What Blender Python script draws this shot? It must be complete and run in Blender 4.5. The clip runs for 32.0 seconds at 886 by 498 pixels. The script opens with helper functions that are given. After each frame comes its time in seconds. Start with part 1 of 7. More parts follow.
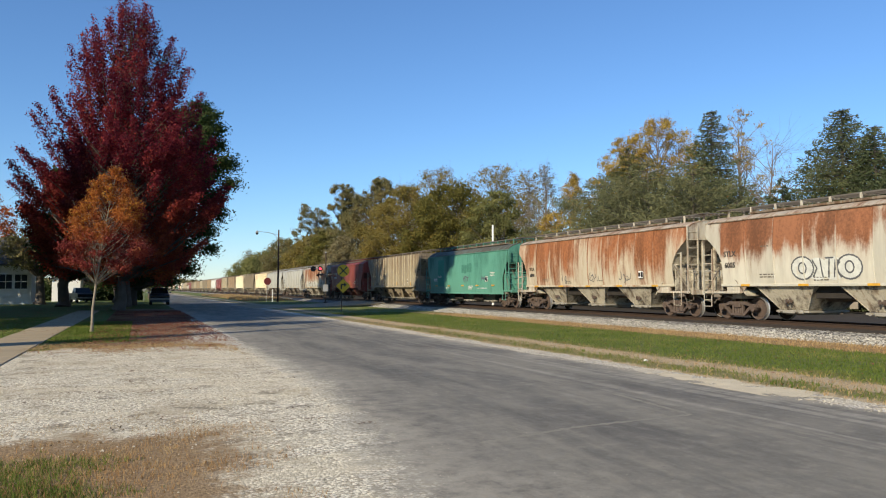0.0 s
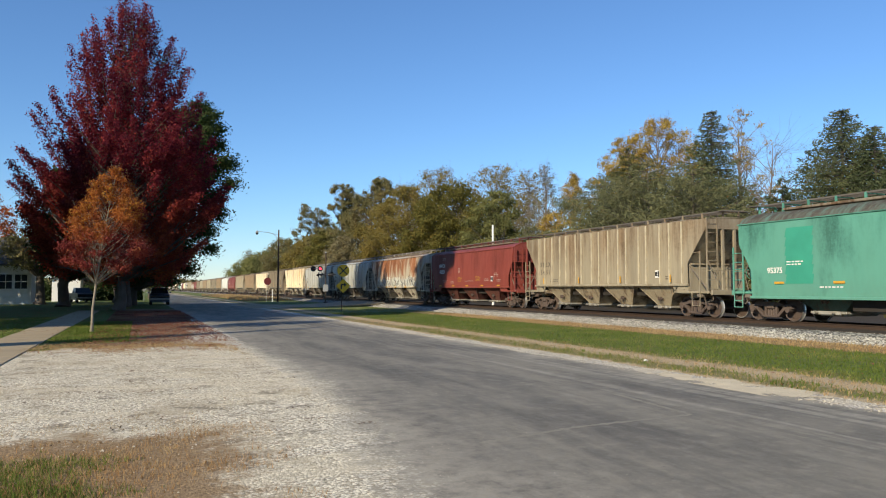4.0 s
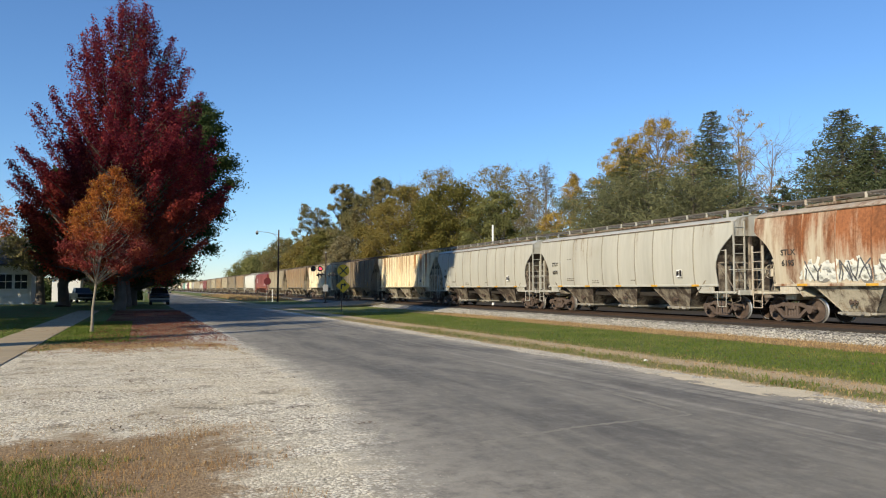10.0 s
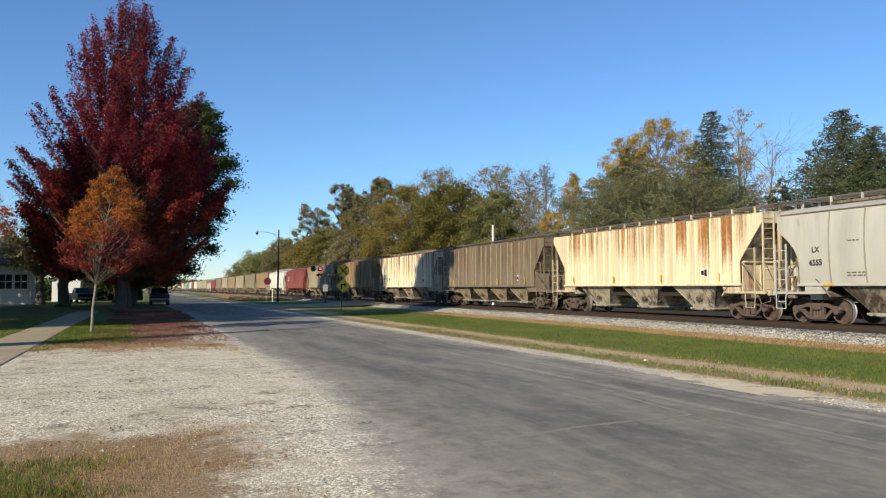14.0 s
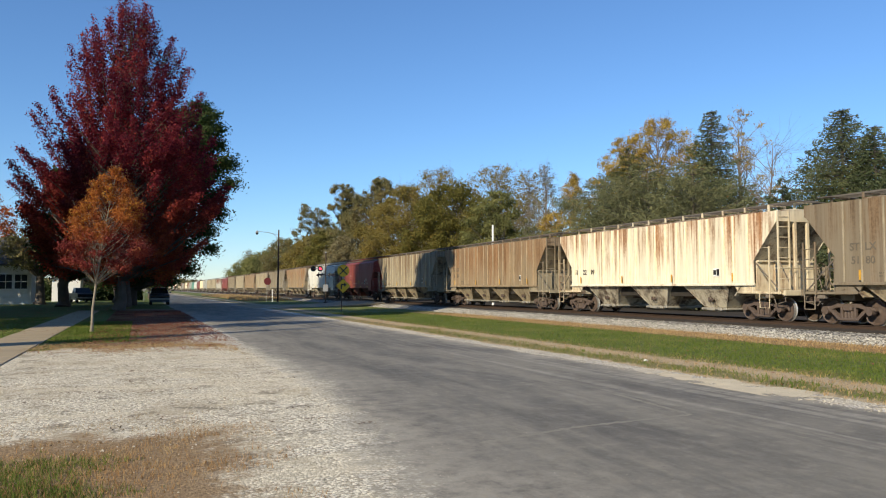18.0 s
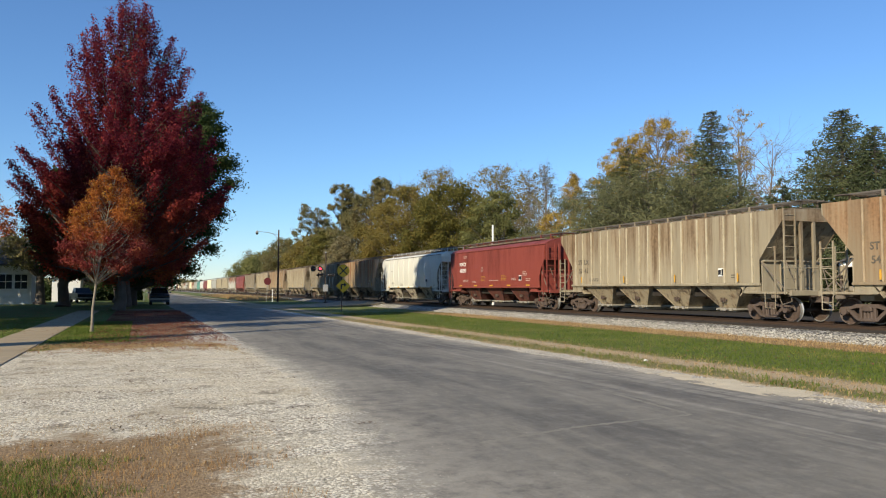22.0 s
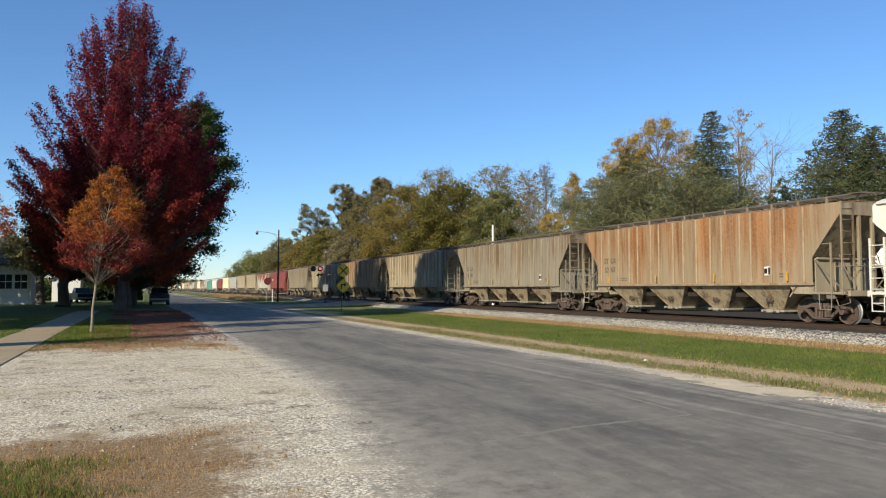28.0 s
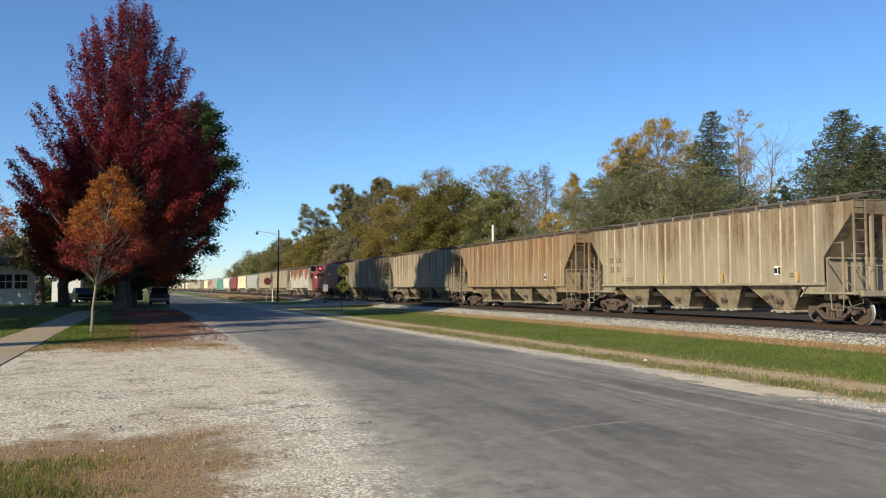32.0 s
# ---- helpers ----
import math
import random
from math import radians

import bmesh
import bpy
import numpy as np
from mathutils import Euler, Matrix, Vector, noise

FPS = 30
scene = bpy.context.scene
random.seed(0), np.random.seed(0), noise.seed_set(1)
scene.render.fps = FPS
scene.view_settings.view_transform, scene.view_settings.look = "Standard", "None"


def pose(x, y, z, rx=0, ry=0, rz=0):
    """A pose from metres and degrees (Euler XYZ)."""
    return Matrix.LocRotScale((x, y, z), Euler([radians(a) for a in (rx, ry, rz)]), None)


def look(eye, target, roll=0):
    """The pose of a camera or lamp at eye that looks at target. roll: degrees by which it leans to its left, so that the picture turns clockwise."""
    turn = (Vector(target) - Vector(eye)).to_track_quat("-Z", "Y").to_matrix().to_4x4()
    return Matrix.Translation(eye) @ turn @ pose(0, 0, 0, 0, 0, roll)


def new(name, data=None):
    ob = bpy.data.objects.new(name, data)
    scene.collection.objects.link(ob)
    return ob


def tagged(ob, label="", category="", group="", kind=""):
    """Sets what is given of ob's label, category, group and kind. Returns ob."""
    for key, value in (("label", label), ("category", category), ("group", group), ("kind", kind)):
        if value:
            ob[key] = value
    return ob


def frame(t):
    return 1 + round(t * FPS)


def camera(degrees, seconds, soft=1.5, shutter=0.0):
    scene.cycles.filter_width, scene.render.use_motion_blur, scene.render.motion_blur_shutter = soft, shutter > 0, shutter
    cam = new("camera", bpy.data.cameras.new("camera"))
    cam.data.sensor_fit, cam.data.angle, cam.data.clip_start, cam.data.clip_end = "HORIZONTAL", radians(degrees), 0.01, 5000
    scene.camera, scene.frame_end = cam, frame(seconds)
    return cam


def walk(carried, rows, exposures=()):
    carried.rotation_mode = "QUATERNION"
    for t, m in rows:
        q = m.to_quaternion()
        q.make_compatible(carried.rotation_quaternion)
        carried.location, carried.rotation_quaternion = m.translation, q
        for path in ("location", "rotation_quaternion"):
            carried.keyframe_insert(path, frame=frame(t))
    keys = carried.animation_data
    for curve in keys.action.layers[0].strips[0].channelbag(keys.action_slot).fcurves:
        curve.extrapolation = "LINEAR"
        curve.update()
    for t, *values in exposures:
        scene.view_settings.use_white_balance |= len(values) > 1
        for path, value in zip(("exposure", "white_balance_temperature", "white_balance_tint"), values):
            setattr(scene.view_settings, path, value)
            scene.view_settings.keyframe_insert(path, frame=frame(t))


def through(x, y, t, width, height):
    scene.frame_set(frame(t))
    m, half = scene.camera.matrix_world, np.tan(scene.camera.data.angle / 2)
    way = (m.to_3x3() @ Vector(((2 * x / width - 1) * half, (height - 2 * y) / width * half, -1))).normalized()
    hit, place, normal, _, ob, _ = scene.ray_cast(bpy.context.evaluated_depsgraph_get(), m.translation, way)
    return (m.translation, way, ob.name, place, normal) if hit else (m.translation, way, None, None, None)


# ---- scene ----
# ---------------------------------------------------------------- camera, light
# World: y runs along the track away from the camera, x to the right, road at z = 0.
cam = camera(60.55, 32.0, soft=1.1)
EYE = pose(0, 0, 1.70, 92.984, 0, -21.757)
walk(cam, [(0, EYE), (32, EYE)])

SUN = Vector((-0.754, -0.475, 0.454)).normalized()
world = bpy.data.worlds.new("sky")
scene.world = world
world.use_nodes = True
wt = world.node_tree
sky = wt.nodes.new("ShaderNodeTexSky")
sky.sky_type = "NISHITA"
sky.sun_disc = False
sky.sun_elevation = math.asin(SUN.z)
sky.sun_rotation = math.atan2(SUN.x, SUN.y)
sky.air_density = 1.05
sky.dust_density = 0.0
sky.ozone_density = 8.0
wt.nodes["Background"].inputs["Strength"].default_value = 0.128
wt.links.new(sky.outputs[0], wt.nodes["Background"].inputs["Color"])
sun = new("sun", bpy.data.lights.new("sun", "SUN"))
sun.data.energy = 5.0
sun.data.angle = radians(0.55)
sun.data.color = (1.0, 0.885, 0.665)
sun.matrix_world = look(SUN * 100, (0, 0, 0))
scene.view_settings.exposure = 0.25

RAIL_X, RAIL_Z = 24.15, 0.43      # track centre and top of rail
# metres that the train has rolled towards -y by each time: it gathers a little speed
ROLLED = [(0, 0.0), (3, 26.88), (7, 62.62), (13, 116.02), (18, 160.60), (23, 205.85), (29, 260.9), (32, 288.5)]


# ---------------------------------------------------------------- materials
class Nodes:
    """A short way to write a node material."""

    def __init__(self, name, rough=0.7, metal=0.0):
        self.m = bpy.data.materials.new(name)
        self.m.use_nodes = True
        self.t = self.m.node_tree
        self.bsdf = self.t.nodes["Principled BSDF"]
        self.bsdf.inputs["Roughness"].default_value = rough
        self.bsdf.inputs["Metallic"].default_value = metal
        self.bsdf.inputs["Specular IOR Level"].default_value = 0.35

    def add(self, kind, operation="", feature="", data_type="", clamp=False, interpolation_type=""):
        n = self.t.nodes.new("ShaderNode" + kind)
        if operation:
            n.operation = operation
        if feature:
            n.feature = feature
        if data_type:
            n.data_type = data_type
        if clamp:
            n.clamp = True
        if interpolation_type:
            n.interpolation_type = interpolation_type
        return n

    def put(self, socket, value):
        if isinstance(value, bpy.types.NodeSocket):
            self.t.links.new(value, socket)
        elif isinstance(value, tuple) and len(value) == 3 and socket.type == "RGBA":
            socket.default_value = (*value, 1)
        else:
            socket.default_value = value

    def coords(self, scale=(1, 1, 1), world_space=False, offset=None):
        if world_space:
            src = self.add("NewGeometry").outputs["Position"]
        else:
            src = self.add("TexCoord").outputs["Object"]
        mp = self.add("Mapping")
        self.put(mp.inputs["Vector"], src)
        mp.inputs["Scale"].default_value = scale
        if offset is not None:
            self.put(mp.inputs["Location"], offset)
        return mp.outputs[0]

    def random_shift(self):
        info = self.add("ObjectInfo")
        return self.math("MULTIPLY", info.outputs["Random"], 37.0)

    def noise(self, vec, scale, detail=4.0, rough=0.6, dist=0.0):
        n = self.add("TexNoise")
        self.put(n.inputs["Vector"], vec)
        n.inputs["Scale"].default_value = scale
        n.inputs["Detail"].default_value = detail
        n.inputs["Roughness"].default_value = rough
        n.inputs["Distortion"].default_value = dist
        return n.outputs["Fac"]

    def voronoi(self, vec, scale, feature="F1", out="Distance"):
        n = self.add("TexVoronoi", feature=feature)
        self.put(n.inputs["Vector"], vec)
        n.inputs["Scale"].default_value = scale
        return n.outputs[out]

    def ramp(self, fac, lo, hi):
        n = self.add("MapRange", clamp=True, interpolation_type="SMOOTHSTEP")
        self.put(n.inputs["Value"], fac)
        n.inputs["From Min"].default_value = lo
        n.inputs["From Max"].default_value = hi
        return n.outputs[0]

    def math(self, op, a, b=0.0):
        n = self.add("Math", operation=op)
        self.put(n.inputs[0], a)
        self.put(n.inputs[1], b)
        return n.outputs[0]

    def mix(self, fac, a, b):
        n = self.add("Mix", data_type="RGBA")
        self.put(n.inputs[0], fac)
        self.put(n.inputs[6], a)
        self.put(n.inputs[7], b)
        return n.outputs[2]

    def scaled(self, col, fac):
        n = self.add("VectorMath", operation="SCALE")
        self.put(n.inputs[0], col)
        self.put(n.inputs[3], fac)
        return n.outputs[0]

    def bump(self, height, strength=0.3, distance=0.02):
        n = self.add("Bump")
        n.inputs["Strength"].default_value = strength
        n.inputs["Distance"].default_value = distance
        self.put(n.inputs["Height"], height)
        self.put(self.bsdf.inputs["Normal"], n.outputs[0])

    def done(self, colour):
        self.put(self.bsdf.inputs["Base Color"], colour)
        return self.m


def plain(name, col, rough=0.6, metal=0.0, var=0.25, scale=3.0, fine=40.0, bump=0.15):
    """A surface of one colour with coarse and fine variation and fine relief."""
    n = Nodes(name, rough, metal)
    v = n.coords(offset=n.random_shift())
    a = n.noise(v, scale, 5)
    b = n.noise(v, fine, 3)
    f = n.math("ADD", n.math("MULTIPLY", a, 2 * var), n.math("MULTIPLY", b, var))
    f = n.math("ADD", f, 1 - 1.5 * var)
    if bump:
        n.bump(b, bump, 0.01)
    return n.done(n.scaled(col, f))


def steel_paint(name, paint, rust=(0.30, 0.11, 0.035), amount=0.5, patch=0.5, grime=0.4, streak=2.2, grime_col=(0.10, 0.08, 0.06), soft=0.07, panels=0.0, pitch=0.79, brush=0.18, top=0.20, ends=0.0):
    """Weathered freight-car paint: vertical rust streaks that run from the eaves, broad rusty patches, dust and grime.
    panels: how much the sheets between two posts differ from each other; top: how far rust gathers below the eaves; ends: how far it spares the two ends."""
    n = Nodes(name, 0.62)
    sh = n.random_shift()
    v = n.coords(offset=sh)
    vs = n.coords(scale=(0.6, streak, 0.09), offset=sh)
    vb = n.coords(scale=(0.25, 0.55, 0.22), offset=sh)
    sep = n.add("SeparateXYZ")
    n.put(sep.inputs[0], n.add("TexCoord").outputs["Object"])
    y, z = sep.outputs["Y"], sep.outputs["Z"]
    white = n.add("TexWhiteNoise")
    white.noise_dimensions = "1D"
    cell = n.math("FLOOR", n.math("MULTIPLY", y, 1 / pitch))
    n.put(white.inputs["W"], n.math("ADD", cell, n.math("FLOOR", sh)))
    tone = white.outputs["Value"]
    streaks = n.noise(vs, 1.5, 6, 0.65)
    fine = n.noise(vs, 6.0, 4, 0.7)
    broad = n.noise(vb, 1.4, 4, 0.55, 0.6)
    speck = n.noise(v, 9.0, 5, 0.7)
    high = n.ramp(z, 1.2, 3.9)
    s = n.math("ADD", n.math("MULTIPLY", streaks, 0.75), n.math("MULTIPLY", fine, 0.25))
    s = n.math("ADD", s, n.math("MULTIPLY", n.math("SUBTRACT", high, 0.55), top))
    if ends:
        s = n.math("SUBTRACT", s, n.math("MULTIPLY", n.ramp(n.math("ABSOLUTE", y), 6.2, 7.7), ends))
    s = n.math("ADD", s, n.math("MULTIPLY", n.math("SUBTRACT", broad, 0.5), 0.9 * patch))
    s = n.math("ADD", s, n.math("MULTIPLY", n.math("SUBTRACT", speck, 0.5), 0.12))
    s = n.math("ADD", s, n.math("MULTIPLY", n.math("SUBTRACT", tone, 0.5), 0.34 * panels))
    mid = 0.78 - 0.42 * amount
    f = n.ramp(s, mid - soft, mid + soft)
    halo = n.math("MULTIPLY", n.ramp(s, mid - 0.10 - 1.6 * soft, mid + 0.04), 0.5)
    rc = n.mix(n.ramp(n.math("ADD", n.math("MULTIPLY", speck, 0.4), n.math("MULTIPLY", streaks, 0.6)), 0.40, 0.62), tuple(min(1, c * 1.15) for c in rust), tuple(c * 0.55 for c in rust))
    stain = tuple(0.55 * p + 0.45 * r for p, r in zip(paint, rust))
    body = n.mix(n.ramp(fine, 0.25, 0.75), paint, tuple(c * (1 - brush) for c in paint))
    body = n.mix(halo, body, stain)
    col = n.mix(f, body, rc)
    col = n.scaled(col, n.math("ADD", n.math("MULTIPLY", tone, 0.28 * panels), 1 - 0.14 * panels))
    dirt = n.math("MULTIPLY", n.ramp(n.noise(vs, 0.9, 5, 0.6), 0.42, 0.72), grime)
    col = n.mix(dirt, col, grime_col)
    low = n.math("MULTIPLY", n.math("SUBTRACT", 1.0, n.ramp(z, 0.4, 1.9)), 0.5 * grime + 0.15)
    col = n.mix(n.math("MULTIPLY", low, n.ramp(speck, 0.25, 0.7)), col, (0.16, 0.13, 0.10))
    n.put(n.bsdf.inputs["Roughness"], n.math("ADD", n.math("MULTIPLY", f, 0.25), 0.5))
    n.bump(n.math("ADD", n.math("MULTIPLY", speck, 0.5), broad), 0.25, 0.012)
    return n.done(col)


def bay_paint(name, paint, grime, amount=0.5):
    """The sheets of the outlet bays: paint under splashed black grime, rust runs and pale dust."""
    n = Nodes(name, 0.75)
    sh = n.random_shift()
    v = n.coords(offset=sh)
    vs = n.coords(scale=(1.2, 1.6, 0.35), offset=sh)
    splash = n.noise(v, 1.3, 5, 0.62, 0.8)
    runs = n.noise(vs, 2.4, 5, 0.65)
    speck = n.noise(v, 11.0, 5, 0.72)
    f = n.math("ADD", n.math("MULTIPLY", splash, 0.55), n.math("ADD", n.math("MULTIPLY", runs, 0.3), n.math("MULTIPLY", speck, 0.15)))
    mid = 0.66 - 0.30 * amount
    col = n.mix(n.ramp(speck, 0.3, 0.7), paint, tuple(c * 0.78 for c in paint))
    col = n.mix(n.math("MULTIPLY", n.ramp(runs, 0.52, 0.66), 0.5), col, (0.22, 0.115, 0.05))
    col = n.mix(n.ramp(f, mid - 0.04, mid + 0.12), col, grime)
    n.bump(n.math("ADD", speck, splash), 0.3, 0.012)
    return n.done(col)


def wheel_mat():
    """Brown wheel steel; the rim is worn bright where it runs on the rail."""
    n = Nodes("wheel_steel", 0.6)
    sep = n.add("SeparateXYZ")
    n.put(sep.inputs[0], n.add("TexCoord").outputs["Object"])
    y, z = sep.outputs["Y"], sep.outputs["Z"]
    r = n.math("SQRT", n.math("ADD", n.math("MULTIPLY", y, y), n.math("MULTIPLY", z, z)))
    f = n.ramp(r, 0.438, 0.452)
    dirt = n.noise(n.coords(), 6.0, 4)
    col = n.mix(n.ramp(dirt, 0.3, 0.7), (0.105, 0.072, 0.055), (0.065, 0.046, 0.037))
    n.put(n.bsdf.inputs["Metallic"], n.math("MULTIPLY", f, 0.75))
    n.put(n.bsdf.inputs["Roughness"], n.math("SUBTRACT", 0.65, n.math("MULTIPLY", f, 0.3)))
    return n.done(n.mix(f, col, (0.58, 0.56, 0.54)))


def leaf_mat(name, cols, through=0.4, low=None, turn=(0.0, 1.0)):
    """Leaves in two or three colours, a little light passing through them."""
    n = Nodes(name, 0.75)
    n.bsdf.inputs["Specular IOR Level"].default_value = 0.15
    g = n.add("NewGeometry")
    r = g.outputs["Random Per Island"]
    v = n.coords(world_space=True)
    clump = n.noise(v, 0.45, 3)
    f = n.math("ADD", n.math("MULTIPLY", r, 0.45), n.math("MULTIPLY", n.ramp(clump, 0.3, 0.7), 0.55))
    col = n.mix(n.ramp(f, 0.15, 0.6), cols[0], cols[1])
    col = n.mix(n.ramp(f, 0.62, 0.95), col, cols[-1])
    if low:
        # the lower boughs have turned another colour
        sep = n.add("SeparateXYZ")
        n.put(sep.inputs[0], n.add("TexCoord").outputs["Object"])
        z = n.math("ADD", sep.outputs["Z"], n.math("MULTIPLY", n.math("SUBTRACT", clump, 0.5), 2.5 * (turn[1] - turn[0])))
        lc = n.mix(n.ramp(f, 0.15, 0.6), low[0], low[1])
        lc = n.mix(n.ramp(f, 0.62, 0.95), lc, low[-1])
        col = n.mix(n.ramp(z, turn[0], turn[1]), lc, col)
    tr = n.add("BsdfTranslucent")
    n.put(tr.inputs["Color"], col)
    mx = n.add("MixShader")
    mx.inputs[0].default_value = through
    n.put(n.bsdf.inputs["Base Color"], col)
    n.t.links.new(n.bsdf.outputs[0], mx.inputs[1])
    n.t.links.new(tr.outputs[0], mx.inputs[2])
    n.t.links.new(mx.outputs[0], n.t.nodes["Material Output"].inputs["Surface"])
    return n.m


def glow(name, col, strength):
    n = Nodes(name, 0.3)
    n.put(n.bsdf.inputs["Emission Color"], col)
    n.bsdf.inputs["Emission Strength"].default_value = strength
    return n.done(col)


def ground_mat():
    """Lawn with dry and bare places; the dry strips follow the road and the track bed."""
    n = Nodes("lawn", 0.9)
    p = n.coords(world_space=True)
    sep = n.add("SeparateXYZ")
    n.put(sep.inputs[0], p)
    x, y = sep.outputs["X"], sep.outputs["Y"]
    big = n.noise(p, 0.28, 4)
    mid = n.noise(p, 1.6, 5)
    fine = n.noise(p, 22.0, 4, 0.7)
    along = n.noise(n.coords(scale=(1.2, 0.12, 1), world_space=True), 1.0, 4)
    green = n.mix(n.ramp(mid, 0.3, 0.7), (0.100, 0.132, 0.020), (0.165, 0.185, 0.034))
    green = n.mix(n.math("MULTIPLY", n.ramp(n.noise(n.coords(scale=(1.0, 0.4, 1), world_space=True), 0.9, 5, 0.7), 0.50, 0.68), 0.7), green, (0.235, 0.190, 0.070))
    green = n.mix(n.ramp(fine, 0.35, 0.75), green, (0.050, 0.090, 0.012))
    straw = n.mix(n.ramp(fine, 0.3, 0.7), (0.36, 0.235, 0.11), (0.17, 0.10, 0.045))
    xw = n.math("ADD", x, n.math("MULTIPLY", n.math("SUBTRACT", mid, 0.5), 1.7))
    # dry strip next to the ballast, and next to the road
    near_track = n.math("MULTIPLY", n.math("MULTIPLY", n.ramp(xw, 17.2, 18.6), n.math("SUBTRACT", 1.0, n.ramp(xw, 22.5, 23.5))), n.math("SUBTRACT", 1.0, n.ramp(y, 45.0, 58.0)))
    near_road = n.math("MULTIPLY", n.ramp(xw, 8.2, 9.4), n.math("SUBTRACT", 1.0, n.ramp(xw, 11.8, 12.8)))
    tufts = n.math("MULTIPLY", n.ramp(xw, 10.2, 10.6), n.math("SUBTRACT", 1.0, n.ramp(xw, 10.9, 11.4)))
    near_road = n.math("SUBTRACT", near_road, n.math("MULTIPLY", tufts, 0.65))
    near_road = n.math("MULTIPLY", near_road, n.ramp(along, 0.22, 0.46))
    # the worn patch in front of the camera and the sunny rim of the lot
    front = n.math("MULTIPLY", n.math("SUBTRACT", 1.0, n.ramp(y, 24.0, 27.0)), n.math("SUBTRACT", 1.0, n.ramp(x, 2.4, 3.4)))
    front = n.math("MULTIPLY", front, n.ramp(n.math("ADD", mid, n.math("MULTIPLY", x, 0.16)), 0.22, 0.42))
    f = n.math("MAXIMUM", n.math("MAXIMUM", near_track, near_road), front)
    f = n.math("MAXIMUM", f, n.math("MULTIPLY", n.ramp(big, 0.56, 0.75), 0.55))
    f = n.math("MULTIPLY", f, n.ramp(fine, 0.12, 0.5))
    sand = n.mix(n.ramp(fine, 0.3, 0.7), (0.58, 0.46, 0.30), (0.36, 0.26, 0.15))
    straw = n.mix(near_road, straw, sand)
    col = n.mix(f, green, straw)
    n.bump(n.math("ADD", fine, mid), 0.6, 0.04)
    return n.done(col)


def gravel_mat(name, light, dark, scale=26.0, dirt=0.5):
    n = Nodes(name, 0.9)
    p = n.coords(world_space=True)
    cell = n.add("TexVoronoi")
    n.put(cell.inputs["Vector"], p)
    cell.inputs["Scale"].default_value = scale
    cell.inputs["Randomness"].default_value = 1.0
    tone = n.add("SeparateColor")
    n.put(tone.inputs[0], cell.outputs["Color"])
    d = cell.outputs["Distance"]
    mid = n.noise(p, 0.7, 5)
    wear = n.noise(n.coords(scale=(0.35, 1.3, 1), world_space=True), 1.0, 5)
    col = n.mix(n.ramp(tone.outputs[0], 0.1, 0.95), dark, light)
    col = n.mix(n.ramp(d, 0.45, 0.8), col, tuple(c * 0.55 for c in dark))
    dust = tuple(0.55 * a + 0.45 * b for a, b in zip(light, dark))
    dust = (dust[0], dust[1] * 0.95, dust[2] * 0.86)
    col = n.mix(n.math("MULTIPLY", n.ramp(wear, 0.42, 0.62), dirt), col, dust)
    col = n.mix(n.math("MULTIPLY", n.ramp(mid, 0.55, 0.72), 0.35), col, tuple(c * 0.7 for c in dust))
    n.bump(n.math("SUBTRACT", 1.0, d), 0.5, 0.015)
    return n.done(col)


def chips(n, p, light, dark, dusty):
    """Crushed limestone: small pale chips with dark gaps, sanded over in places."""
    cell = n.add("TexVoronoi")
    n.put(cell.inputs["Vector"], p)
    cell.inputs["Scale"].default_value = 34.0
    tone = n.add("SeparateColor")
    n.put(tone.inputs[0], cell.outputs["Color"])
    d = cell.outputs["Distance"]
    grain = n.noise(p, 15.0, 5, 0.75)
    tint = n.noise(p, 2.6, 4, 0.6)
    bands = n.noise(n.coords(scale=(0.3, 1.1, 1), world_space=True), 1.0, 5)
    col = n.mix(n.ramp(tone.outputs[0], 0.05, 0.95), dark, light)
    col = n.mix(n.math("MULTIPLY", n.ramp(d, 0.5, 0.85), 0.8), col, tuple(c * 0.4 for c in dark))
    col = n.mix(n.math("MULTIPLY", n.ramp(grain, 0.44, 0.30), 0.65), col, tuple(c * 0.55 for c in dark))
    dust = tuple(0.6 * a + 0.4 * b for a, b in zip(light, dark))
    dust = (dust[0] * 0.9, dust[1] * 0.86, dust[2] * 0.78)
    col = n.mix(n.math("MULTIPLY", n.ramp(bands, 0.45, 0.62), dusty), col, dust)
    col = n.mix(n.math("MULTIPLY", n.ramp(tint, 0.56, 0.75), 0.4), col, tuple(c * 0.62 for c in dust))
    return col, n.math("ADD", n.math("MULTIPLY", d, -0.6), grain)


LIME_LIGHT, LIME_DARK = (0.96, 0.88, 0.70), (0.40, 0.335, 0.235)


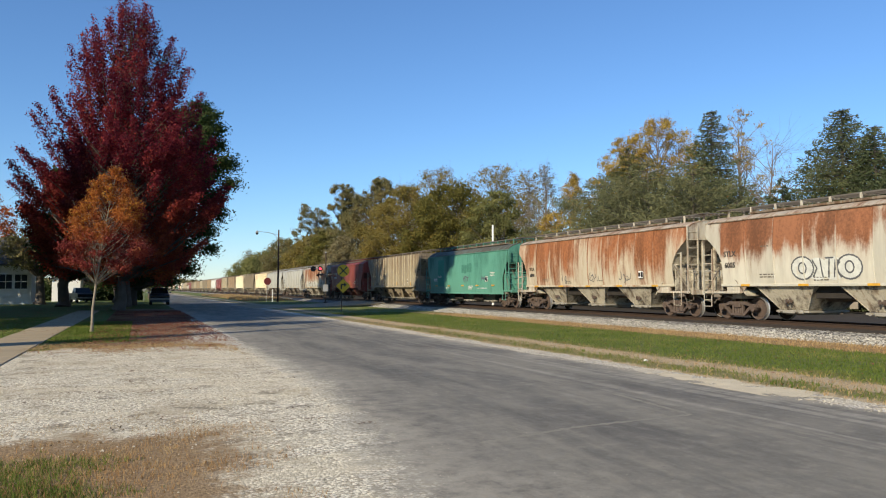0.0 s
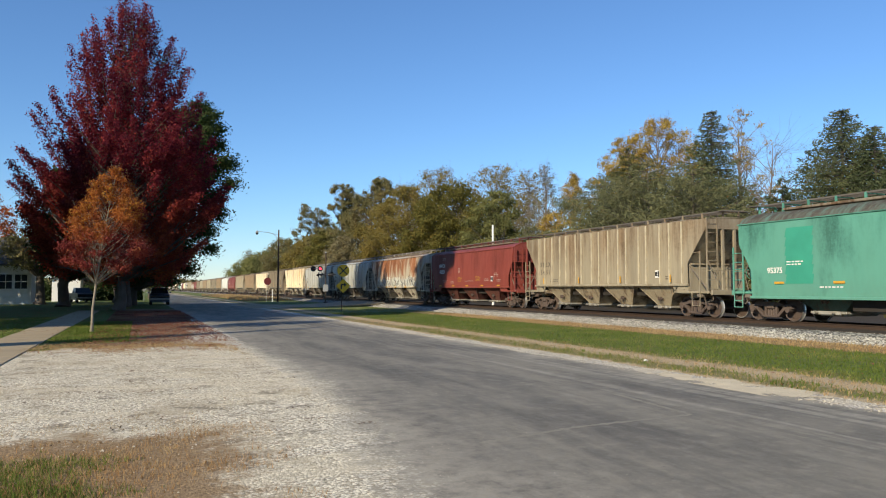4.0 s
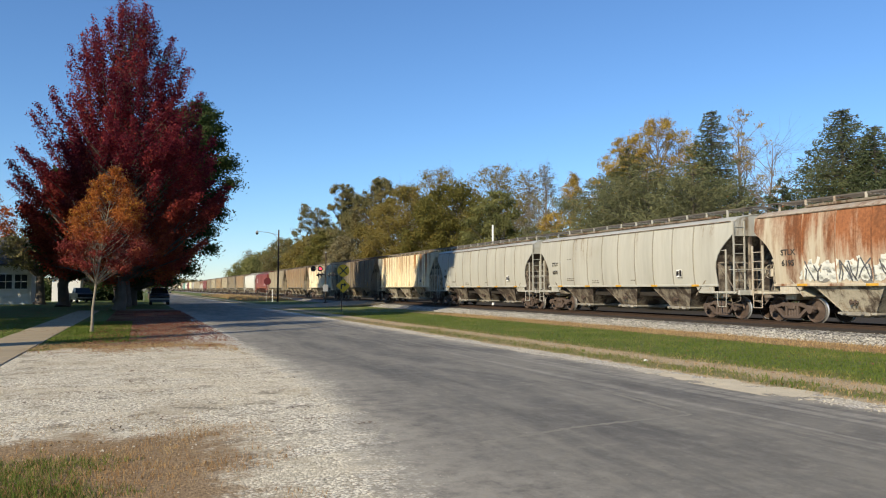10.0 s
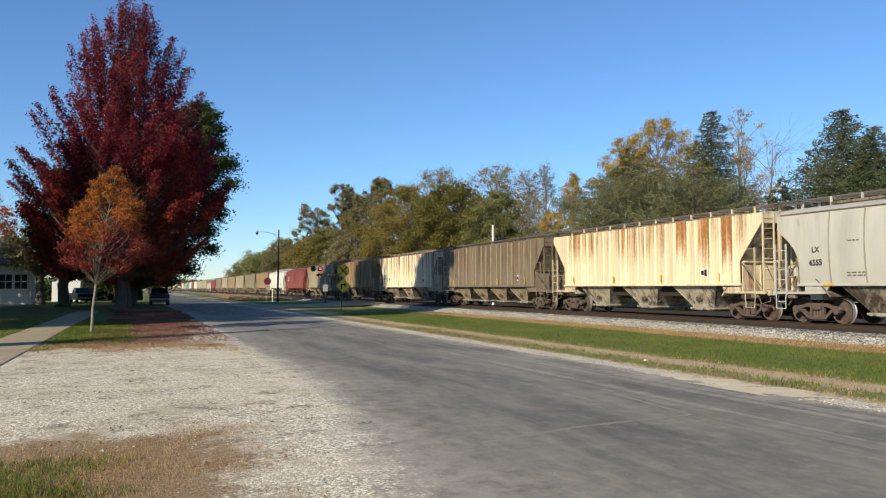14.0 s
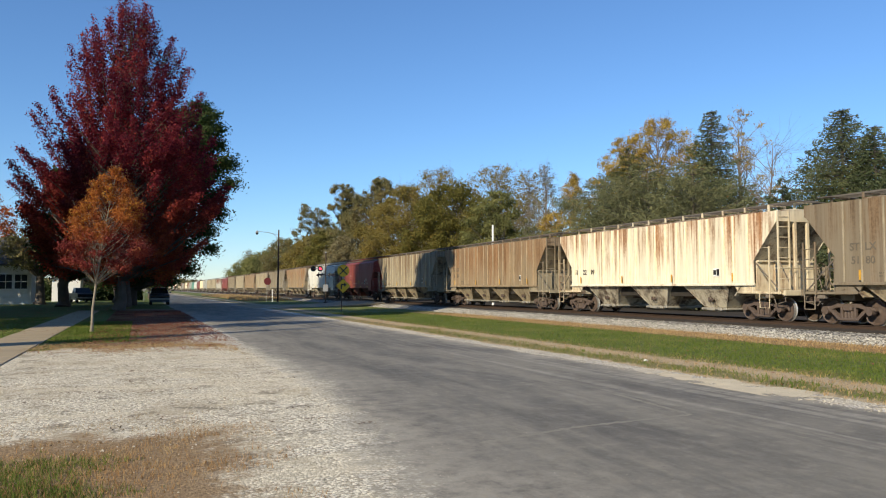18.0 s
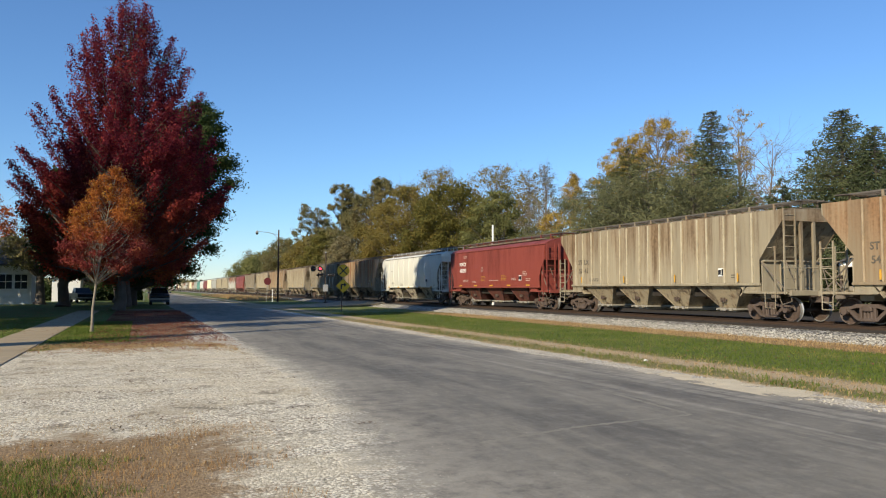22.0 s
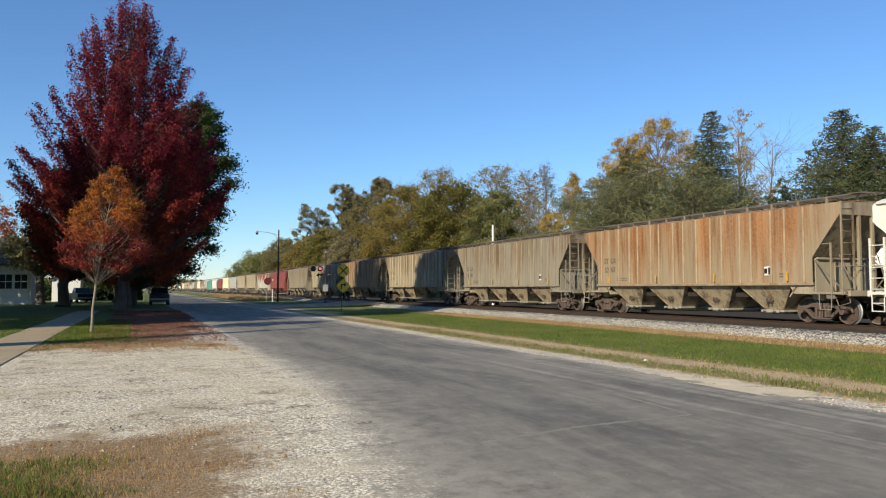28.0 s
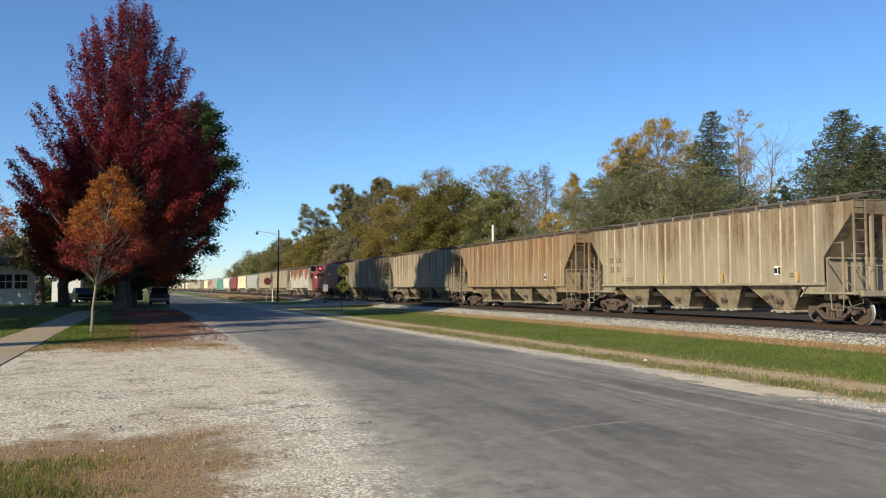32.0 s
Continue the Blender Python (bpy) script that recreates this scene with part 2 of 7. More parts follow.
def lot_mat():
    """The gravel lot: its front and back rims thin out into dry earth and grass."""
    n = Nodes("limestone_lot", 0.92)
    p = n.coords(world_space=True)
    sep = n.add("SeparateXYZ")
    n.put(sep.inputs[0], p)
    x, y = sep.outputs["X"], sep.outputs["Y"]
    col, h = chips(n, p, LIME_LIGHT, LIME_DARK, 0.55)
    fine = n.noise(p, 22.0, 4, 0.7)
    rim = n.math("MAXIMUM", n.math("SUBTRACT", y, 9.5), n.math("SUBTRACT", x, 0.9))
    rim = n.math("MINIMUM", rim, n.math("SUBTRACT", 23.6, y))
    rim = n.math("ADD", rim, n.math("MULTIPLY", n.math("SUBTRACT", n.noise(p, 0.3, 3), 0.5), n.math("MULTIPLY", n.ramp(y, 16.0, 23.0), 5.0)))
    for sc, amp in ((0.8, 1.6), (3.0, 1.3), (14.0, 1.1)):
        rim = n.math("ADD", rim, n.math("MULTIPLY", n.math("SUBTRACT", n.noise(p, sc, 4, 0.65), 0.5), amp))
    earth = n.mix(n.ramp(fine, 0.3, 0.7), (0.37, 0.255, 0.135), (0.19, 0.12, 0.06))
    # worn dirt showing through, in long blotches, and grey crusted places
    blot = n.noise(n.coords(scale=(0.75, 0.7, 1), world_space=True), 1.0, 6, 0.68, 0.5)
    blot = n.math("ADD", blot, n.math("MULTIPLY", n.math("SUBTRACT", fine, 0.5), 0.22))
    col = n.mix(n.math("MULTIPLY", n.ramp(blot, 0.49, 0.63), 0.62), col, (0.40, 0.325, 0.215))
    crust = n.noise(n.coords(scale=(0.9, 0.9, 1), world_space=True, offset=(31.0, 7.0, 0)), 1.3, 6, 0.7, 0.4)
    crust = n.math("ADD", crust, n.math("MULTIPLY", n.math("SUBTRACT", n.noise(p, 9.0, 4, 0.7), 0.5), 0.3))
    col = n.mix(n.math("MULTIPLY", n.ramp(crust, 0.555, 0.64), 0.7), col, (0.17, 0.135, 0.09))
    n.bump(h, 0.7, 0.02)
    return n.done(n.mix(n.ramp(rim, -0.35, 0.45), earth, col))


def road_mat():
    n = Nodes("asphalt", 0.82)
    p = n.coords(world_space=True)
    sep = n.add("SeparateXYZ")
    n.put(sep.inputs[0], p)
    x, y = sep.outputs["X"], sep.outputs["Y"]
    lanes = n.noise(n.coords(scale=(0.85, 0.16, 1), world_space=True), 1.0, 8, 0.68, 0.4)
    fine_lanes = n.noise(n.coords(scale=(3.4, 0.5, 1), world_space=True), 1.0, 6, 0.7, 0.6)
    blot = n.noise(p, 0.45, 5)
    mottle = n.noise(p, 3.2, 6, 0.72)
    grit = n.noise(p, 38.0, 5, 0.8)
    f = n.math("ADD", n.math("MULTIPLY", lanes, 0.6), n.math("ADD", n.math("MULTIPLY", fine_lanes, 0.2), n.math("MULTIPLY", mottle, 0.2)))
    col = n.mix(n.ramp(f, 0.35, 0.65), (0.105, 0.096, 0.082), (0.262, 0.236, 0.186))
    col = n.mix(n.math("MULTIPLY", n.ramp(blot, 0.5, 0.72), 0.45), col, (0.26, 0.235, 0.19))
    col = n.mix(n.math("MULTIPLY", n.ramp(mottle, 0.52, 0.70), 0.35), col, (0.31, 0.28, 0.225))
    # dusty edges
    wob = n.math("ADD", x, n.math("MULTIPLY", n.math("SUBTRACT", blot, 0.5), 2.4))
    edge = n.math("MAXIMUM", n.math("SUBTRACT", 1.0, n.ramp(wob, 2.0, 4.6)), n.ramp(wob, 8.6, 9.7))
    edge = n.math("MULTIPLY", edge, n.ramp(mottle, 0.25, 0.6))
    col = n.mix(n.math("MULTIPLY", edge, 0.85), col, (0.40, 0.355, 0.28))
    col = n.mix(n.math("MULTIPLY", n.ramp(grit, 0.55, 0.72), 0.5), col, (0.38, 0.36, 0.32))
    col = n.mix(n.math("MULTIPLY", n.ramp(grit, 0.45, 0.28), 0.5), col, (0.06, 0.058, 0.056))
    lines = n.noise(n.coords(scale=(4.2, 0.045, 1), world_space=True), 1.0, 3, 0.5, 0.3)
    lines = n.math("MULTIPLY", n.math("MULTIPLY", n.ramp(lines, 0.52, 0.64), n.ramp(wob, 5.8, 8.2)), n.ramp(mottle, 0.25, 0.6))
    col = n.mix(n.math("MULTIPLY", lines, 0.55), col, (0.38, 0.345, 0.285))
    # chips carried over from the lot
    gravel, h = chips(n, p, LIME_LIGHT, LIME_DARK, 0.55)
    near = n.math("MULTIPLY", n.math("SUBTRACT", 1.0, n.ramp(y, 5.5, 14.0)), 0.95)
    out = n.math("SUBTRACT", n.math("ADD", x, near), 2.8)
    for sc, amp in ((0.7, 1.3), (3.0, 1.2), (16.0, 1.3)):
        out = n.math("ADD", out, n.math("MULTIPLY", n.math("SUBTRACT", n.noise(p, sc, 4, 0.65), 0.5), amp))
    cover = n.math("MULTIPLY", n.math("SUBTRACT", 1.0, n.ramp(out, -0.3, 0.7)), n.math("SUBTRACT", 1.0, n.ramp(y, 22.0, 25.0)))
    n.bump(n.math("ADD", grit, n.math("MULTIPLY", h, cover)), 0.4, 0.012)
    return n.done(n.mix(cover, col, gravel))


def chip_mat(name, dark, light):
    """Loose stones, each with its own tone."""
    n = Nodes(name, 0.9)
    r = n.add("NewGeometry").outputs["Random Per Island"]
    col = n.mix(r, dark, light)
    grain = n.noise(n.coords(world_space=True), 30.0, 4)
    return n.done(n.scaled(col, n.math("ADD", n.math("MULTIPLY", grain, 0.6), 0.7)))


LAWN = ground_mat()
ROAD = road_mat()
LOT = lot_mat()
GRAVEL = gravel_mat("pale_limestone_gravel", (0.78, 0.725, 0.62), (0.36, 0.315, 0.25), 26.0, 0.6)
BALLAST = gravel_mat("ballast_stone", (0.42, 0.40, 0.36), (0.085, 0.078, 0.070), 9.0, 0.08)
STONE = chip_mat("limestone_chip", (0.26, 0.22, 0.16), (0.66, 0.60, 0.48))
CONCRETE = plain("sidewalk_concrete", (0.34, 0.27, 0.175), 0.9, var=0.25, scale=0.8, fine=30)
DARK_GROUND = plain("dark_track_bed", (0.038, 0.030, 0.024), 0.95, var=0.4, scale=1.5, fine=25, bump=0.5)
TIE = plain("creosoted_tie", (0.05, 0.038, 0.030), 0.9, var=0.3)
RAIL = plain("rusty_rail", (0.07, 0.045, 0.032), 0.6, 0.3)
DARK_IRON = plain("truck_iron", (0.110, 0.080, 0.065), 0.75, 0.15, var=0.35, scale=4)
WHEEL = wheel_mat()
GALV = plain("galvanised_steel", (0.34, 0.34, 0.335), 0.5, 0.4, var=0.2)
BLACK = plain("black_paint", (0.02, 0.02, 0.022), 0.5, var=0.2)
WHITE = plain("white_paint", (0.78, 0.77, 0.74), 0.6, var=0.1)
YELLOW = plain("yellow_sheeting", (0.72, 0.43, 0.02), 0.45, var=0.1)
REFLECT = plain("yellow_reflector", (0.56, 0.30, 0.04), 0.5, var=0.4, scale=6)
BARK = plain("grey_bark", (0.115, 0.095, 0.078), 0.95, var=0.4, scale=2.5, fine=18, bump=0.6)
TWIG = plain("grey_twigs", (0.20, 0.165, 0.14), 0.9, var=0.3)
YOUNG_BARK = plain("young_bark", (0.23, 0.195, 0.15), 0.9, var=0.3)
POLE_WOOD = plain("pole_wood", (0.075, 0.055, 0.042), 0.9, var=0.3)

# paints of the cars
TAN = steel_paint("tan_dusty_paint", (0.362, 0.312, 0.222), (0.215, 0.140, 0.078), 0.34, 0.7, 0.36, 1.6, soft=0.22, panels=0.45, top=0.30)
BROWN = steel_paint("brown_stained_paint", (0.318, 0.248, 0.160), (0.270, 0.145, 0.068), 0.52, 0.7, 0.28, 1.6, soft=0.26, panels=0.6, top=0.30, ends=0.1)
ORANGE_BROWN = steel_paint("orange_brown_stained_paint", (0.340, 0.270, 0.178), (0.300, 0.142, 0.058), 0.58, 0.8, 0.24, 1.6, soft=0.22, panels=0.8, top=0.34, ends=0.15)
GREY_TAN = steel_paint("grey_tan_paint", (0.303, 0.274, 0.215), (0.205, 0.135, 0.075), 0.34, 0.5, 0.38, soft=0.17, panels=0.6, top=0.3)
UMBER = steel_paint("dark_dusty_paint", (0.238, 0.196, 0.140), (0.162, 0.098, 0.051), 0.45, 0.4, 0.5, soft=0.16, panels=0.6)
CREAM = steel_paint("cream_rust_streaked_paint", (0.791, 0.681, 0.460), (0.386, 0.175, 0.060), 0.40, 0.35, 0.08, 2.0, soft=0.14, panels=0.9, pitch=0.73, top=0.32, ends=0.2)
CREAM_TRIM = steel_paint("cream_end_paint", (0.74, 0.64, 0.45), (0.27, 0.13, 0.06), 0.36, 0.7, 0.35, soft=0.14, top=0.0)
CREAM_B = steel_paint("white_rust_striped_paint", (0.840, 0.770, 0.600), (0.33, 0.145, 0.055), 0.45, 0.5, 0.09, 1.9, soft=0.14, panels=0.6, pitch=0.73, top=0.22, ends=0.1)
RUSTY = steel_paint("white_paint_mostly_rust", (0.560, 0.500, 0.380), (0.285, 0.108, 0.044), 0.72, 1.0, 0.10, 0.9, soft=0.16, panels=0.5, pitch=1.42, top=0.32, ends=0.16)
RUSTY_B = steel_paint("pale_paint_with_rust_blotches", (0.560, 0.525, 0.435), (0.250, 0.100, 0.047), 0.42, 0.7, 0.16, 0.5, soft=0.11, panels=0.9, pitch=1.42, top=0.60, ends=0.1)
PALE_TRIM = steel_paint("worn_white_trim_paint", (0.58, 0.54, 0.44), (0.27, 0.13, 0.06), 0.42, 0.5, 0.3, soft=0.12, top=0.0)
DUST_ROOF = steel_paint("dusty_rust_tinged_roof", (0.50, 0.43, 0.33), (0.29, 0.15, 0.075), 0.5, 0.8, 0.2, soft=0.16, top=0.0)
LIGHT_GREY = steel_paint("light_grey_paint", (0.472, 0.460, 0.405), (0.287, 0.205, 0.123), 0.10, 0.3, 0.24, 0.7, brush=0.10, panels=0.15, pitch=1.42)
WHITE_CAR = steel_paint("clean_white_paint", (0.689, 0.672, 0.596), (0.336, 0.252, 0.168), 0.02, 0.1, 0.09, 0.9, brush=0.05)
RED_CAR = steel_paint("oxide_red_paint", (0.245, 0.056, 0.041), (0.195, 0.042, 0.032), 0.30, 0.5, 0.03, 0.5, soft=0.30, brush=0.05)
GREEN_CAR = steel_paint("faded_green_paint", (0.115, 0.325, 0.245), (0.055, 0.190, 0.145), 0.30, 1.0, 0.10, 0.35, soft=0.25, grime_col=(0.09, 0.10, 0.075), brush=0.04)
SOOT = steel_paint("hopper_grime", (0.24, 0.20, 0.150), (0.15, 0.09, 0.05), 0.38, 0.6, 0.5)


# ---------------------------------------------------------------- mesh helpers
class Shape:
    """Vertices and faces of one mesh."""

    def __init__(self):
        self.v, self.f = [], []

    def face(self, pts):
        i = len(self.v)
        self.v += [tuple(p) for p in pts]
        self.f.append(tuple(range(i, i + len(pts))))

    def box(self, c, s, bevel=0.0):
        x, y, z = c
        a, b, d = s[0] / 2, s[1] / 2, s[2] / 2
        if bevel <= 0:
            i = len(self.v)
            self.v += [(x + p * a, y + q * b, z + r * d) for r in (-1, 1) for q in (-1, 1) for p in (-1, 1)]
            self.f += [tuple(i + k for k in f) for f in ((0, 2, 3, 1), (4, 5, 7, 6), (0, 1, 5, 4), (2, 6, 7, 3), (0, 4, 6, 2), (1, 3, 7, 5))]
            return
        e = min(bevel, a * 0.9, b * 0.9, d * 0.9)
        rings = []
        for zz, k in ((-d, e), (-d + e, 0), (d - e, 0), (d, e)):
            A, B = a - k, b - k
            rings.append([(x + p, y + q, z + zz) for p, q in ((A, B - e), (A - e, B), (e - A, B), (-A, B - e), (-A, e - B), (e - A, -B), (A - e, -B), (A, e - B))])
        self.loft(rings, True)

    def loft(self, rings, caps=False):
        i, n = len(self.v), len(rings[0])
        for r in rings:
            self.v += [tuple(p) for p in r]
        for k in range(len(rings) - 1):
            for j in range(n):
                a, b = i + k * n + j, i + k * n + (j + 1) % n
                self.f.append((a, b, b + n, a + n))
        if caps:
            self.f.append(tuple(i + j for j in reversed(range(n))))
            self.f.append(tuple(i + (len(rings) - 1) * n + j for j in range(n)))

    def tube(self, pts, radii, n=6, caps=True):
        rings = []
        for k, p in enumerate(pts):
            p = Vector(p)
            d = Vector(pts[min(k + 1, len(pts) - 1)]) - Vector(pts[max(k - 1, 0)])
            d.normalize()
            u = d.cross(Vector((0, 0, 1)) if abs(d.z) < 0.9 else Vector((1, 0, 0))).normalized()
            w = d.cross(u)
            r = radii[k] if isinstance(radii, (list, tuple)) else radii
            rings.append([p + (u * math.cos(2 * math.pi * j / n) + w * math.sin(2 * math.pi * j / n)) * r for j in range(n)])
        self.loft(rings, caps)

    def prism(self, poly, x0, x1):
        """A polygon of (y, z) points, drawn out along x."""
        self.loft([[(x0, y, z) for y, z in poly], [(x1, y, z) for y, z in poly]], True)

    def disc(self, c, r, x0, x1, n=20):
        """A cylinder along x."""
        self.loft([[(x, c[0] + r * math.cos(2 * math.pi * j / n), c[1] + r * math.sin(2 * math.pi * j / n)) for j in range(n)] for x in (x0, x1)], True)

    def sheet(self, outer, inner):
        """A curved plate between two grids of points."""
        R, C = len(outer), len(outer[0])
        i = len(self.v)
        for g in (outer, inner):
            for row in g:
                self.v += [tuple(p) for p in row]
        o = R * C
        for r in range(R - 1):
            for c in range(C - 1):
                a = i + r * C + c
                self.f.append((a, a + 1, a + 1 + C, a + C))
                self.f.append((a + o, a + C + o, a + 1 + C + o, a + 1 + o))
        for c in range(C - 1):
            for r in (0, R - 1):
                a = i + r * C + c
                self.f.append((a, a + o, a + 1 + o, a + 1))
        for r in range(R - 1):
            for c in (0, C - 1):
                a = i + r * C + c
                self.f.append((a, a + C, a + C + o, a + o))

    def mesh(self, name, smooth=False):
        me = bpy.data.meshes.new(name)
        me.from_pydata(self.v, [], self.f)
        bm = bmesh.new()
        bm.from_mesh(me)
        bmesh.ops.recalc_face_normals(bm, faces=bm.faces)
        bm.to_mesh(me)
        bm.free()
        if smooth:
            me.shade_smooth()
            me.set_sharp_from_angle(angle=radians(40))
        me.materials.append(None)
        return me


def part(name, shape, material, parent=None, label="", at=None, smooth=False):
    """One mesh object of a shape or a shared mesh, under a thing or part."""
    me = shape.mesh(name, smooth) if isinstance(shape, Shape) else shape
    ob = new(name, me)
    ob.material_slots[0].link = "OBJECT"
    ob.material_slots[0].material = material
    if parent is not None:
        ob.parent = parent
    if at is not None:
        ob.matrix_basis = at
    if label:
        ob["label"] = label
    return ob


def thing(name, label, category, m, group="", kind=""):
    ob = new(name)
    ob.empty_display_size = 0.3
    ob.matrix_basis = m
    return tagged(ob, label, category, group, kind)


def solid(name, shape, material, label, category, group="", kind="", at=None, smooth=False):
    return tagged(part(name, shape, material, None, "", at, smooth), label, category, group, kind)


def lettering(name, text, size, material, parent, at, label="", stretch=1.0):
    cu = bpy.data.curves.new(name, "FONT")
    cu.body, cu.size, cu.align_x, cu.align_y, cu.extrude, cu.resolution_u, cu.offset = text, size, "CENTER", "CENTER", 0.004, 3, 0.022 * size
    tmp = new(name, cu)
    me = bpy.data.meshes.new_from_object(tmp)
    bpy.data.objects.remove(tmp)
    for v in me.vertices:
        v.co.x *= stretch
    me.name = name
    me.materials.clear()
    me.materials.append(None)
    return part(name, me, material, parent, label, at)


def quads(name, centres, u, w, material, parent=None, fold=0.0):
    """Many small leaves: a four-cornered blade at each centre, spanned by u and w."""
    n = len(centres)
    tip = np.cross(u, w)
    tip = tip / (np.linalg.norm(tip, axis=1, keepdims=True) + 1e-9) * np.linalg.norm(u, axis=1, keepdims=True) * fold
    v = np.stack([centres - u, centres - w * 0.8 + tip, centres + u, centres + w * 0.8 + tip], 1).reshape(-1, 3)
    me = bpy.data.meshes.new(name)
    me.vertices.add(4 * n)
    me.vertices.foreach_set("co", v.astype(np.float32).ravel())
    me.loops.add(4 * n)
    me.loops.foreach_set("vertex_index", np.arange(4 * n, dtype=np.int32))
    me.polygons.add(n)
    me.polygons.foreach_set("loop_start", np.arange(0, 4 * n, 4, dtype=np.int32))
    me.update(calc_edges=True)
    me.materials.append(None)
    return part(name, me, material, parent)


def unit(rng, n):
    d = rng.normal(size=(n, 3))
    return d / np.linalg.norm(d, axis=1, keepdims=True)


# ---------------------------------------------------------------- ground and ways
def strip(name, x0, x1, y0, y1, z, material, label, category, rag=0.0, step=0.8, thick=0.05, seed=1, near=0.0):
    """A flat band along y with ragged edges and a little thickness."""
    rng = random.Random(seed)
    s = Shape()
    k = max(2, int((y1 - y0) / step))
    rows = []
    for i in range(k + 1):
        y = y0 + (y1 - y0) * i / k
        a = x0 - near * min(1.0, max(0.0, (13.5 - y) / 7.5)) + rag * (noise.noise((0.21 * y, seed, 0)) + 0.5 * noise.noise((1.3 * y, seed, 5)) + 0.25 * rng.uniform(-1, 1))
        b = x1 + rag * (noise.noise((0.21 * y, seed + 9, 0)) + 0.5 * noise.noise((1.3 * y, seed, 7)) + 0.25 * rng.uniform(-1, 1))
        rows.append([(a, y, z - thick), (b, y, z - thick), (b, y, z), (a, y, z)])
    s.loft(rows, True)
    return solid(name, s, material, label, category, kind="structure")


def patch(name, outline, z, cell, rag, material, label, category):
    """A thin ragged layer on the ground: the small cells whose middles lie inside an outline that noise pushes in and out."""
    xs, ys = [p[0] for p in outline], [p[1] for p in outline]
    s = Shape()
    ids = {}

    def corner(i, j):
        if (i, j) not in ids:
            ids[i, j] = len(s.v)
            s.v.append((i * cell + 0.45 * cell * noise.noise((3.1 * i, 2.7 * j, 0)), j * cell + 0.45 * cell * noise.noise((2.3 * i, 3.7 * j, 9)), z))
        return ids[i, j]
    for j in range(int(min(ys) / cell) - 1, int(max(ys) / cell) + 2):
        for i in range(int(min(xs) / cell) - 1, int(max(xs) / cell) + 2):
            x, y = (i + 0.5) * cell, (j + 0.5) * cell
            px = x + rag * (noise.noise((0.8 * x, 0.8 * y, 2)) + 0.6 * noise.noise((2.9 * x, 2.9 * y, 5)))
            py = y + rag * (noise.noise((0.7 * x, 0.7 * y, 12)) + 0.6 * noise.noise((3.1 * x, 3.1 * y, 15)))
            inside = False
            for (x0, y0), (x1, y1) in zip(outline, outline[1:] + outline[:1]):
                if (y0 > py) != (y1 > py) and px < x0 + (x1 - x0) * (py - y0) / (y1 - y0):
                    inside = not inside
            if inside:
                s.f.append((corner(i, j), corner(i + 1, j), corner(i + 1, j + 1), corner(i, j + 1)))
    return solid(name, s, material, label, category, kind="structure")


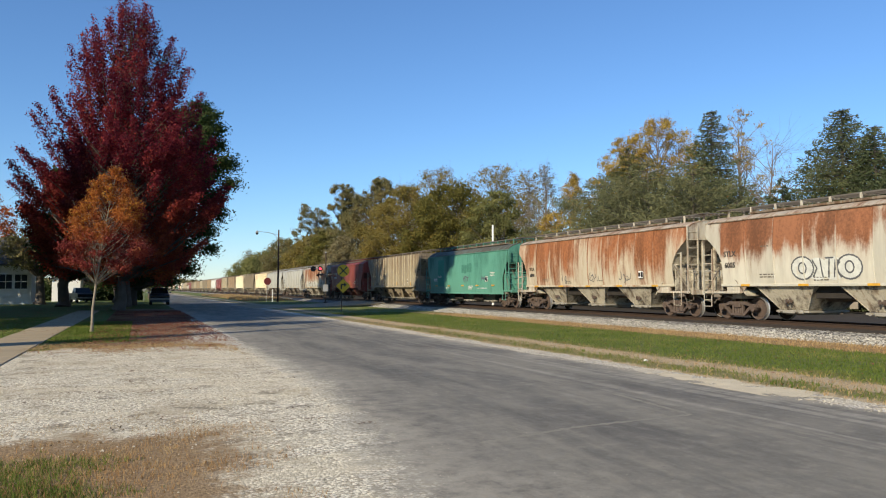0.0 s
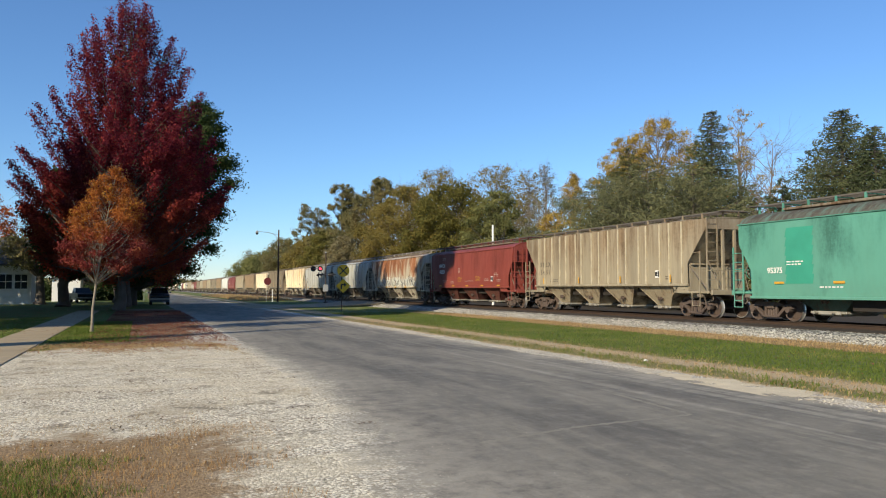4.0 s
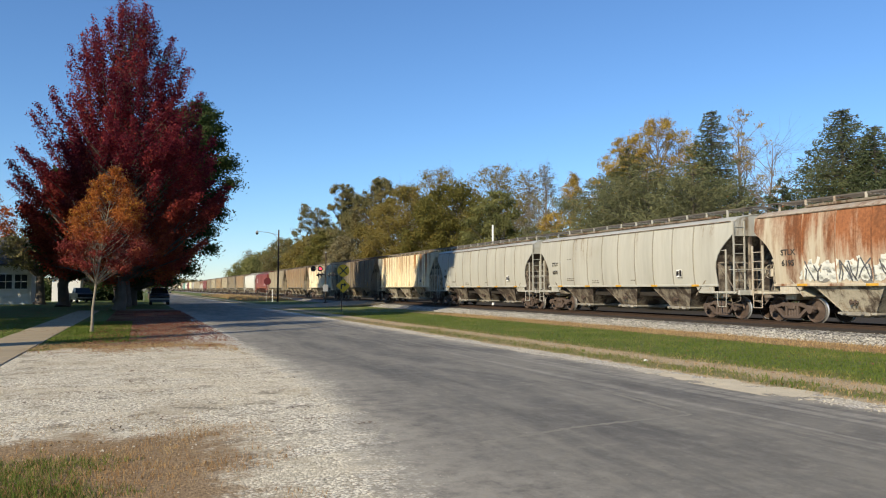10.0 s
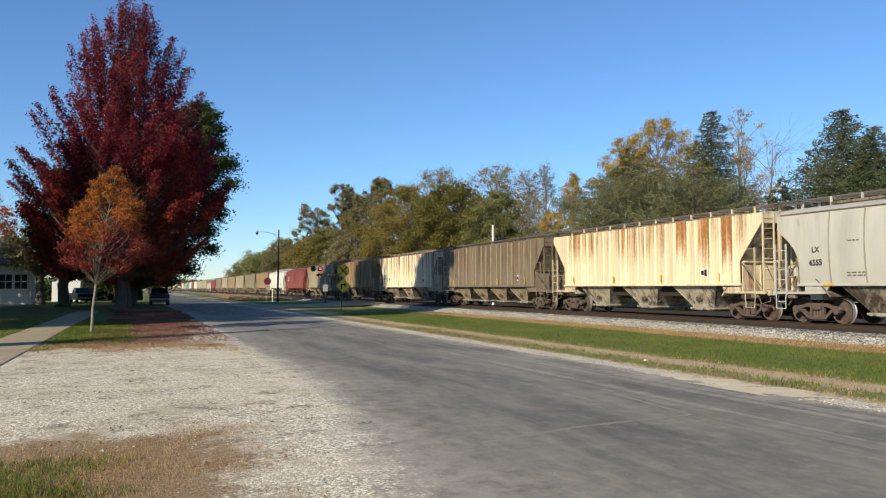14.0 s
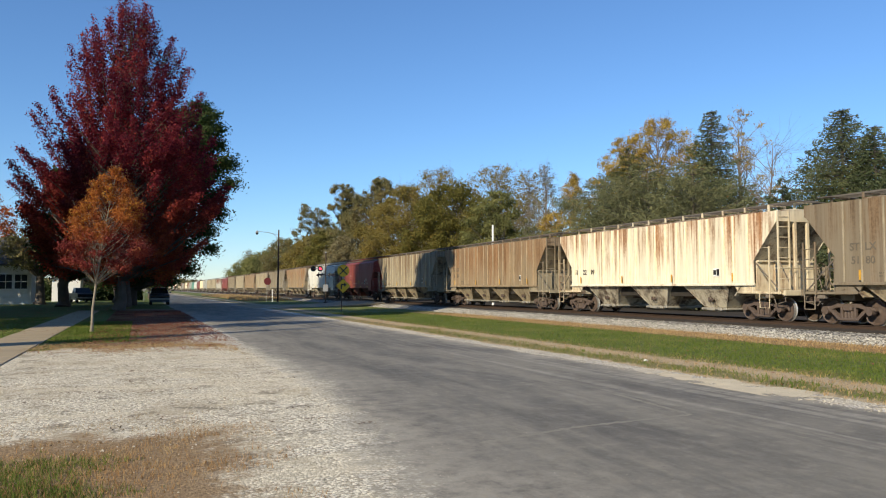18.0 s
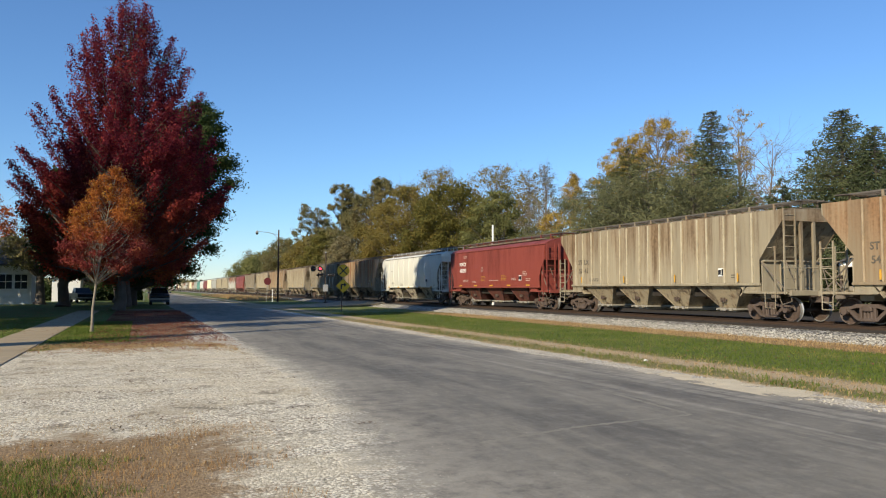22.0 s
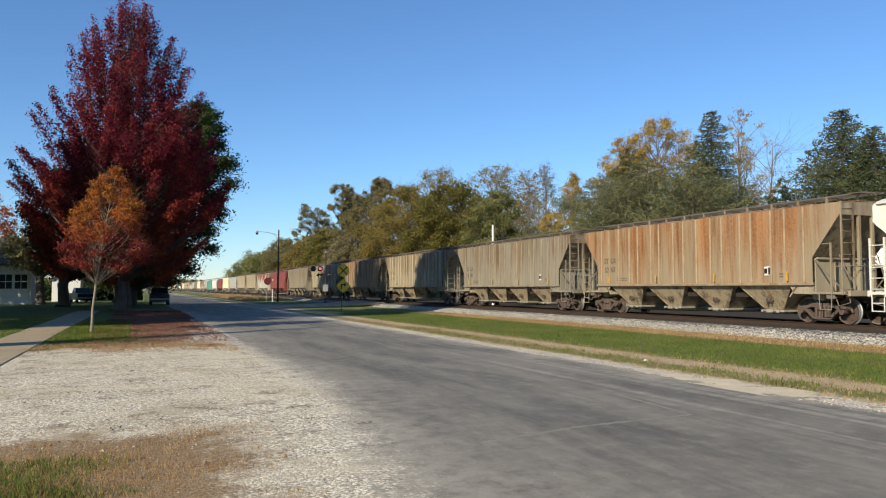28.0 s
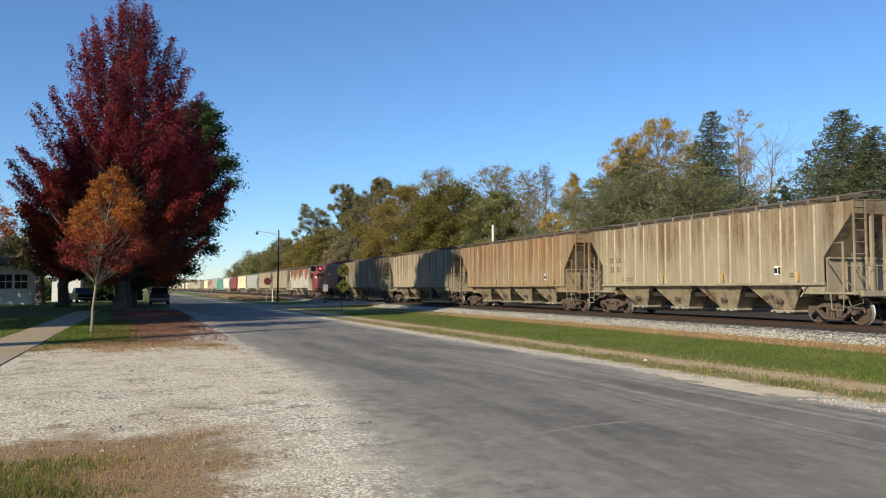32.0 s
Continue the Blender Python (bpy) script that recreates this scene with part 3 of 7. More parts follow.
def build_ground():
    s = Shape()
    s.face([(-1500, -900, 0), (1500, -900, 0), (1500, 3000, 0), (-1500, 3000, 0)])
    solid("ground", s, LAWN, "green and straw-coloured autumn lawn and field", "grass", kind="structure")
    strip("road", 2.68, 9.55, -60, 420, 0.010, ROAD, "worn grey asphalt road with dusty edges", "road", 0.22, step=0.45, near=0.85)
    strip("road_shoulder", 9.35, 10.15, -40, 130, 0.006, GRAVEL, "pale gravel shoulder beside the road", "gravel", 0.3, seed=4)
    patch("gravel_lot", [(3.0, 3.0), (3.1, 9), (3.2, 13), (3.2, 18), (3.0, 23.6), (2.3, 25.4), (1.2, 25.4), (-0.7, 25.0), (-2.4, 23.4), (-5.5, 22.2), (-14, 21.8), (-14, 7.4), (-6, 7.4), (-1.5, 7.6), (-0.6, 7.2), (-0.4, 3.0)],
          0.009, 0.14, 0.45, LOT, "pale crushed limestone parking lot beside the road", "gravel")
    patch("leaf_strewn_verge", [(2.75, 24.8), (2.75, 68), (-1.5, 68), (-0.9, 48), (-0.1, 38), (-0.2, 31), (0.2, 26.5), (-1.8, 25.6), (0.6, 24.6)],
          0.004, 0.2, 0.9, CINDER_LEAF, "bare earth verge strewn with fallen leaves", "ground")
    patch("verge_gravel", [(2.95, 24.0), (2.95, 34.0), (2.35, 34.0), (1.75, 30.0), (1.45, 27.0), (0.9, 24.6)], 0.0125, 0.1, 0.5, GRAVEL, "pale gravel spread over the leafy verge", "gravel")
    strip("dusty_road_edge", 2.45, 2.95, 23.0, 44, 0.016, GRAVEL, "pale gravel spilled along the road edge", "gravel", 0.5, step=0.4, thick=0.03, seed=16)
    patch("sand_spill", [(9.3, 9.0), (9.35, 12.4), (9.7, 13.0), (10.15, 11.6), (10.2, 9.6), (9.9, 8.8)], 0.015, 0.07, 0.85, SAND, "pale sand washed up at the road edge", "gravel")
    seam = Shape()
    for a, b in (((3.5, 7.66), (5.0, 8.1)), ((5.0, 8.1), (6.9, 8.32)), ((6.9, 8.32), (7.12, 10.4))):
        d = (Vector((*b, 0)) - Vector((*a, 0)))
        nrm = Vector((-d.y, d.x, 0)).normalized() * 0.085
        for k in range(24):
            p, q = Vector((*a, 0.0125)) + d * (k / 24), Vector((*a, 0.0125)) + d * ((k + 0.93) / 24)
            w = 0.45 + 0.6 * noise.noise((7.3 * k, a[0], 0))
            if w < 0.22:
                continue
            seam.face([p - nrm * w, q - nrm * w, q + nrm * w, p + nrm * w])
    solid("road_seam", seam, SEAM, "faint pale patched seam across the asphalt", "road", kind="structure")
    # sidewalk slabs
    walkway = thing("sidewalk", "pale concrete sidewalk slabs beside the lawn", "sidewalk", pose(0, 0, 0), kind="structure")
    me = None
    for i in range(30):
        if me is None:
            b = Shape()
            b.box((0, 0, 0), (1.5, 1.48, 0.12), 0.012)
            me = b.mesh("slab")
        part("slab", me, CONCRETE, walkway, at=pose(-3.55, 19.2 + 1.5 * i, -0.03 + 0.004 * (i % 3), 0, 0.15 * (i % 3 - 1), 0))
    # crossing road to the track
    s = Shape()
    s.loft([[(9.0, 66, -0.05), (9.0, 84, -0.05), (9.0, 84, 0.010), (9.0, 66, 0.010)], [(16, 70, -0.05), (16, 80, -0.05), (16, 80, 0.014), (16, 70, 0.014)], [(21.9, 70, 0.2), (21.9, 80, 0.2), (21.9, 80, 0.40), (21.9, 70, 0.40)]], True)
    solid("crossing_approach", s, CONCRETE, "dusty pale road ramp up to the crossing", "road", kind="structure")


def build_track():
    bed = Shape()
    prof = [(-3.75, -0.02), (-2.35, 0.23), (-1.5, 0.26), (1.5, 0.26), (2.35, 0.23), (3.75, -0.02)]
    ys = [-330, -40, 0] + [10 + 2.5 * i for i in range(40)] + [130, 200, 400, 800, 1400]
    rows = []
    for y in ys:
        rows.append([(RAIL_X + x * (1 + 0.03 * noise.noise((y * 0.4, x, 2))), y, z + (0.03 * noise.noise((y, x, 0)) if 0.05 < z < 0.25 else 0)) for x, z in prof])
    bed.loft(rows, True)
    # near-black strip: paints the shade seen beneath the cars onto the far ground
    strip("cinder_yard", RAIL_X + 2.6, RAIL_X + 40, -40, 420, 0.008, DARK_GROUND, "ground beyond the track, coloured dark as train shade", "ground", 0.6, step=2.0, seed=23)
    solid("track_bed", bed, BALLAST, "grey crushed-stone ballast bank of the track", "ballast", kind="structure")
    dark = Shape()
    dark.box((RAIL_X, 400, 0.255), (4.3, 1500, 0.05))
    solid("oiled_track_bed", dark, DARK_GROUND, "dark oil-stained ballast between the rails", "ballast", kind="structure")
    for side in (-0.76, 0.76):
        r = Shape()
        z = RAIL_Z
        prof = [(-0.07, z - 0.17), (0.07, z - 0.17), (0.07, z - 0.155), (0.012, z - 0.13), (0.012, z - 0.045), (0.036, z - 0.03), (0.036, z), (-0.036, z), (-0.036, z - 0.03), (-0.012, z - 0.045), (-0.012, z - 0.13), (-0.07, z - 0.155)]
        r.loft([[(RAIL_X + side + x, y, zz) for x, zz in prof] for y in (-330, 1200)], True)
        solid("rail", r, RAIL, "brown rusty steel rail with a bright top", "rail", kind="structure")
    me = None
    for i in range(150):
        if me is None:
            b = Shape()
            b.box((0, 0, 0), (2.6, 0.23, 0.18), 0.02)
            me = b.mesh("tie")
        solid("tie", me, TIE, "dark creosoted wooden railway tie", "tie", "ties under the rails", at=pose(RAIL_X, 8 + 0.55 * i, 0.205))


def stones(name, n, place, lo, hi, material, label, seed, category="stones"):
    """Loose stones: bent octahedra in one mesh."""
    rng = np.random.default_rng(seed)
    base = np.array([(1, 0, 0), (-1, 0, 0), (0, 1, 0), (0, -1, 0), (0, 0, 1), (0, 0, -1)], float)
    tri = np.array([(0, 2, 4), (2, 1, 4), (1, 3, 4), (3, 0, 4), (2, 0, 5), (1, 2, 5), (3, 1, 5), (0, 3, 5)])
    c = place(rng, n)
    n = len(c)
    s = rng.uniform(lo, hi, (n, 1, 1)) * rng.uniform(0.6, 1.2, (n, 6, 1)) * np.array([1, 1, 0.7])
    a = rng.uniform(0, 6.28, n)
    rot = np.zeros((n, 3, 3))
    rot[:, 0, 0], rot[:, 0, 1], rot[:, 1, 0], rot[:, 1, 1], rot[:, 2, 2] = np.cos(a), -np.sin(a), np.sin(a), np.cos(a), 1
    tilt = rng.normal(0, 0.35, (n, 6, 3)) * s
    v = np.einsum("nij,nkj->nki", rot, base[None] * s + tilt) + c[:, None, :]
    f = (tri[None] + 6 * np.arange(n)[:, None, None]).reshape(-1, 3)
    me = bpy.data.meshes.new(name)
    me.from_pydata(v.reshape(-1, 3).tolist(), [], f.tolist())
    me.materials.append(None)
    return solid(name, me, material, label, category, kind="stuff")


def blades(name, n, place, lo, hi, width, material, label, seed, category="grass"):
    """Grass: bent three-cornered blades in one mesh."""
    rng = np.random.default_rng(seed)
    c = place(rng, n)
    n = len(c)
    h = rng.uniform(lo, hi, (n, 1))
    a = rng.uniform(0, 6.28, n)
    side = np.stack([np.cos(a), np.sin(a), np.zeros(n)], 1) * width
    lean = np.stack([rng.normal(0, 0.45, n), rng.normal(0, 0.45, n), np.ones(n)], 1)
    lean = lean / np.linalg.norm(lean, axis=1, keepdims=True) * h
    v = np.stack([c - side, c + side, c + lean], 1).reshape(-1, 3)
    me = bpy.data.meshes.new(name)
    me.vertices.add(3 * n)
    me.vertices.foreach_set("co", v.astype(np.float32).ravel())
    me.loops.add(3 * n)
    me.loops.foreach_set("vertex_index", np.arange(3 * n, dtype=np.int32))
    me.polygons.add(n)
    me.polygons.foreach_set("loop_start", np.arange(0, 3 * n, 3, dtype=np.int32))
    me.update(calc_edges=True)
    me.materials.append(None)
    return solid(name, me, material, label, category, kind="stuff")


def area(x0, x1, y0, y1, z=0.0, bias=1.0, clump=0.0):
    def place(rng, n):
        x = rng.uniform(x0, x1, n)
        y = y0 + (y1 - y0) * rng.uniform(0, 1, n) ** bias
        if clump:
            keep = np.array([noise.noise((clump * p, clump * q, 4)) for p, q in zip(x, y)]) > rng.uniform(-0.7, 0.5, n)
            x, y = x[keep], y[keep]
        return np.stack([x, y, np.full(len(x), z)], 1)
    return place


# ---------------------------------------------------------------- trees
def branches(shape, rng, start, end, r0, r1, n=6, bend=0.12, k=4):
    a, b = Vector(start), Vector(end)
    d = (b - a).length
    pts, rad = [], []
    off = Vector((rng.uniform(-1, 1), rng.uniform(-1, 1), rng.uniform(-0.2, 0.6))) * d * bend
    for i in range(k + 1):
        t = i / k
        pts.append(a.lerp(b, t) + off * math.sin(math.pi * t))
        rad.append(r0 + (r1 - r0) * t)
    shape.tube(pts, rad, n, False)
    return pts


ENVELOPES = {"round": (0.6, 0.88, 1.0, 0.98, 0.88, 0.66, 0.25), "egg": (0.7, 1.0, 0.96, 0.82, 0.62, 0.40, 0.12), "cone": (1.0, 0.86, 0.70, 0.54, 0.37, 0.20, 0.03),
             "spread": (0.4, 0.8, 1.0, 1.0, 0.92, 0.72, 0.4), "fir": (0.92, 1.0, 0.88, 0.70, 0.50, 0.30, 0.06), "dome": (0.82, 1.0, 0.98, 0.86, 0.72, 0.52, 0.16),
             "maple": (0.74, 0.99, 1.0, 0.86, 0.69, 0.52, 0.16)}


def tree(name, label, x, y, h, w, leaves, n, size, seed, form="round", base=0.18, blobs=40, trunk_r=0.0, bark=None, twigs=0, blob=0.20, lean=(0, 0), density=0.5, thin=0.3, wiggle=0.02, plume=0.0, slim=0.75, lobes=0, lobe=0.19):
    """A tree: a tapered trunk with limbs to every clump, and a crown of many small leaves. form: the outline from the lowest leaves to the top; lobes: how many boughs the clumps gather round."""
    rng = random.Random(seed)
    nr = np.random.default_rng(seed)
    root = thing(name, label, "tree", pose(x, y, 0))
    tr = trunk_r or h * 0.018
    wood = Shape()
    top = Vector((lean[0], lean[1], h * 0.93))
    stem = [Vector((lean[0] * t ** 1.5 + wiggle * h * (rng.random() - 0.5) * (t > 0), lean[1] * t ** 1.5 + wiggle * h * (rng.random() - 0.5) * (t > 0), h * 0.93 * t)) for t in (0, 0.04, 0.15, 0.3, 0.45, 0.6, 0.8, 1.0)]
    wood.tube(stem, [tr * 1.5, tr * 1.05, tr * 0.9, tr * 0.78, tr * 0.62, tr * 0.45, tr * 0.22, tr * 0.06], 9, False)
    zb = h * base
    cs = []
    env_row = ENVELOPES[form]
    for i in range(blobs):
        t = (i + rng.random()) / blobs
        if form in ("cone", "dome", "fir"):
            t = t ** 1.3
        q = t * (len(env_row) - 1)
        k = min(int(q), len(env_row) - 2)
        env = env_row[k] + (env_row[k + 1] - env_row[k]) * (q - k)
        b = w * blob * rng.uniform(0.75, 1.25) * (0.5 + 0.5 * env)
        a = i * 2.4 + rng.uniform(-0.9, 0.9)
        rr = max(0.0, env * w / 2 * math.sqrt(rng.uniform(0.12, 1.0)) - 0.45 * b)
        z = zb + 0.5 * b + (h - zb - b) * t
        lx, ly = lean[0] * z / h, lean[1] * z / h
        if lobes:
            # a clump on the outer side of its bough
            if i % max(1, blobs // lobes) == 0:
                size_l = w * lobe * rng.uniform(0.75, 1.2) * (0.55 + 0.45 * env)
                al = rng.uniform(0, 6.28)
                rl = max(0.0, env * w / 2 * math.sqrt(rng.uniform(0.15, 1.0)) - 0.55 * size_l)
                centre = Vector((lean[0] * z / h + rl * math.cos(al), lean[1] * z / h + rl * math.sin(al), min(z, h - 0.9 * size_l)))
            d = Vector((rng.gauss(0, 1), rng.gauss(0, 1), rng.gauss(0.35, 0.9))).normalized()
            b = size_l * rng.uniform(0.30, 0.48)
            c = centre + d * (size_l - b * 0.6)
            cs.append((c.x, c.y, max(c.z, zb * 0.7), b))
            z, rr = cs[-1][2], math.hypot(c.x - lean[0] * z / h, c.y - lean[1] * z / h)
        else:
            cs.append((lx + rr * math.cos(a), ly + rr * math.sin(a), z, b))
        z0 = max(zb * 0.8, z - rr * (0.9 if form not in ("cone", "fir") else 0.1) - 0.04 * h)
        k = min(1.0, z0 / (h * 0.93))
        s = Vector((lean[0] * k ** 1.5, lean[1] * k ** 1.5, z0))
        pts = branches(wood, rng, s, (cs[-1][0], cs[-1][1], z), tr * 0.34 * (1 - 0.75 * k), tr * 0.05, 5)
        for j in range(twigs):
            p = pts[rng.choice((2, 3, 4))]
            d = Vector((rng.gauss(0, 1), rng.gauss(0, 1), rng.gauss(0.6, 0.8))).normalized() * b * rng.uniform(0.8, 1.5)
            q = branches(wood, rng, p, p + d, tr * 0.05, tr * 0.015, 3, 0.15, 3)
            for m in range(2):
                d2 = (d * 0.5 + Vector((rng.gauss(0, 1), rng.gauss(0, 1), rng.gauss(0.4, 0.8))) * b * 0.4)
                branches(wood, rng, q[2], q[2] + d2, tr * 0.03, tr * 0.012, 3, 0.15, 2)
    part("trunk", wood, bark or BARK, root, smooth=True)
    if n:
        cs = np.array(cs)
        wgt = cs[:, 3] ** 2 * (1.15 - thin * cs[:, 2] / h)
        idx = nr.choice(len(cs), n, p=wgt / wgt.sum())
        d = unit(nr, n)
        rad = nr.uniform(0, 1, (n, 1)) ** (1 - density) * cs[idx, 3:4]
        flat = np.array([1, 1, 0.72]) if form not in ("cone", "fir") else np.array([1.1, 1.1, 0.8])
        p = cs[idx, :3] + d * rad * flat * (1 + 0.25 * nr.normal(size=(n, 1)))
        if plume:
            axis = cs[:, :3] - np.array([lean[0] * 0.5, lean[1] * 0.5, h * 0.1])
            axis[:, 2] = np.abs(axis[:, 2]) * 0.5 + 0.25 * w
            axis /= np.linalg.norm(axis, axis=1, keepdims=True)
            along = nr.uniform(-1, 1.25, (n, 1)) * cs[idx, 3:4] * plume
            p = cs[idx, :3] + (p - cs[idx, :3]) * (0.72 - 0.22 * along / (cs[idx, 3:4] * plume)) + axis[idx] * along
        if form in ("cone", "fir"):
            p[:, 2] -= 0.18 * np.hypot(p[:, 0], p[:, 1])
        p[:, 2] = np.maximum(p[:, 2], 0.25)
        s = size * nr.uniform(0.6, 1.3, (n, 1))
        out = d * np.array([1, 1, 1.2]) + 0.75 * unit(nr, n)
        u = np.cross(out, unit(nr, n))
        u /= np.linalg.norm(u, axis=1, keepdims=True) + 1e-9
        t2 = np.cross(u, out)
        t2 /= np.linalg.norm(t2, axis=1, keepdims=True) + 1e-9
        quads("crown", p, u * s, t2 * s * slim, leaves, root, 0.25)
    return root


def conifer(name, label, x, y, h, w, leaves, n, size, seed, form="fir", base=0.04, boughs=150, rise=-0.28, hang=0.10, spread=0.15, trunk_r=0.0, lean=(0, 0)):
    """A conifer: boughs in a spiral up a straight stem, each with sprays of needles along it. rise: how steeply the boughs climb (below 0: they droop and turn up at the tip)."""
    rng = random.Random(seed)
    nr = np.random.default_rng(seed)
    root = thing(name, label, "tree", pose(x, y, 0))
    tr = trunk_r or h * 0.016
    wood = Shape()
    wood.tube([(lean[0] * t, lean[1] * t, h * 0.97 * t) for t in (0, 0.1, 0.35, 0.7, 1.0)], [tr * 1.4, tr, tr * 0.75, tr * 0.4, tr * 0.06], 8, False)
    env_row = ENVELOPES[form]
    rows = []
    for i in range(boughs):
        t = ((i + rng.random()) / boughs) ** 1.15
        q = t * (len(env_row) - 1)
        k = min(int(q), len(env_row) - 2)
        env = env_row[k] + (env_row[k + 1] - env_row[k]) * (q - k)
        length = max(0.25, w / 2 * env * rng.choice((0.7, 0.84, 0.92, 1.0, 1.06)) * rng.uniform(0.88, 1.08))
        az = i * 2.4 + rng.uniform(-0.5, 0.5)
        z0 = h * (base + (1 - base) * t) - (rise * length if rise > 0 else 0.0)
        z0 = max(0.3, min(z0, h * 0.97))
        up = rise * rng.uniform(0.7, 1.3) * (1.0 if t < 0.85 else 0.2)
        rows.append((lean[0] * z0 / h, lean[1] * z0 / h, z0, math.cos(az), math.sin(az), length, up))
        pts = []
        for f in (0, 0.33, 0.66, 1.0):
            pts.append((rows[-1][0] + math.cos(az) * length * f, rows[-1][1] + math.sin(az) * length * f, max(0.15, z0 + up * length * f + 0.16 * length * f * f * (rise < 0))))
        wood.tube(pts, [tr * 0.22, tr * 0.16, tr * 0.09, tr * 0.03], 4, False)
    part("trunk", wood, BARK, root)
    r = np.array(rows)
    wgt = r[:, 5] ** 1.5
    idx = nr.choice(len(r), n, p=wgt / wgt.sum())
    g = r[idx]
    f = 0.12 + 0.95 * nr.uniform(0, 1, n) ** 0.75
    length = g[:, 5]
    side = nr.normal(0, 1, n) * spread * length * (1.12 - 0.8 * f) + nr.normal(0, 0.05, n)
    p = np.stack([g[:, 0] + g[:, 3] * length * f - g[:, 4] * side, g[:, 1] + g[:, 4] * length * f + g[:, 3] * side,
                  g[:, 2] + g[:, 6] * length * f + (0.16 * length * f * f if rise < 0 else 0) - np.abs(nr.normal(0, 1, n)) * (hang * (0.25 + 0.35 * length)) + nr.normal(0, 0.05, n) * (1 + (rise > 0) * length * 0.6)], 1)
    p[:, 2] = np.maximum(p[:, 2], 0.15)
    u = np.stack([g[:, 3], g[:, 4], g[:, 6]], 1) + 0.55 * nr.normal(size=(n, 3))
    u /= np.linalg.norm(u, axis=1, keepdims=True)
    v = np.cross(u, unit(nr, n))
    v /= np.linalg.norm(v, axis=1, keepdims=True) + 1e-9
    s = size * nr.uniform(0.6, 1.4, (n, 1))
    quads("crown", p, u * s, v * s * 0.42, leaves, root, 0.2)
    return root


# ---------------------------------------------------------------- the train
MESHES = {}


def shared(key, make, smooth=False):
    if key not in MESHES:
        MESHES[key] = make().mesh(key[-1], smooth)
    return MESHES[key]


# length over couplers, sections as (half width, height) and the cut of the side at its ends as (height, distance from the coupler)
KINDS = {
    "ribbed": dict(length=17.7, side=[(1.56, 1.45), (1.56, 2.4), (1.56, 2.8), (1.56, 3.2), (1.56, 3.62), (1.56, 3.85), (1.56, 4.30)], roof=[(1.56, 4.30), (1.2, 4.34), (0.6, 4.37), (0, 4.38)],
                   cut=[(1.4, 1.93), (2.4, 1.93), (3.85, 0.74), (3.86, 0.70), (4.6, 0.70)], bays=4, roof_end=0.66),
    "ribbed_three": dict(length=17.5, side=[(1.56, 1.45), (1.56, 2.4), (1.56, 2.8), (1.56, 3.2), (1.56, 3.62), (1.56, 3.85), (1.56, 4.26)], roof=[(1.56, 4.26), (1.2, 4.31), (0.6, 4.35), (0, 4.36)],
                         cut=[(1.4, 1.93), (2.4, 1.93), (3.85, 0.74), (3.86, 0.70), (4.6, 0.70)], bays=3, roof_end=0.66),
    "curved": dict(length=17.5, side=[(1.50, 1.42), (1.555, 1.8), (1.58, 2.1), (1.598, 2.4), (1.605, 2.7), (1.603, 2.95), (1.594, 3.2), (1.586, 3.35), (1.577, 3.5), (1.55, 3.75), (1.50, 4.04)],
                   roof=[(1.48, 4.05), (1.30, 4.17), (1.0, 4.27), (0.6, 4.34), (0, 4.37)],
                   cut=[(1.4, 1.68), (2.1, 1.73), (2.4, 1.68), (2.7, 1.54), (2.95, 1.34), (3.2, 1.06), (3.35, 0.86), (3.5, 0.72), (4.6, 0.70)], bays=3, roof_end=0.66),
    "smooth": dict(length=16.65, side=[(1.57, 1.38), (1.60, 1.7), (1.605, 2.0), (1.61, 2.5), (1.60, 2.95), (1.59, 3.5), (1.56, 3.95)],
                   roof=[(1.54, 3.96), (1.40, 4.08), (1.10, 4.22), (0.6, 4.33), (0, 4.37)],
                   cut=[(1.3, 1.55), (2.15, 1.55), (2.95, 0.98), (2.96, 0.95), (4.6, 0.93)], bays=3, roof_end=0.88),
    "deep": dict(length=16.65, side=[(1.55, 0.94), (1.58, 1.38), (1.60, 1.7), (1.605, 2.0), (1.61, 2.5), (1.60, 2.95), (1.59, 3.5), (1.56, 3.84)],
                 roof=[(1.54, 3.85), (1.36, 4.05), (1.05, 4.22), (0.6, 4.32), (0, 4.36)],
                 cut=[(0.9, 1.55), (1.4, 1.58), (2.1, 1.55), (2.95, 0.98), (2.96, 0.95), (4.6, 0.93)], bays=3, roof_end=0.88),
}


def cut_at(k, z):
    c = k["cut"]
    for (z0, d0), (z1, d1) in zip(c, c[1:]):
        if z <= z1:
            t = 0 if z1 == z0 else (z - z0) / (z1 - z0)
            return d0 + (d1 - d0) * max(0, t)
    return c[-1][1]


def side_shape(k, sgn):
    s = Shape()
    H = k["length"] / 2
    out, inn = [], []
    for x, z in k["side"]:
        e = H - cut_at(k, z)
        ys = [e * (2 * i / 16 - 1) for i in range(17)]
        out.append([(sgn * x, y, z) for y in ys])
        inn.append([(sgn * (x - 0.04), y, z) for y in ys])
    s.sheet(out, inn)
    return s


def roof_shape(k):
    s = Shape()
    e = k["length"] / 2 - k["roof_end"]
    sec = [(-x, z) for x, z in k["roof"]] + [(x, z) for x, z in reversed(k["roof"][:-1])]
    out, inn = [], []
    for x, z in sec:
        out.append([(x, e * (2 * i / 10 - 1), z) for i in range(11)])
        inn.append([(x * 0.98, e * (2 * i / 10 - 1), z - 0.05) for i in range(11)])
    s.sheet(out, inn)
    return s


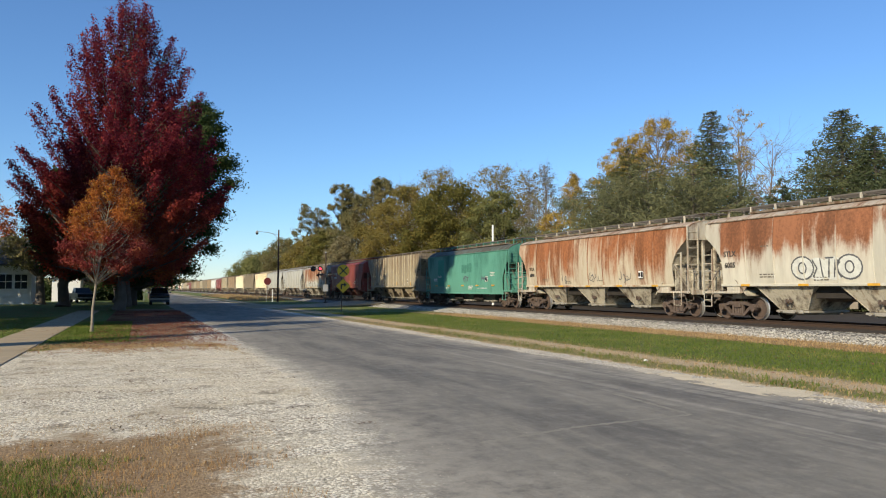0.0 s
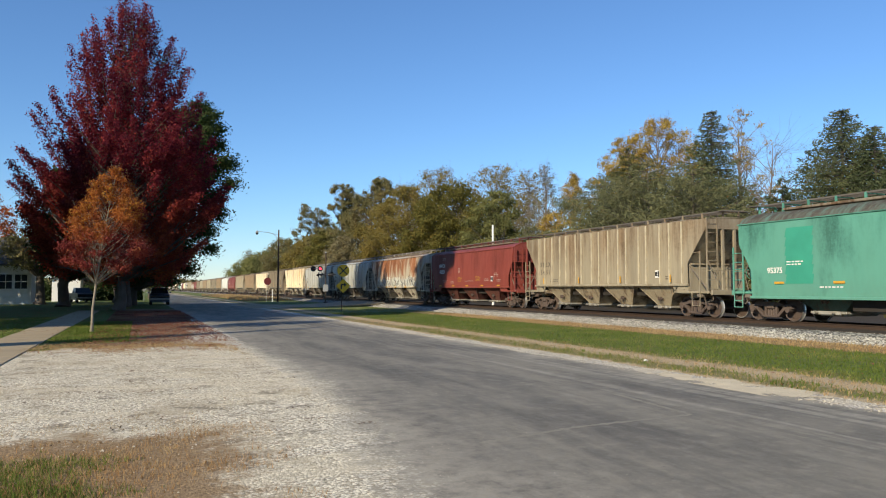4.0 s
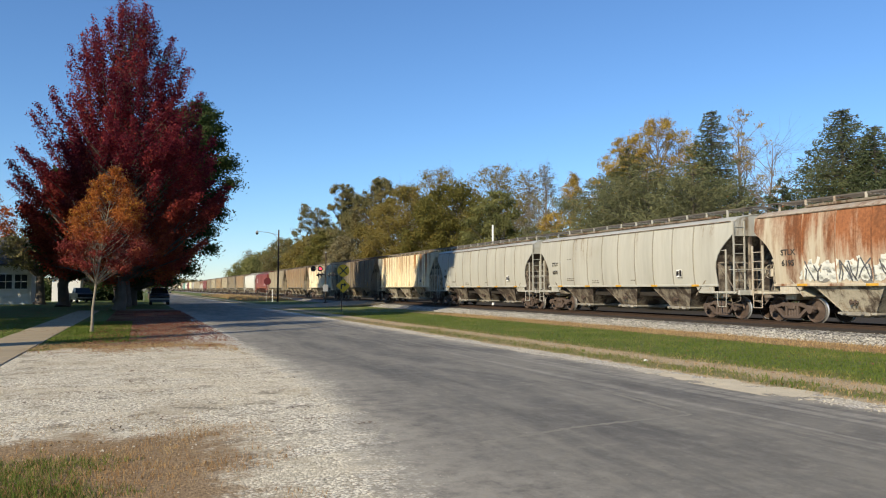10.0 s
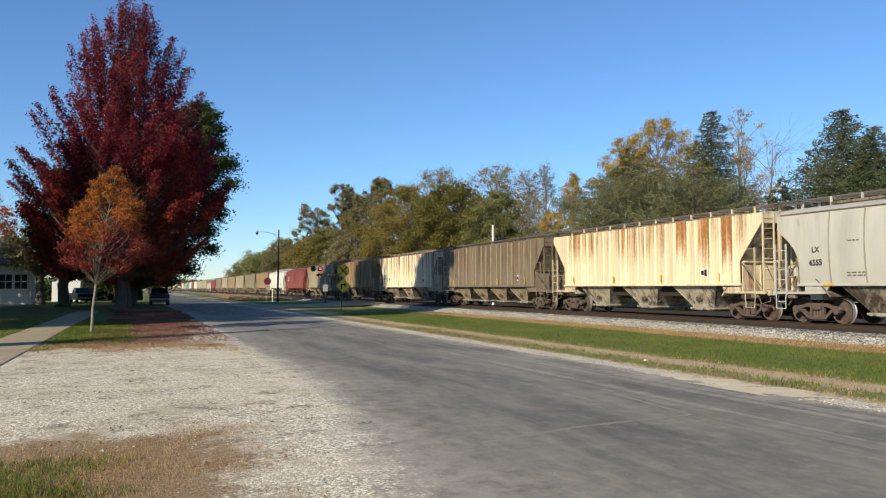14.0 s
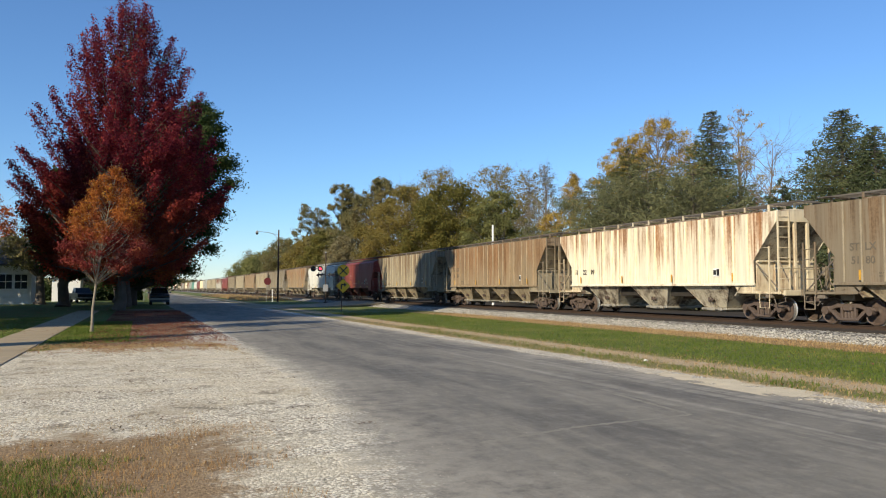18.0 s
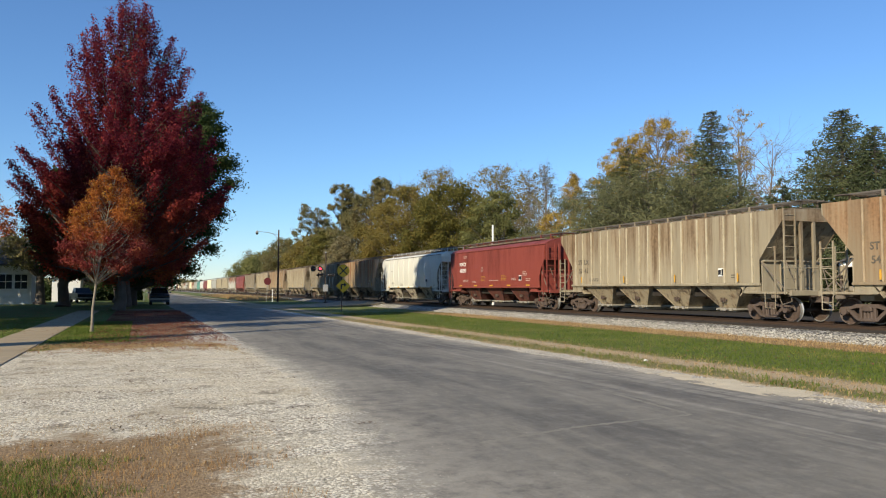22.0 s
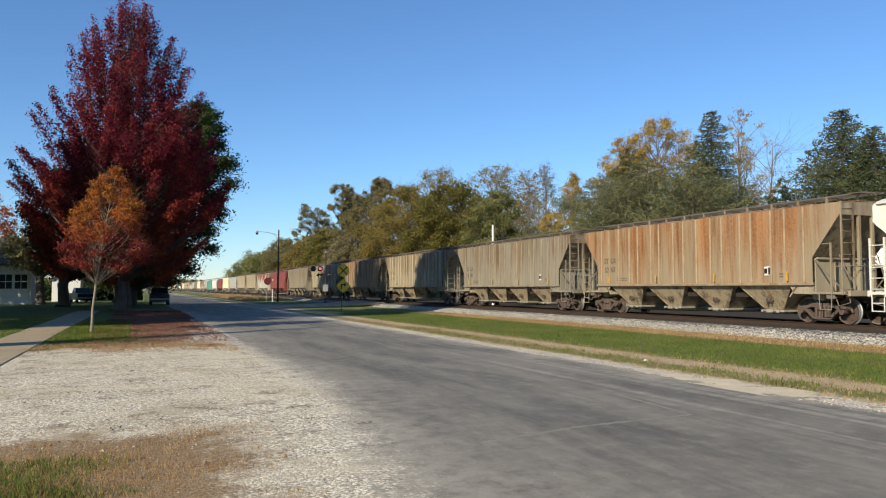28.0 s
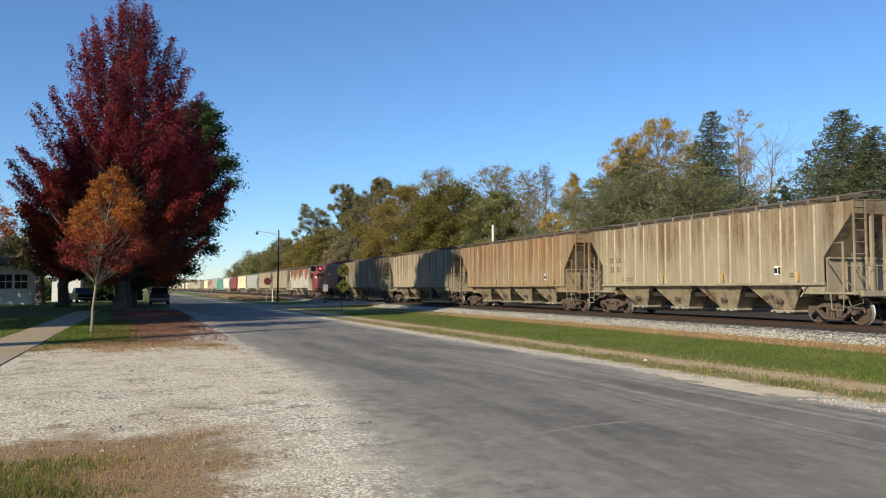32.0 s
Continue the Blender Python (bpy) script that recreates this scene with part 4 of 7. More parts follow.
def hood_shape(k, end):
    """The upper end wall under the roof, following its section."""
    s = Shape()
    y = end * (k["length"] / 2 - k["roof_end"] - 0.03)
    sec = [(-x, z) for x, z in k["roof"]] + [(x, z) for x, z in reversed(k["roof"][:-1])]
    zl = hood_bottom(k)
    poly = [(x * 0.975, z - 0.03) for x, z in sec] + [(1.50, zl), (-1.50, zl)]
    s.loft([[(x, y - 0.03, z) for x, z in poly], [(x, y + 0.03, z) for x, z in poly]], True)
    # corner sheets that join the hood to the sides
    for sx in (-1, 1):
        a, b = abs(y), k["length"] / 2 - cut_at(k, 3.9)
        xs = k["side"][-1][0] - 0.03
        s.box((sx * xs, end * (a + b) / 2, (zl + k["side"][-1][1]) / 2 + 0.01), (0.04, abs(a - b) + 0.06, k["side"][-1][1] - zl - 0.02))
    return s


def hood_bottom(k):
    return 3.85 if k["side"][-1][1] > 4.2 else (3.45 if k["side"][-1][1] > 4.0 else 3.0)


def slope_shape(k, end):
    """The sloping end sheet: a soffit under the hood, then down along the cut of the sides into the first bay."""
    s = Shape()
    H = k["length"] / 2
    zl = hood_bottom(k)
    pts = [(k["roof_end"] + 0.03, zl), (cut_at(k, zl) + 0.03, zl)]
    pts += [(d + 0.03, z) for z, d in reversed(k["cut"]) if 2.0 < z < zl - 0.05]
    pts += [(2.45, 1.55), (3.0, 0.95)]
    s.sheet([[(x, end * (H - y), z) for x in (-1.53, 1.53)] for y, z in pts], [[(x, end * (H - y - 0.04), z + 0.03) for x in (-1.53, 1.53)] for y, z in pts])
    return s


def bulkhead_shape(k, end):
    """The upright plate with its stiffeners between platform and slope sheet."""
    s = Shape()
    y = end * (k["length"] / 2 - cut_at(k, 1.5) + 0.08)
    s.box((0, y, 1.75), (3.0, 0.05, 1.25))
    for x in (-0.55, 0.55):
        s.box((x, y + end * 0.05, 1.75), (0.07, 0.07, 1.25))
    s.box((0, y + end * 0.07, 2.36), (2.95, 0.12, 0.07))
    return s


def hopper_shape(w, wb, ztop, x_top=1.50, zb=0.46):
    s = Shape()
    xb = 0.92
    top = [(-x_top, -w / 2, ztop), (x_top, -w / 2, ztop), (x_top, w / 2, ztop), (-x_top, w / 2, ztop)]
    bot = [(-xb, -wb / 2, zb), (xb, -wb / 2, zb), (xb, wb / 2, zb), (-xb, wb / 2, zb)]
    s.loft([bot, top], True)
    # flange lines at the joint of the plates
    for sx in (-1, 1):
        for sy in (-1, 1):
            a, b = Vector((sx * x_top, sy * w / 2, ztop)), Vector((sx * xb, sy * wb / 2, zb))
            s.tube([a, b], 0.022, 4)
    return s


def gate_shape(wb):
    s = Shape()
    s.box((0, 0, 0.40), (2.1, wb + 0.25, 0.09), 0.015)
    s.box((0, 0, 0.32), (1.75, wb * 0.75, 0.10), 0.015)
    for sx in (-1, 1):
        s.box((sx * 1.10, 0, 0.39), (0.10, wb * 0.9, 0.13), 0.02)
        s.tube([(sx * 1.15, -wb * 0.28, 0.40), (sx * 1.32, -wb * 0.28, 0.40)], 0.05, 8)
        s.tube([(sx * 1.15, wb * 0.28, 0.40), (sx * 1.32, wb * 0.28, 0.40)], 0.05, 8)
    return s


def vibrator_shape(sx):
    """The vibrator bracket welded to the sheet of a bay."""
    s = Shape()
    s.box((sx * 1.17, 0, 0.80), (0.08, 0.34, 0.08), 0.01)
    for y in (-0.09, 0.09):
        s.box((sx * 1.21, y, 0.80), (0.08, 0.04, 0.18))
    return s


def end_sill_shape(k, end):
    """The open platform at the end: deck, side pieces with a round hole, bolster plate, steps' beam."""
    s = Shape()
    H = k["length"] / 2
    s.box((0, end * (H - 1.35), 1.07), (2.9, 1.85, 0.05))
    s.box((0, end * (H - 0.45), 1.10), (3.05, 0.10, 0.20), 0.01)
    for sx in (-1, 1):
        s.box((sx * 1.50, end * (H - 1.60), 1.11), (0.09, 2.0, 0.09), 0.01)
        s.prism([(end * (H - 1.92), 1.08), (end * (H - 1.92), 1.44), (end * (H - 3.05), 1.44), (end * (H - 2.8), 1.08)], sx * 1.46, sx * 1.53)
        s.tube([(sx * 1.50, end * (H - 2.22), 1.28), (sx * 1.545, end * (H - 2.22), 1.28)], 0.075, 12)
        s.tube([(sx * 1.35, end * (H - 2.05), 1.12), (sx * 1.35, end * (H - 2.85), 2.0)], 0.035, 5)
    s.box((0, end * (H - 2.06), 0.96), (2.3, 0.55, 0.22), 0.03)
    return s


def post_shape():
    s = Shape()
    s.box((0, 0, 1.98), (0.05, 0.06, 1.84))
    s.tube([(0, 0, 1.10), (0, 0.04, 0.52), (0, 0.5, 0.52), (0, 0.54, 1.10)], 0.022, 5)
    s.tube([(0, 0, 2.86), (0.03, 0.42, 2.86)], 0.016, 5)
    return s


def ladder_shape(zlo, zhi, gap=0.46, step=True, n=8):
    s = Shape()
    for y in (-gap / 2, gap / 2):
        s.box((0, y, (1.05 + zhi) / 2), (0.05, 0.06, zhi - 1.05))
    for i in range(n):
        z = 1.25 + (zhi - 1.5) * i / (n - 1)
        s.tube([(-0.015, -gap / 2, z), (-0.015, gap / 2, z)], 0.018, 5)
    if step:
        for y in (-gap / 2, gap / 2):
            s.tube([(0, y, 1.10), (-0.02, y * 0.85, 0.95), (-0.02, y * 0.85, zlo)], 0.022, 5)
        for z in (zlo, (zlo + 0.95) / 2 + 0.05):
            s.tube([(-0.02, -gap * 0.43, z), (-0.02, gap * 0.43, z)], 0.022, 5)
    return s


def grab_bars(k, end):
    """The separate rails of one end."""
    y = end * (k["length"] / 2 - 0.52)
    rows = [([(-1.5, y, z), (1.5, y, z)], 0.018) for z in (2.05,)]
    for sx in (-1, 1):
        rows += [([(sx * 1.53, y, z), (sx * 1.53, y - end * 0.45, z)], 0.016) for z in (2.05,)]
    return rows


def corner_brace_shape(k, end, sx):
    """Rods at a corner of the end platform: a slanting brace, a bent brake pipe and an uncoupling lever."""
    s = Shape()
    H = k["length"] / 2
    c = cut_at(k, 2.3)
    s.tube([(sx * 1.50, end * (H - 0.62), 1.14), (sx * 1.50, end * (H - c + 0.05), 2.3)], 0.028, 5)
    s.tube([(sx * 1.38, end * (H - 0.55), 1.02), (sx * 1.40, end * (H - 0.50), 0.78), (sx * 1.36, end * (H - 1.0), 0.66), (sx * 1.30, end * (H - 1.2), 0.98)], 0.022, 5)
    s.tube([(sx * 1.05, end * (H - c - 0.05), 1.10), (sx * 1.05, end * (H - c - 0.05), 2.6)], 0.035, 5)
    s.tube([(sx * 0.75, end * (H - 0.7), 1.10), (sx * 0.95, end * (H - 1.3), 2.5)], 0.022, 5)
    s.box((sx * 1.42, end * (H - 1.25), 0.98), (0.16, 0.34, 0.16), 0.02)
    return s


def rod(row):
    s = Shape()
    s.tube(row[0], row[1], 5)
    return s


def running_board_shape(k):
    s = Shape()
    e = k["length"] / 2 - 0.55
    z = 4.67
    for x in (-0.42, -0.2, 0.02, 0.24, 0.42):
        s.box((x, 0, z), (0.10 if abs(x) < 0.4 else 0.035, 2 * e, 0.035 if abs(x) < 0.4 else 0.06))
    for end in (-1, 1):
        for x in (-0.62, 0.62):
            s.box((x, end * (e - 0.25), z - 0.03), (0.36, 0.5, 0.03))
    return s


def bracket_shape(k):
    s = Shape()
    z = k["roof"][-1][1]
    for sx in (-1, 1):
        s.box((sx * 0.43, 0, (z + 4.60) / 2 + 0.02), (0.05, 0.09, 4.72 - z))
    s.box((0, 0, 4.63), (0.9, 0.05, 0.04))
    return s


def hatch_shape(k):
    s = Shape()
    z = k["roof"][-1][1]
    for sx in (-1, 1):
        s.box((sx * 0.66, 0, z + 0.01), (0.36, k["length"] - 5.0, 0.10), 0.02)
    return s


def coupler_shape(k, end):
    s = Shape()
    H = k["length"] / 2
    s.box((0, end * (H - 0.55), 0.86), (0.26, 0.75, 0.26), 0.03)
    s.box((0, end * (H - 0.12), 0.86), (0.34, 0.34, 0.30), 0.06)
    s.tube([(0.25, end * (H - 0.6), 0.85), (0.3, end * (H - 0.3), 0.55), (0.22, end * (H - 0.05), 0.48)], 0.035, 6)
    s.tube([(-1.45, end * (H - 0.62), 0.98), (-0.5, end * (H - 0.45), 0.96), (-0.15, end * (H - 0.3), 1.0)], 0.018, 5)
    return s


def centre_sill_shape(k):
    s = Shape()
    s.box((0, 0, 0.93), (0.46, k["length"] - 1.5, 0.28), 0.02)
    s.tube([(0.8, -k["length"] / 2 + 3.2, 0.95), (0.8, k["length"] / 2 - 3.2, 0.95)], 0.03, 5)
    return s


def brake_shape(k, end):
    s = Shape()
    y = end * (k["length"] / 2 - 0.48)
    n = 20
    ring = [(-0.55 + 0.27 * math.cos(2 * math.pi * i / n), y, 1.95 + 0.27 * math.sin(2 * math.pi * i / n)) for i in range(n + 1)]
    s.tube(ring, 0.02, 5, False)
    for i in range(5):
        a = 2 * math.pi * i / 5
        s.tube([(-0.55, y, 1.95), (-0.55 + 0.27 * math.cos(a), y, 1.95 + 0.27 * math.sin(a))], 0.014, 4)
    s.box((-0.55, y - end * 0.12, 1.9), (0.24, 0.2, 0.34), 0.03)
    s.box((-0.55, y - end * 0.25, 1.6), (0.10, 0.10, 1.0))
    s.tube([(0.75, y - end * 0.8, 1.30), (0.75, y - end * 1.5, 1.30)], 0.21, 12)
    return s


def sill_shape(k, sgn):
    s = Shape()
    e = k["length"] / 2 - cut_at(k, k["side"][0][1])
    z = k["side"][0][1]
    x = k["side"][0][0]
    s.box((sgn * (x + 0.01), 0, z - 0.015), (0.12, 2 * e + 0.1, 0.10), 0.012)
    return s


def lip_shape(k, sgn):
    s = Shape()
    e = k["length"] / 2 - 0.85
    x, z = k["side"][-1]
    s.box((sgn * (x + 0.012), 0, z + 0.005), (0.07, 2 * e, 0.035))
    return s


def rib_shape(k, sgn):
    s = Shape()
    z0, z1 = k["side"][0][1], k["side"][-1][1]
    s.box((sgn * 1.592, 0, (z0 + z1) / 2), (0.09, 0.075, z1 - z0 - 0.04), 0.02)
    return s


def seam_shape(k, sgn):
    s = Shape()
    out = [[(sgn * (x + 0.030), -0.02, z), (sgn * (x + 0.030), 0.02, z)] for x, z in k["side"]]
    inn = [[(sgn * (x - 0.01), -0.03, z), (sgn * (x - 0.01), 0.03, z)] for x, z in k["side"]]
    s.sheet(out, inn)
    return s


def frame_shape(sgn):
    """The cast side frame of a truck, drawn as a bowed beam with two windows."""
    s = Shape()
    x0, x1 = sgn * 0.94, sgn * 1.08
    upper = [(-1.12, 0.50), (-1.05, 0.62), (-0.62, 0.66), (-0.42, 0.74), (0.42, 0.74), (0.62, 0.66), (1.05, 0.62), (1.12, 0.50), (0.70, 0.52), (0.45, 0.60), (-0.45, 0.60), (-0.70, 0.52)]
    s.prism(upper, x0, x1)
    s.prism([(-0.80, 0.52), (-0.62, 0.52), (-0.28, 0.20), (-0.40, 0.16)], x0, x1)
    s.prism([(0.80, 0.52), (0.62, 0.52), (0.28, 0.20), (0.40, 0.16)], x0, x1)
    s.box((sgn * 1.01, 0, 0.19), (0.16, 0.72, 0.10), 0.02)
    for y in (-0.27, 0.27):
        s.box((sgn * 1.01, y, 0.42), (0.13, 0.09, 0.42), 0.015)
    for y in (-0.89, 0.89):
        s.tube([(sgn * 0.93, y, 0.457), (sgn * 1.14, y, 0.457)], 0.12, 12)
        s.box((sgn * 1.02, y, 0.56), (0.17, 0.26, 0.12), 0.02)
    for y in (-0.13, 0.0, 0.13):
        s.tube([(sgn * 1.01, y, 0.24), (sgn * 1.01, y, 0.48)], 0.055, 8)
    return s


def bolster_shape():
    s = Shape()
    s.box((0, 0, 0.58), (2.25, 0.36, 0.22), 0.04)
    s.tube([(0, 0, 0.66), (0, 0, 0.82)], 0.2, 12)
    for y in (-0.42, 0.42):
        s.tube([(-0.75, y, 0.38), (0.75, y, 0.38)], 0.05, 6)
        for x in (-0.76, 0.76):
            s.box((x, y * 1.05, 0.45), (0.10, 0.07, 0.26), 0.02)
    return s


def wheelset_shape():
    s = Shape()
    s.tube([(-0.98, 0, 0), (0.98, 0, 0)], 0.08, 10)
    for sx in (-1, 1):
        prof = [(0.115, 0.80), (0.14, 0.77), (0.20, 0.755), (0.36, 0.735), (0.395, 0.79), (0.445, 0.815), (0.452, 0.74), (0.457, 0.70), (0.49, 0.685), (0.485, 0.66), (0.40, 0.665), (0.36, 0.70), (0.18, 0.70), (0.12, 0.66)]
        n = 28
        s.loft([[(sx * x, r * math.cos(2 * math.pi * j / n), r * math.sin(2 * math.pi * j / n)) for j in range(n)] for r, x in prof])
        for a in (0, 1.57, 3.14, 4.71):
            s.box((sx * 0.80, 0.07 * math.cos(a), 0.07 * math.sin(a)), (0.03, 0.03, 0.03))
    return s


ROLLING = []     # wheelsets that turn
CARS = []        # cars and their places at the start


def truck(car, y, detail):
    t = part("truck", shared(("bolster", "truck"), bolster_shape), DARK_IRON, car, at=pose(0, y, 0))
    for sgn in (-1, 1):
        part("side_frame", shared(("frame", sgn, "side_frame"), lambda: frame_shape(sgn)), DARK_IRON, t)
    for dy in (-0.89, 0.89):
        w = part("wheelset", shared(("wheelset",), wheelset_shape, True), WHEEL, t, at=pose(0, dy, 0.457))
        if detail:
            ROLLING.append((w, dy))


def hopper_car(kind, paint, label, y0, under=None, detail=True, letters=(), trim=None, roof=None, group="freight cars of the train"):
    """A covered hopper car whose middle stands at y0 along the track at the start."""
    k = KINDS[kind]
    H = k["length"] / 2
    under = under or (BAY_PALE if kind == "ribbed_three" else BAY_TAN if kind == "ribbed" else BAY_RED if paint == RED_CAR else BAY_GREEN if kind == "deep" else BAY_GREY if paint == LIGHT_GREY else BAY_PALE)
    rib_paint = RIB_CREAM if kind == "ribbed_three" else RIB_BROWN if paint in (BROWN, ORANGE_BROWN) else RIB_UMBER if paint in (UMBER, GREY_TAN) else RIB_TAN
    trim = trim or (CREAM_TRIM if kind == "ribbed_three" else paint)
    car = thing("covered_hopper_car", label, "freight car", pose(RAIL_X, y0, RAIL_Z), group)
    CARS.append((car, y0))
    for sgn in (-1, 1):
        part("side", shared((kind, sgn, "side"), lambda: side_shape(k, sgn), True), paint, car)
        part("side_sill", shared((kind, sgn, "side_sill"), lambda: sill_shape(k, sgn)), paint, car)
        if kind != "ribbed" and kind != "ribbed_three":
            part("roof_lip", shared((kind, sgn, "roof_lip"), lambda: lip_shape(k, sgn)), SOOT if kind == "curved" else paint, car)
    part("roof", shared((kind, "roof"), lambda: roof_shape(k), True), roof or paint, car)
    for end in (-1, 1):
        part("end_hood", shared((kind, end, "end_hood"), lambda: hood_shape(k, end)), trim, car)
        part("slope_sheet", shared((kind, end, "slope_sheet"), lambda: slope_shape(k, end)), under, car)
        part("end_platform", shared((kind, end, "end_platform"), lambda: end_sill_shape(k, end)), trim, car)
        part("end_bulkhead", shared((kind, end, "end_bulkhead"), lambda: bulkhead_shape(k, end)), under if kind == "curved" else trim, car)
        part("coupler", shared((kind, end, "coupler"), lambda: coupler_shape(k, end)), DARK_IRON, car)
        truck(car, end * (H - 2.0), detail)
        if detail:
            for sx in (-1, 1):
                part("corner_brace", shared((kind, end, sx, "corner_brace"), lambda: corner_brace_shape(k, end, sx)), END_STEEL, car)
            for i, row in enumerate(grab_bars(k, end)):
                part("grab_iron", shared((kind, end, i, "grab_iron"), lambda: rod(row)), trim, car)
        zt = k["side"][-1][1] + 0.02
        for sx in (-1, 1):
            turn = 0 if sx < 0 else 180
            if end * sx < 0:
                # low side ladder over a stirrup step
                part("ladder", shared((kind, "ladder"), lambda: ladder_shape(0.52, 2.95, 0.53, True, 5)), trim, car, at=pose(sx * 1.575, end * (H - 0.86), 0, 0, 0, turn))
            else:
                # tall ladder on the end, a hand post and a stirrup at the corner
                part("end_ladder", shared((kind, "end_ladder"), lambda: ladder_shape(0.5, zt, 0.56, False)), trim, car, at=pose(sx * 1.28, end * (H - 0.66), 0, 0, 0, 90 if end < 0 else -90))
                for px in (-0.35, 0.3):
                    part("end_post", shared((kind, "end_post"), lambda: boxed((0, 0, (1.1 + zt) / 2), (0.13, 0.10, zt - 1.1), 0.01)), under if kind == "curved" else trim, car, at=pose(sx * (0.35 + px), end * (H - 0.72), 0))
                part("hand_post", shared((kind, "hand_post"), post_shape), trim, car, at=pose(sx * 1.56, end * (H - 1.12), 0))
    nb = k["bays"]
    pitch = (k["length"] - 5.7) / nb
    wb = 0.9 if nb == 4 else 1.3
    ztop = 1.44 if kind != "deep" else 1.0
    for i in range(nb):
        y = (i - (nb - 1) / 2) * pitch
        top_w = pitch * (0.93 if nb == 4 else 0.74)
        hp = part("hopper", shared((kind, "hopper"), lambda: hopper_shape(top_w, wb, ztop, 1.48 if kind != "deep" else 1.3)), under, car, at=pose(0, y, 0))
        part("outlet_gate", shared((kind, "outlet_gate"), lambda: gate_shape(wb)), GATE, hp)
        part("vibrator_bracket", shared((kind, "vibrator_bracket"), lambda: vibrator_shape(-1)), DARK_IRON, hp)
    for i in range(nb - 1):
        # a near-black block added in the gap between two bays: painted shade
        part("cross_ridge", shared((kind, "cross_ridge"), lambda: boxed((0, 0, ztop - 0.28), (2.3, pitch - top_w + 0.5, 0.5), 0.02)), GAP_SHADE, car, at=pose(0, (i - (nb - 2) / 2) * pitch, 0))
    part("centre_sill", shared((kind, "centre_sill"), lambda: centre_sill_shape(k)), DARK_IRON, car)
    part("running_board", shared((kind, "running_board"), lambda: running_board_shape(k)), WALKWAY, car)
    if detail:
        part("brake_gear", shared((kind, "brake_gear"), lambda: brake_shape(k, 1)), trim, car)
        part("roof_hatch", shared((kind, "roof_hatch"), lambda: hatch_shape(k)), SOOT, car)
        nbr = 13
        for i in range(nbr):
            part("roof_bracket", shared((kind, "roof_bracket"), lambda: bracket_shape(k)), trim, car, at=pose(0, (2 * i / (nbr - 1) - 1) * (H - 0.9), 0))
    if kind in ("ribbed", "ribbed_three"):
        n = 17 if kind == "ribbed" else 19
        for sgn in (-1, 1):
            if not detail and sgn > 0:
                continue
            for i in range(n):
                y = (2 * (i + 0.5) / n - 1) * (H - 1.85)
                y += 0.12 * math.sin(2.7 * i)
                part("rib", shared((kind, sgn, "rib"), lambda: rib_shape(k, sgn)), rib_paint, car, at=pose(0, y, 0))
    elif kind == "curved":
        for sgn in (-1, 1):
            if not detail and sgn > 0:
                continue
            for i in range(9):
                part("seam", shared((kind, sgn, "seam"), lambda: seam_shape(k, sgn)), SEAM_GREY if paint == LIGHT_GREY else paint, car, at=pose(0, (i - 4) * 1.42, 0))
    if detail:
        xs = -1.572 if kind in ("ribbed", "ribbed_three") else -1.618
        for row in letters:
            text, along, z, size, col = row
            lettering("lettering", text, size, col, car, pose(xs, along, z, 90, 0, -90))
        fr = Shape()
        fr.box((xs - 0.006, -H + 4.0, 1.95), (0.012, 0.36, 0.34))
        pl = part("placard", fr, WHITE, car, "black and white data placard")
        for dy in (-0.095, 0.095):
            bk = Shape()
            bk.box((xs - 0.016, -H + 4.0 + dy, 1.95), (0.01, 0.15, 0.28 if dy < 0 else 0.2))
            part("panel", bk, BLACK, pl)
        nref = 4 if kind in ("ribbed", "ribbed_three") else 5
        zr = k["side"][0][1] + (0.10 if kind != "deep" else 0.55)
        for i in range(nref):
            if kind in ("ribbed", "ribbed_three"):
                rs, zz = (0.02, 0.07, 0.34), zr + 0.18
            else:
                rs, zz = (0.02, 0.46, 0.085), zr - (0.115 if kind == "curved" else 0.0)
            yy = (2 * i / (nref - 1) - 1) * (H - 3.0)
            part("reflector", shared((kind, "reflector"), lambda: boxed((0, 0, 0), rs)), REFLECT, car, "yellow reflective strip", at=pose(-1.655 if kind in ("ribbed", "ribbed_three") else (-1.575 if kind == "curved" else xs + 0.005), yy, zz))
    return car


def boxed(c, s, b=0.0):
    q = Shape()
    q.box(c, s, b)
    return q


def side_x(k, z):
    rows = k["side"]
    for (x0, z0), (x1, z1) in zip(rows, rows[1:]):
        if z <= z1:
            return x0 + (x1 - x0) * (z - z0) / (z1 - z0)
    return rows[-1][0]


def strokes(car, kind, name, label, lines, width, material, lift=0.012):
    """Spray-paint strokes: flat ribbons that follow the near side of a car. Each line is a row of (along, height)."""
    k = KINDS[kind]
    for line in lines:
        s = Shape()
        pts = []
        for (a, b) in zip(line, line[1:]):
            pts += [(a[0] + (b[0] - a[0]) * t / 4, a[1] + (b[1] - a[1]) * t / 4) for t in range(4)]
        pts.append(line[-1])
        rows = []
        for i, p in enumerate(pts):
            a, b = pts[max(i - 1, 0)], pts[min(i + 1, len(pts) - 1)]
            dy, dz = b[0] - a[0], b[1] - a[1]
            d = math.hypot(dy, dz) or 1
            w = width * (0.75 + 0.5 * abs(math.sin(1.7 * i)))
            row = []
            for sg in (1, -1):
                z = p[1] + sg * dy / d * w / 2
                row.append((-side_x(k, z) - lift, p[0] - sg * dz / d * w / 2, z))
            rows.append(row)
        s.v = [q for row in rows for q in row]
        s.f = [(2 * i, 2 * i + 1, 2 * i + 3, 2 * i + 2) for i in range(len(rows) - 1)]
        part(name, s, material, car, label)


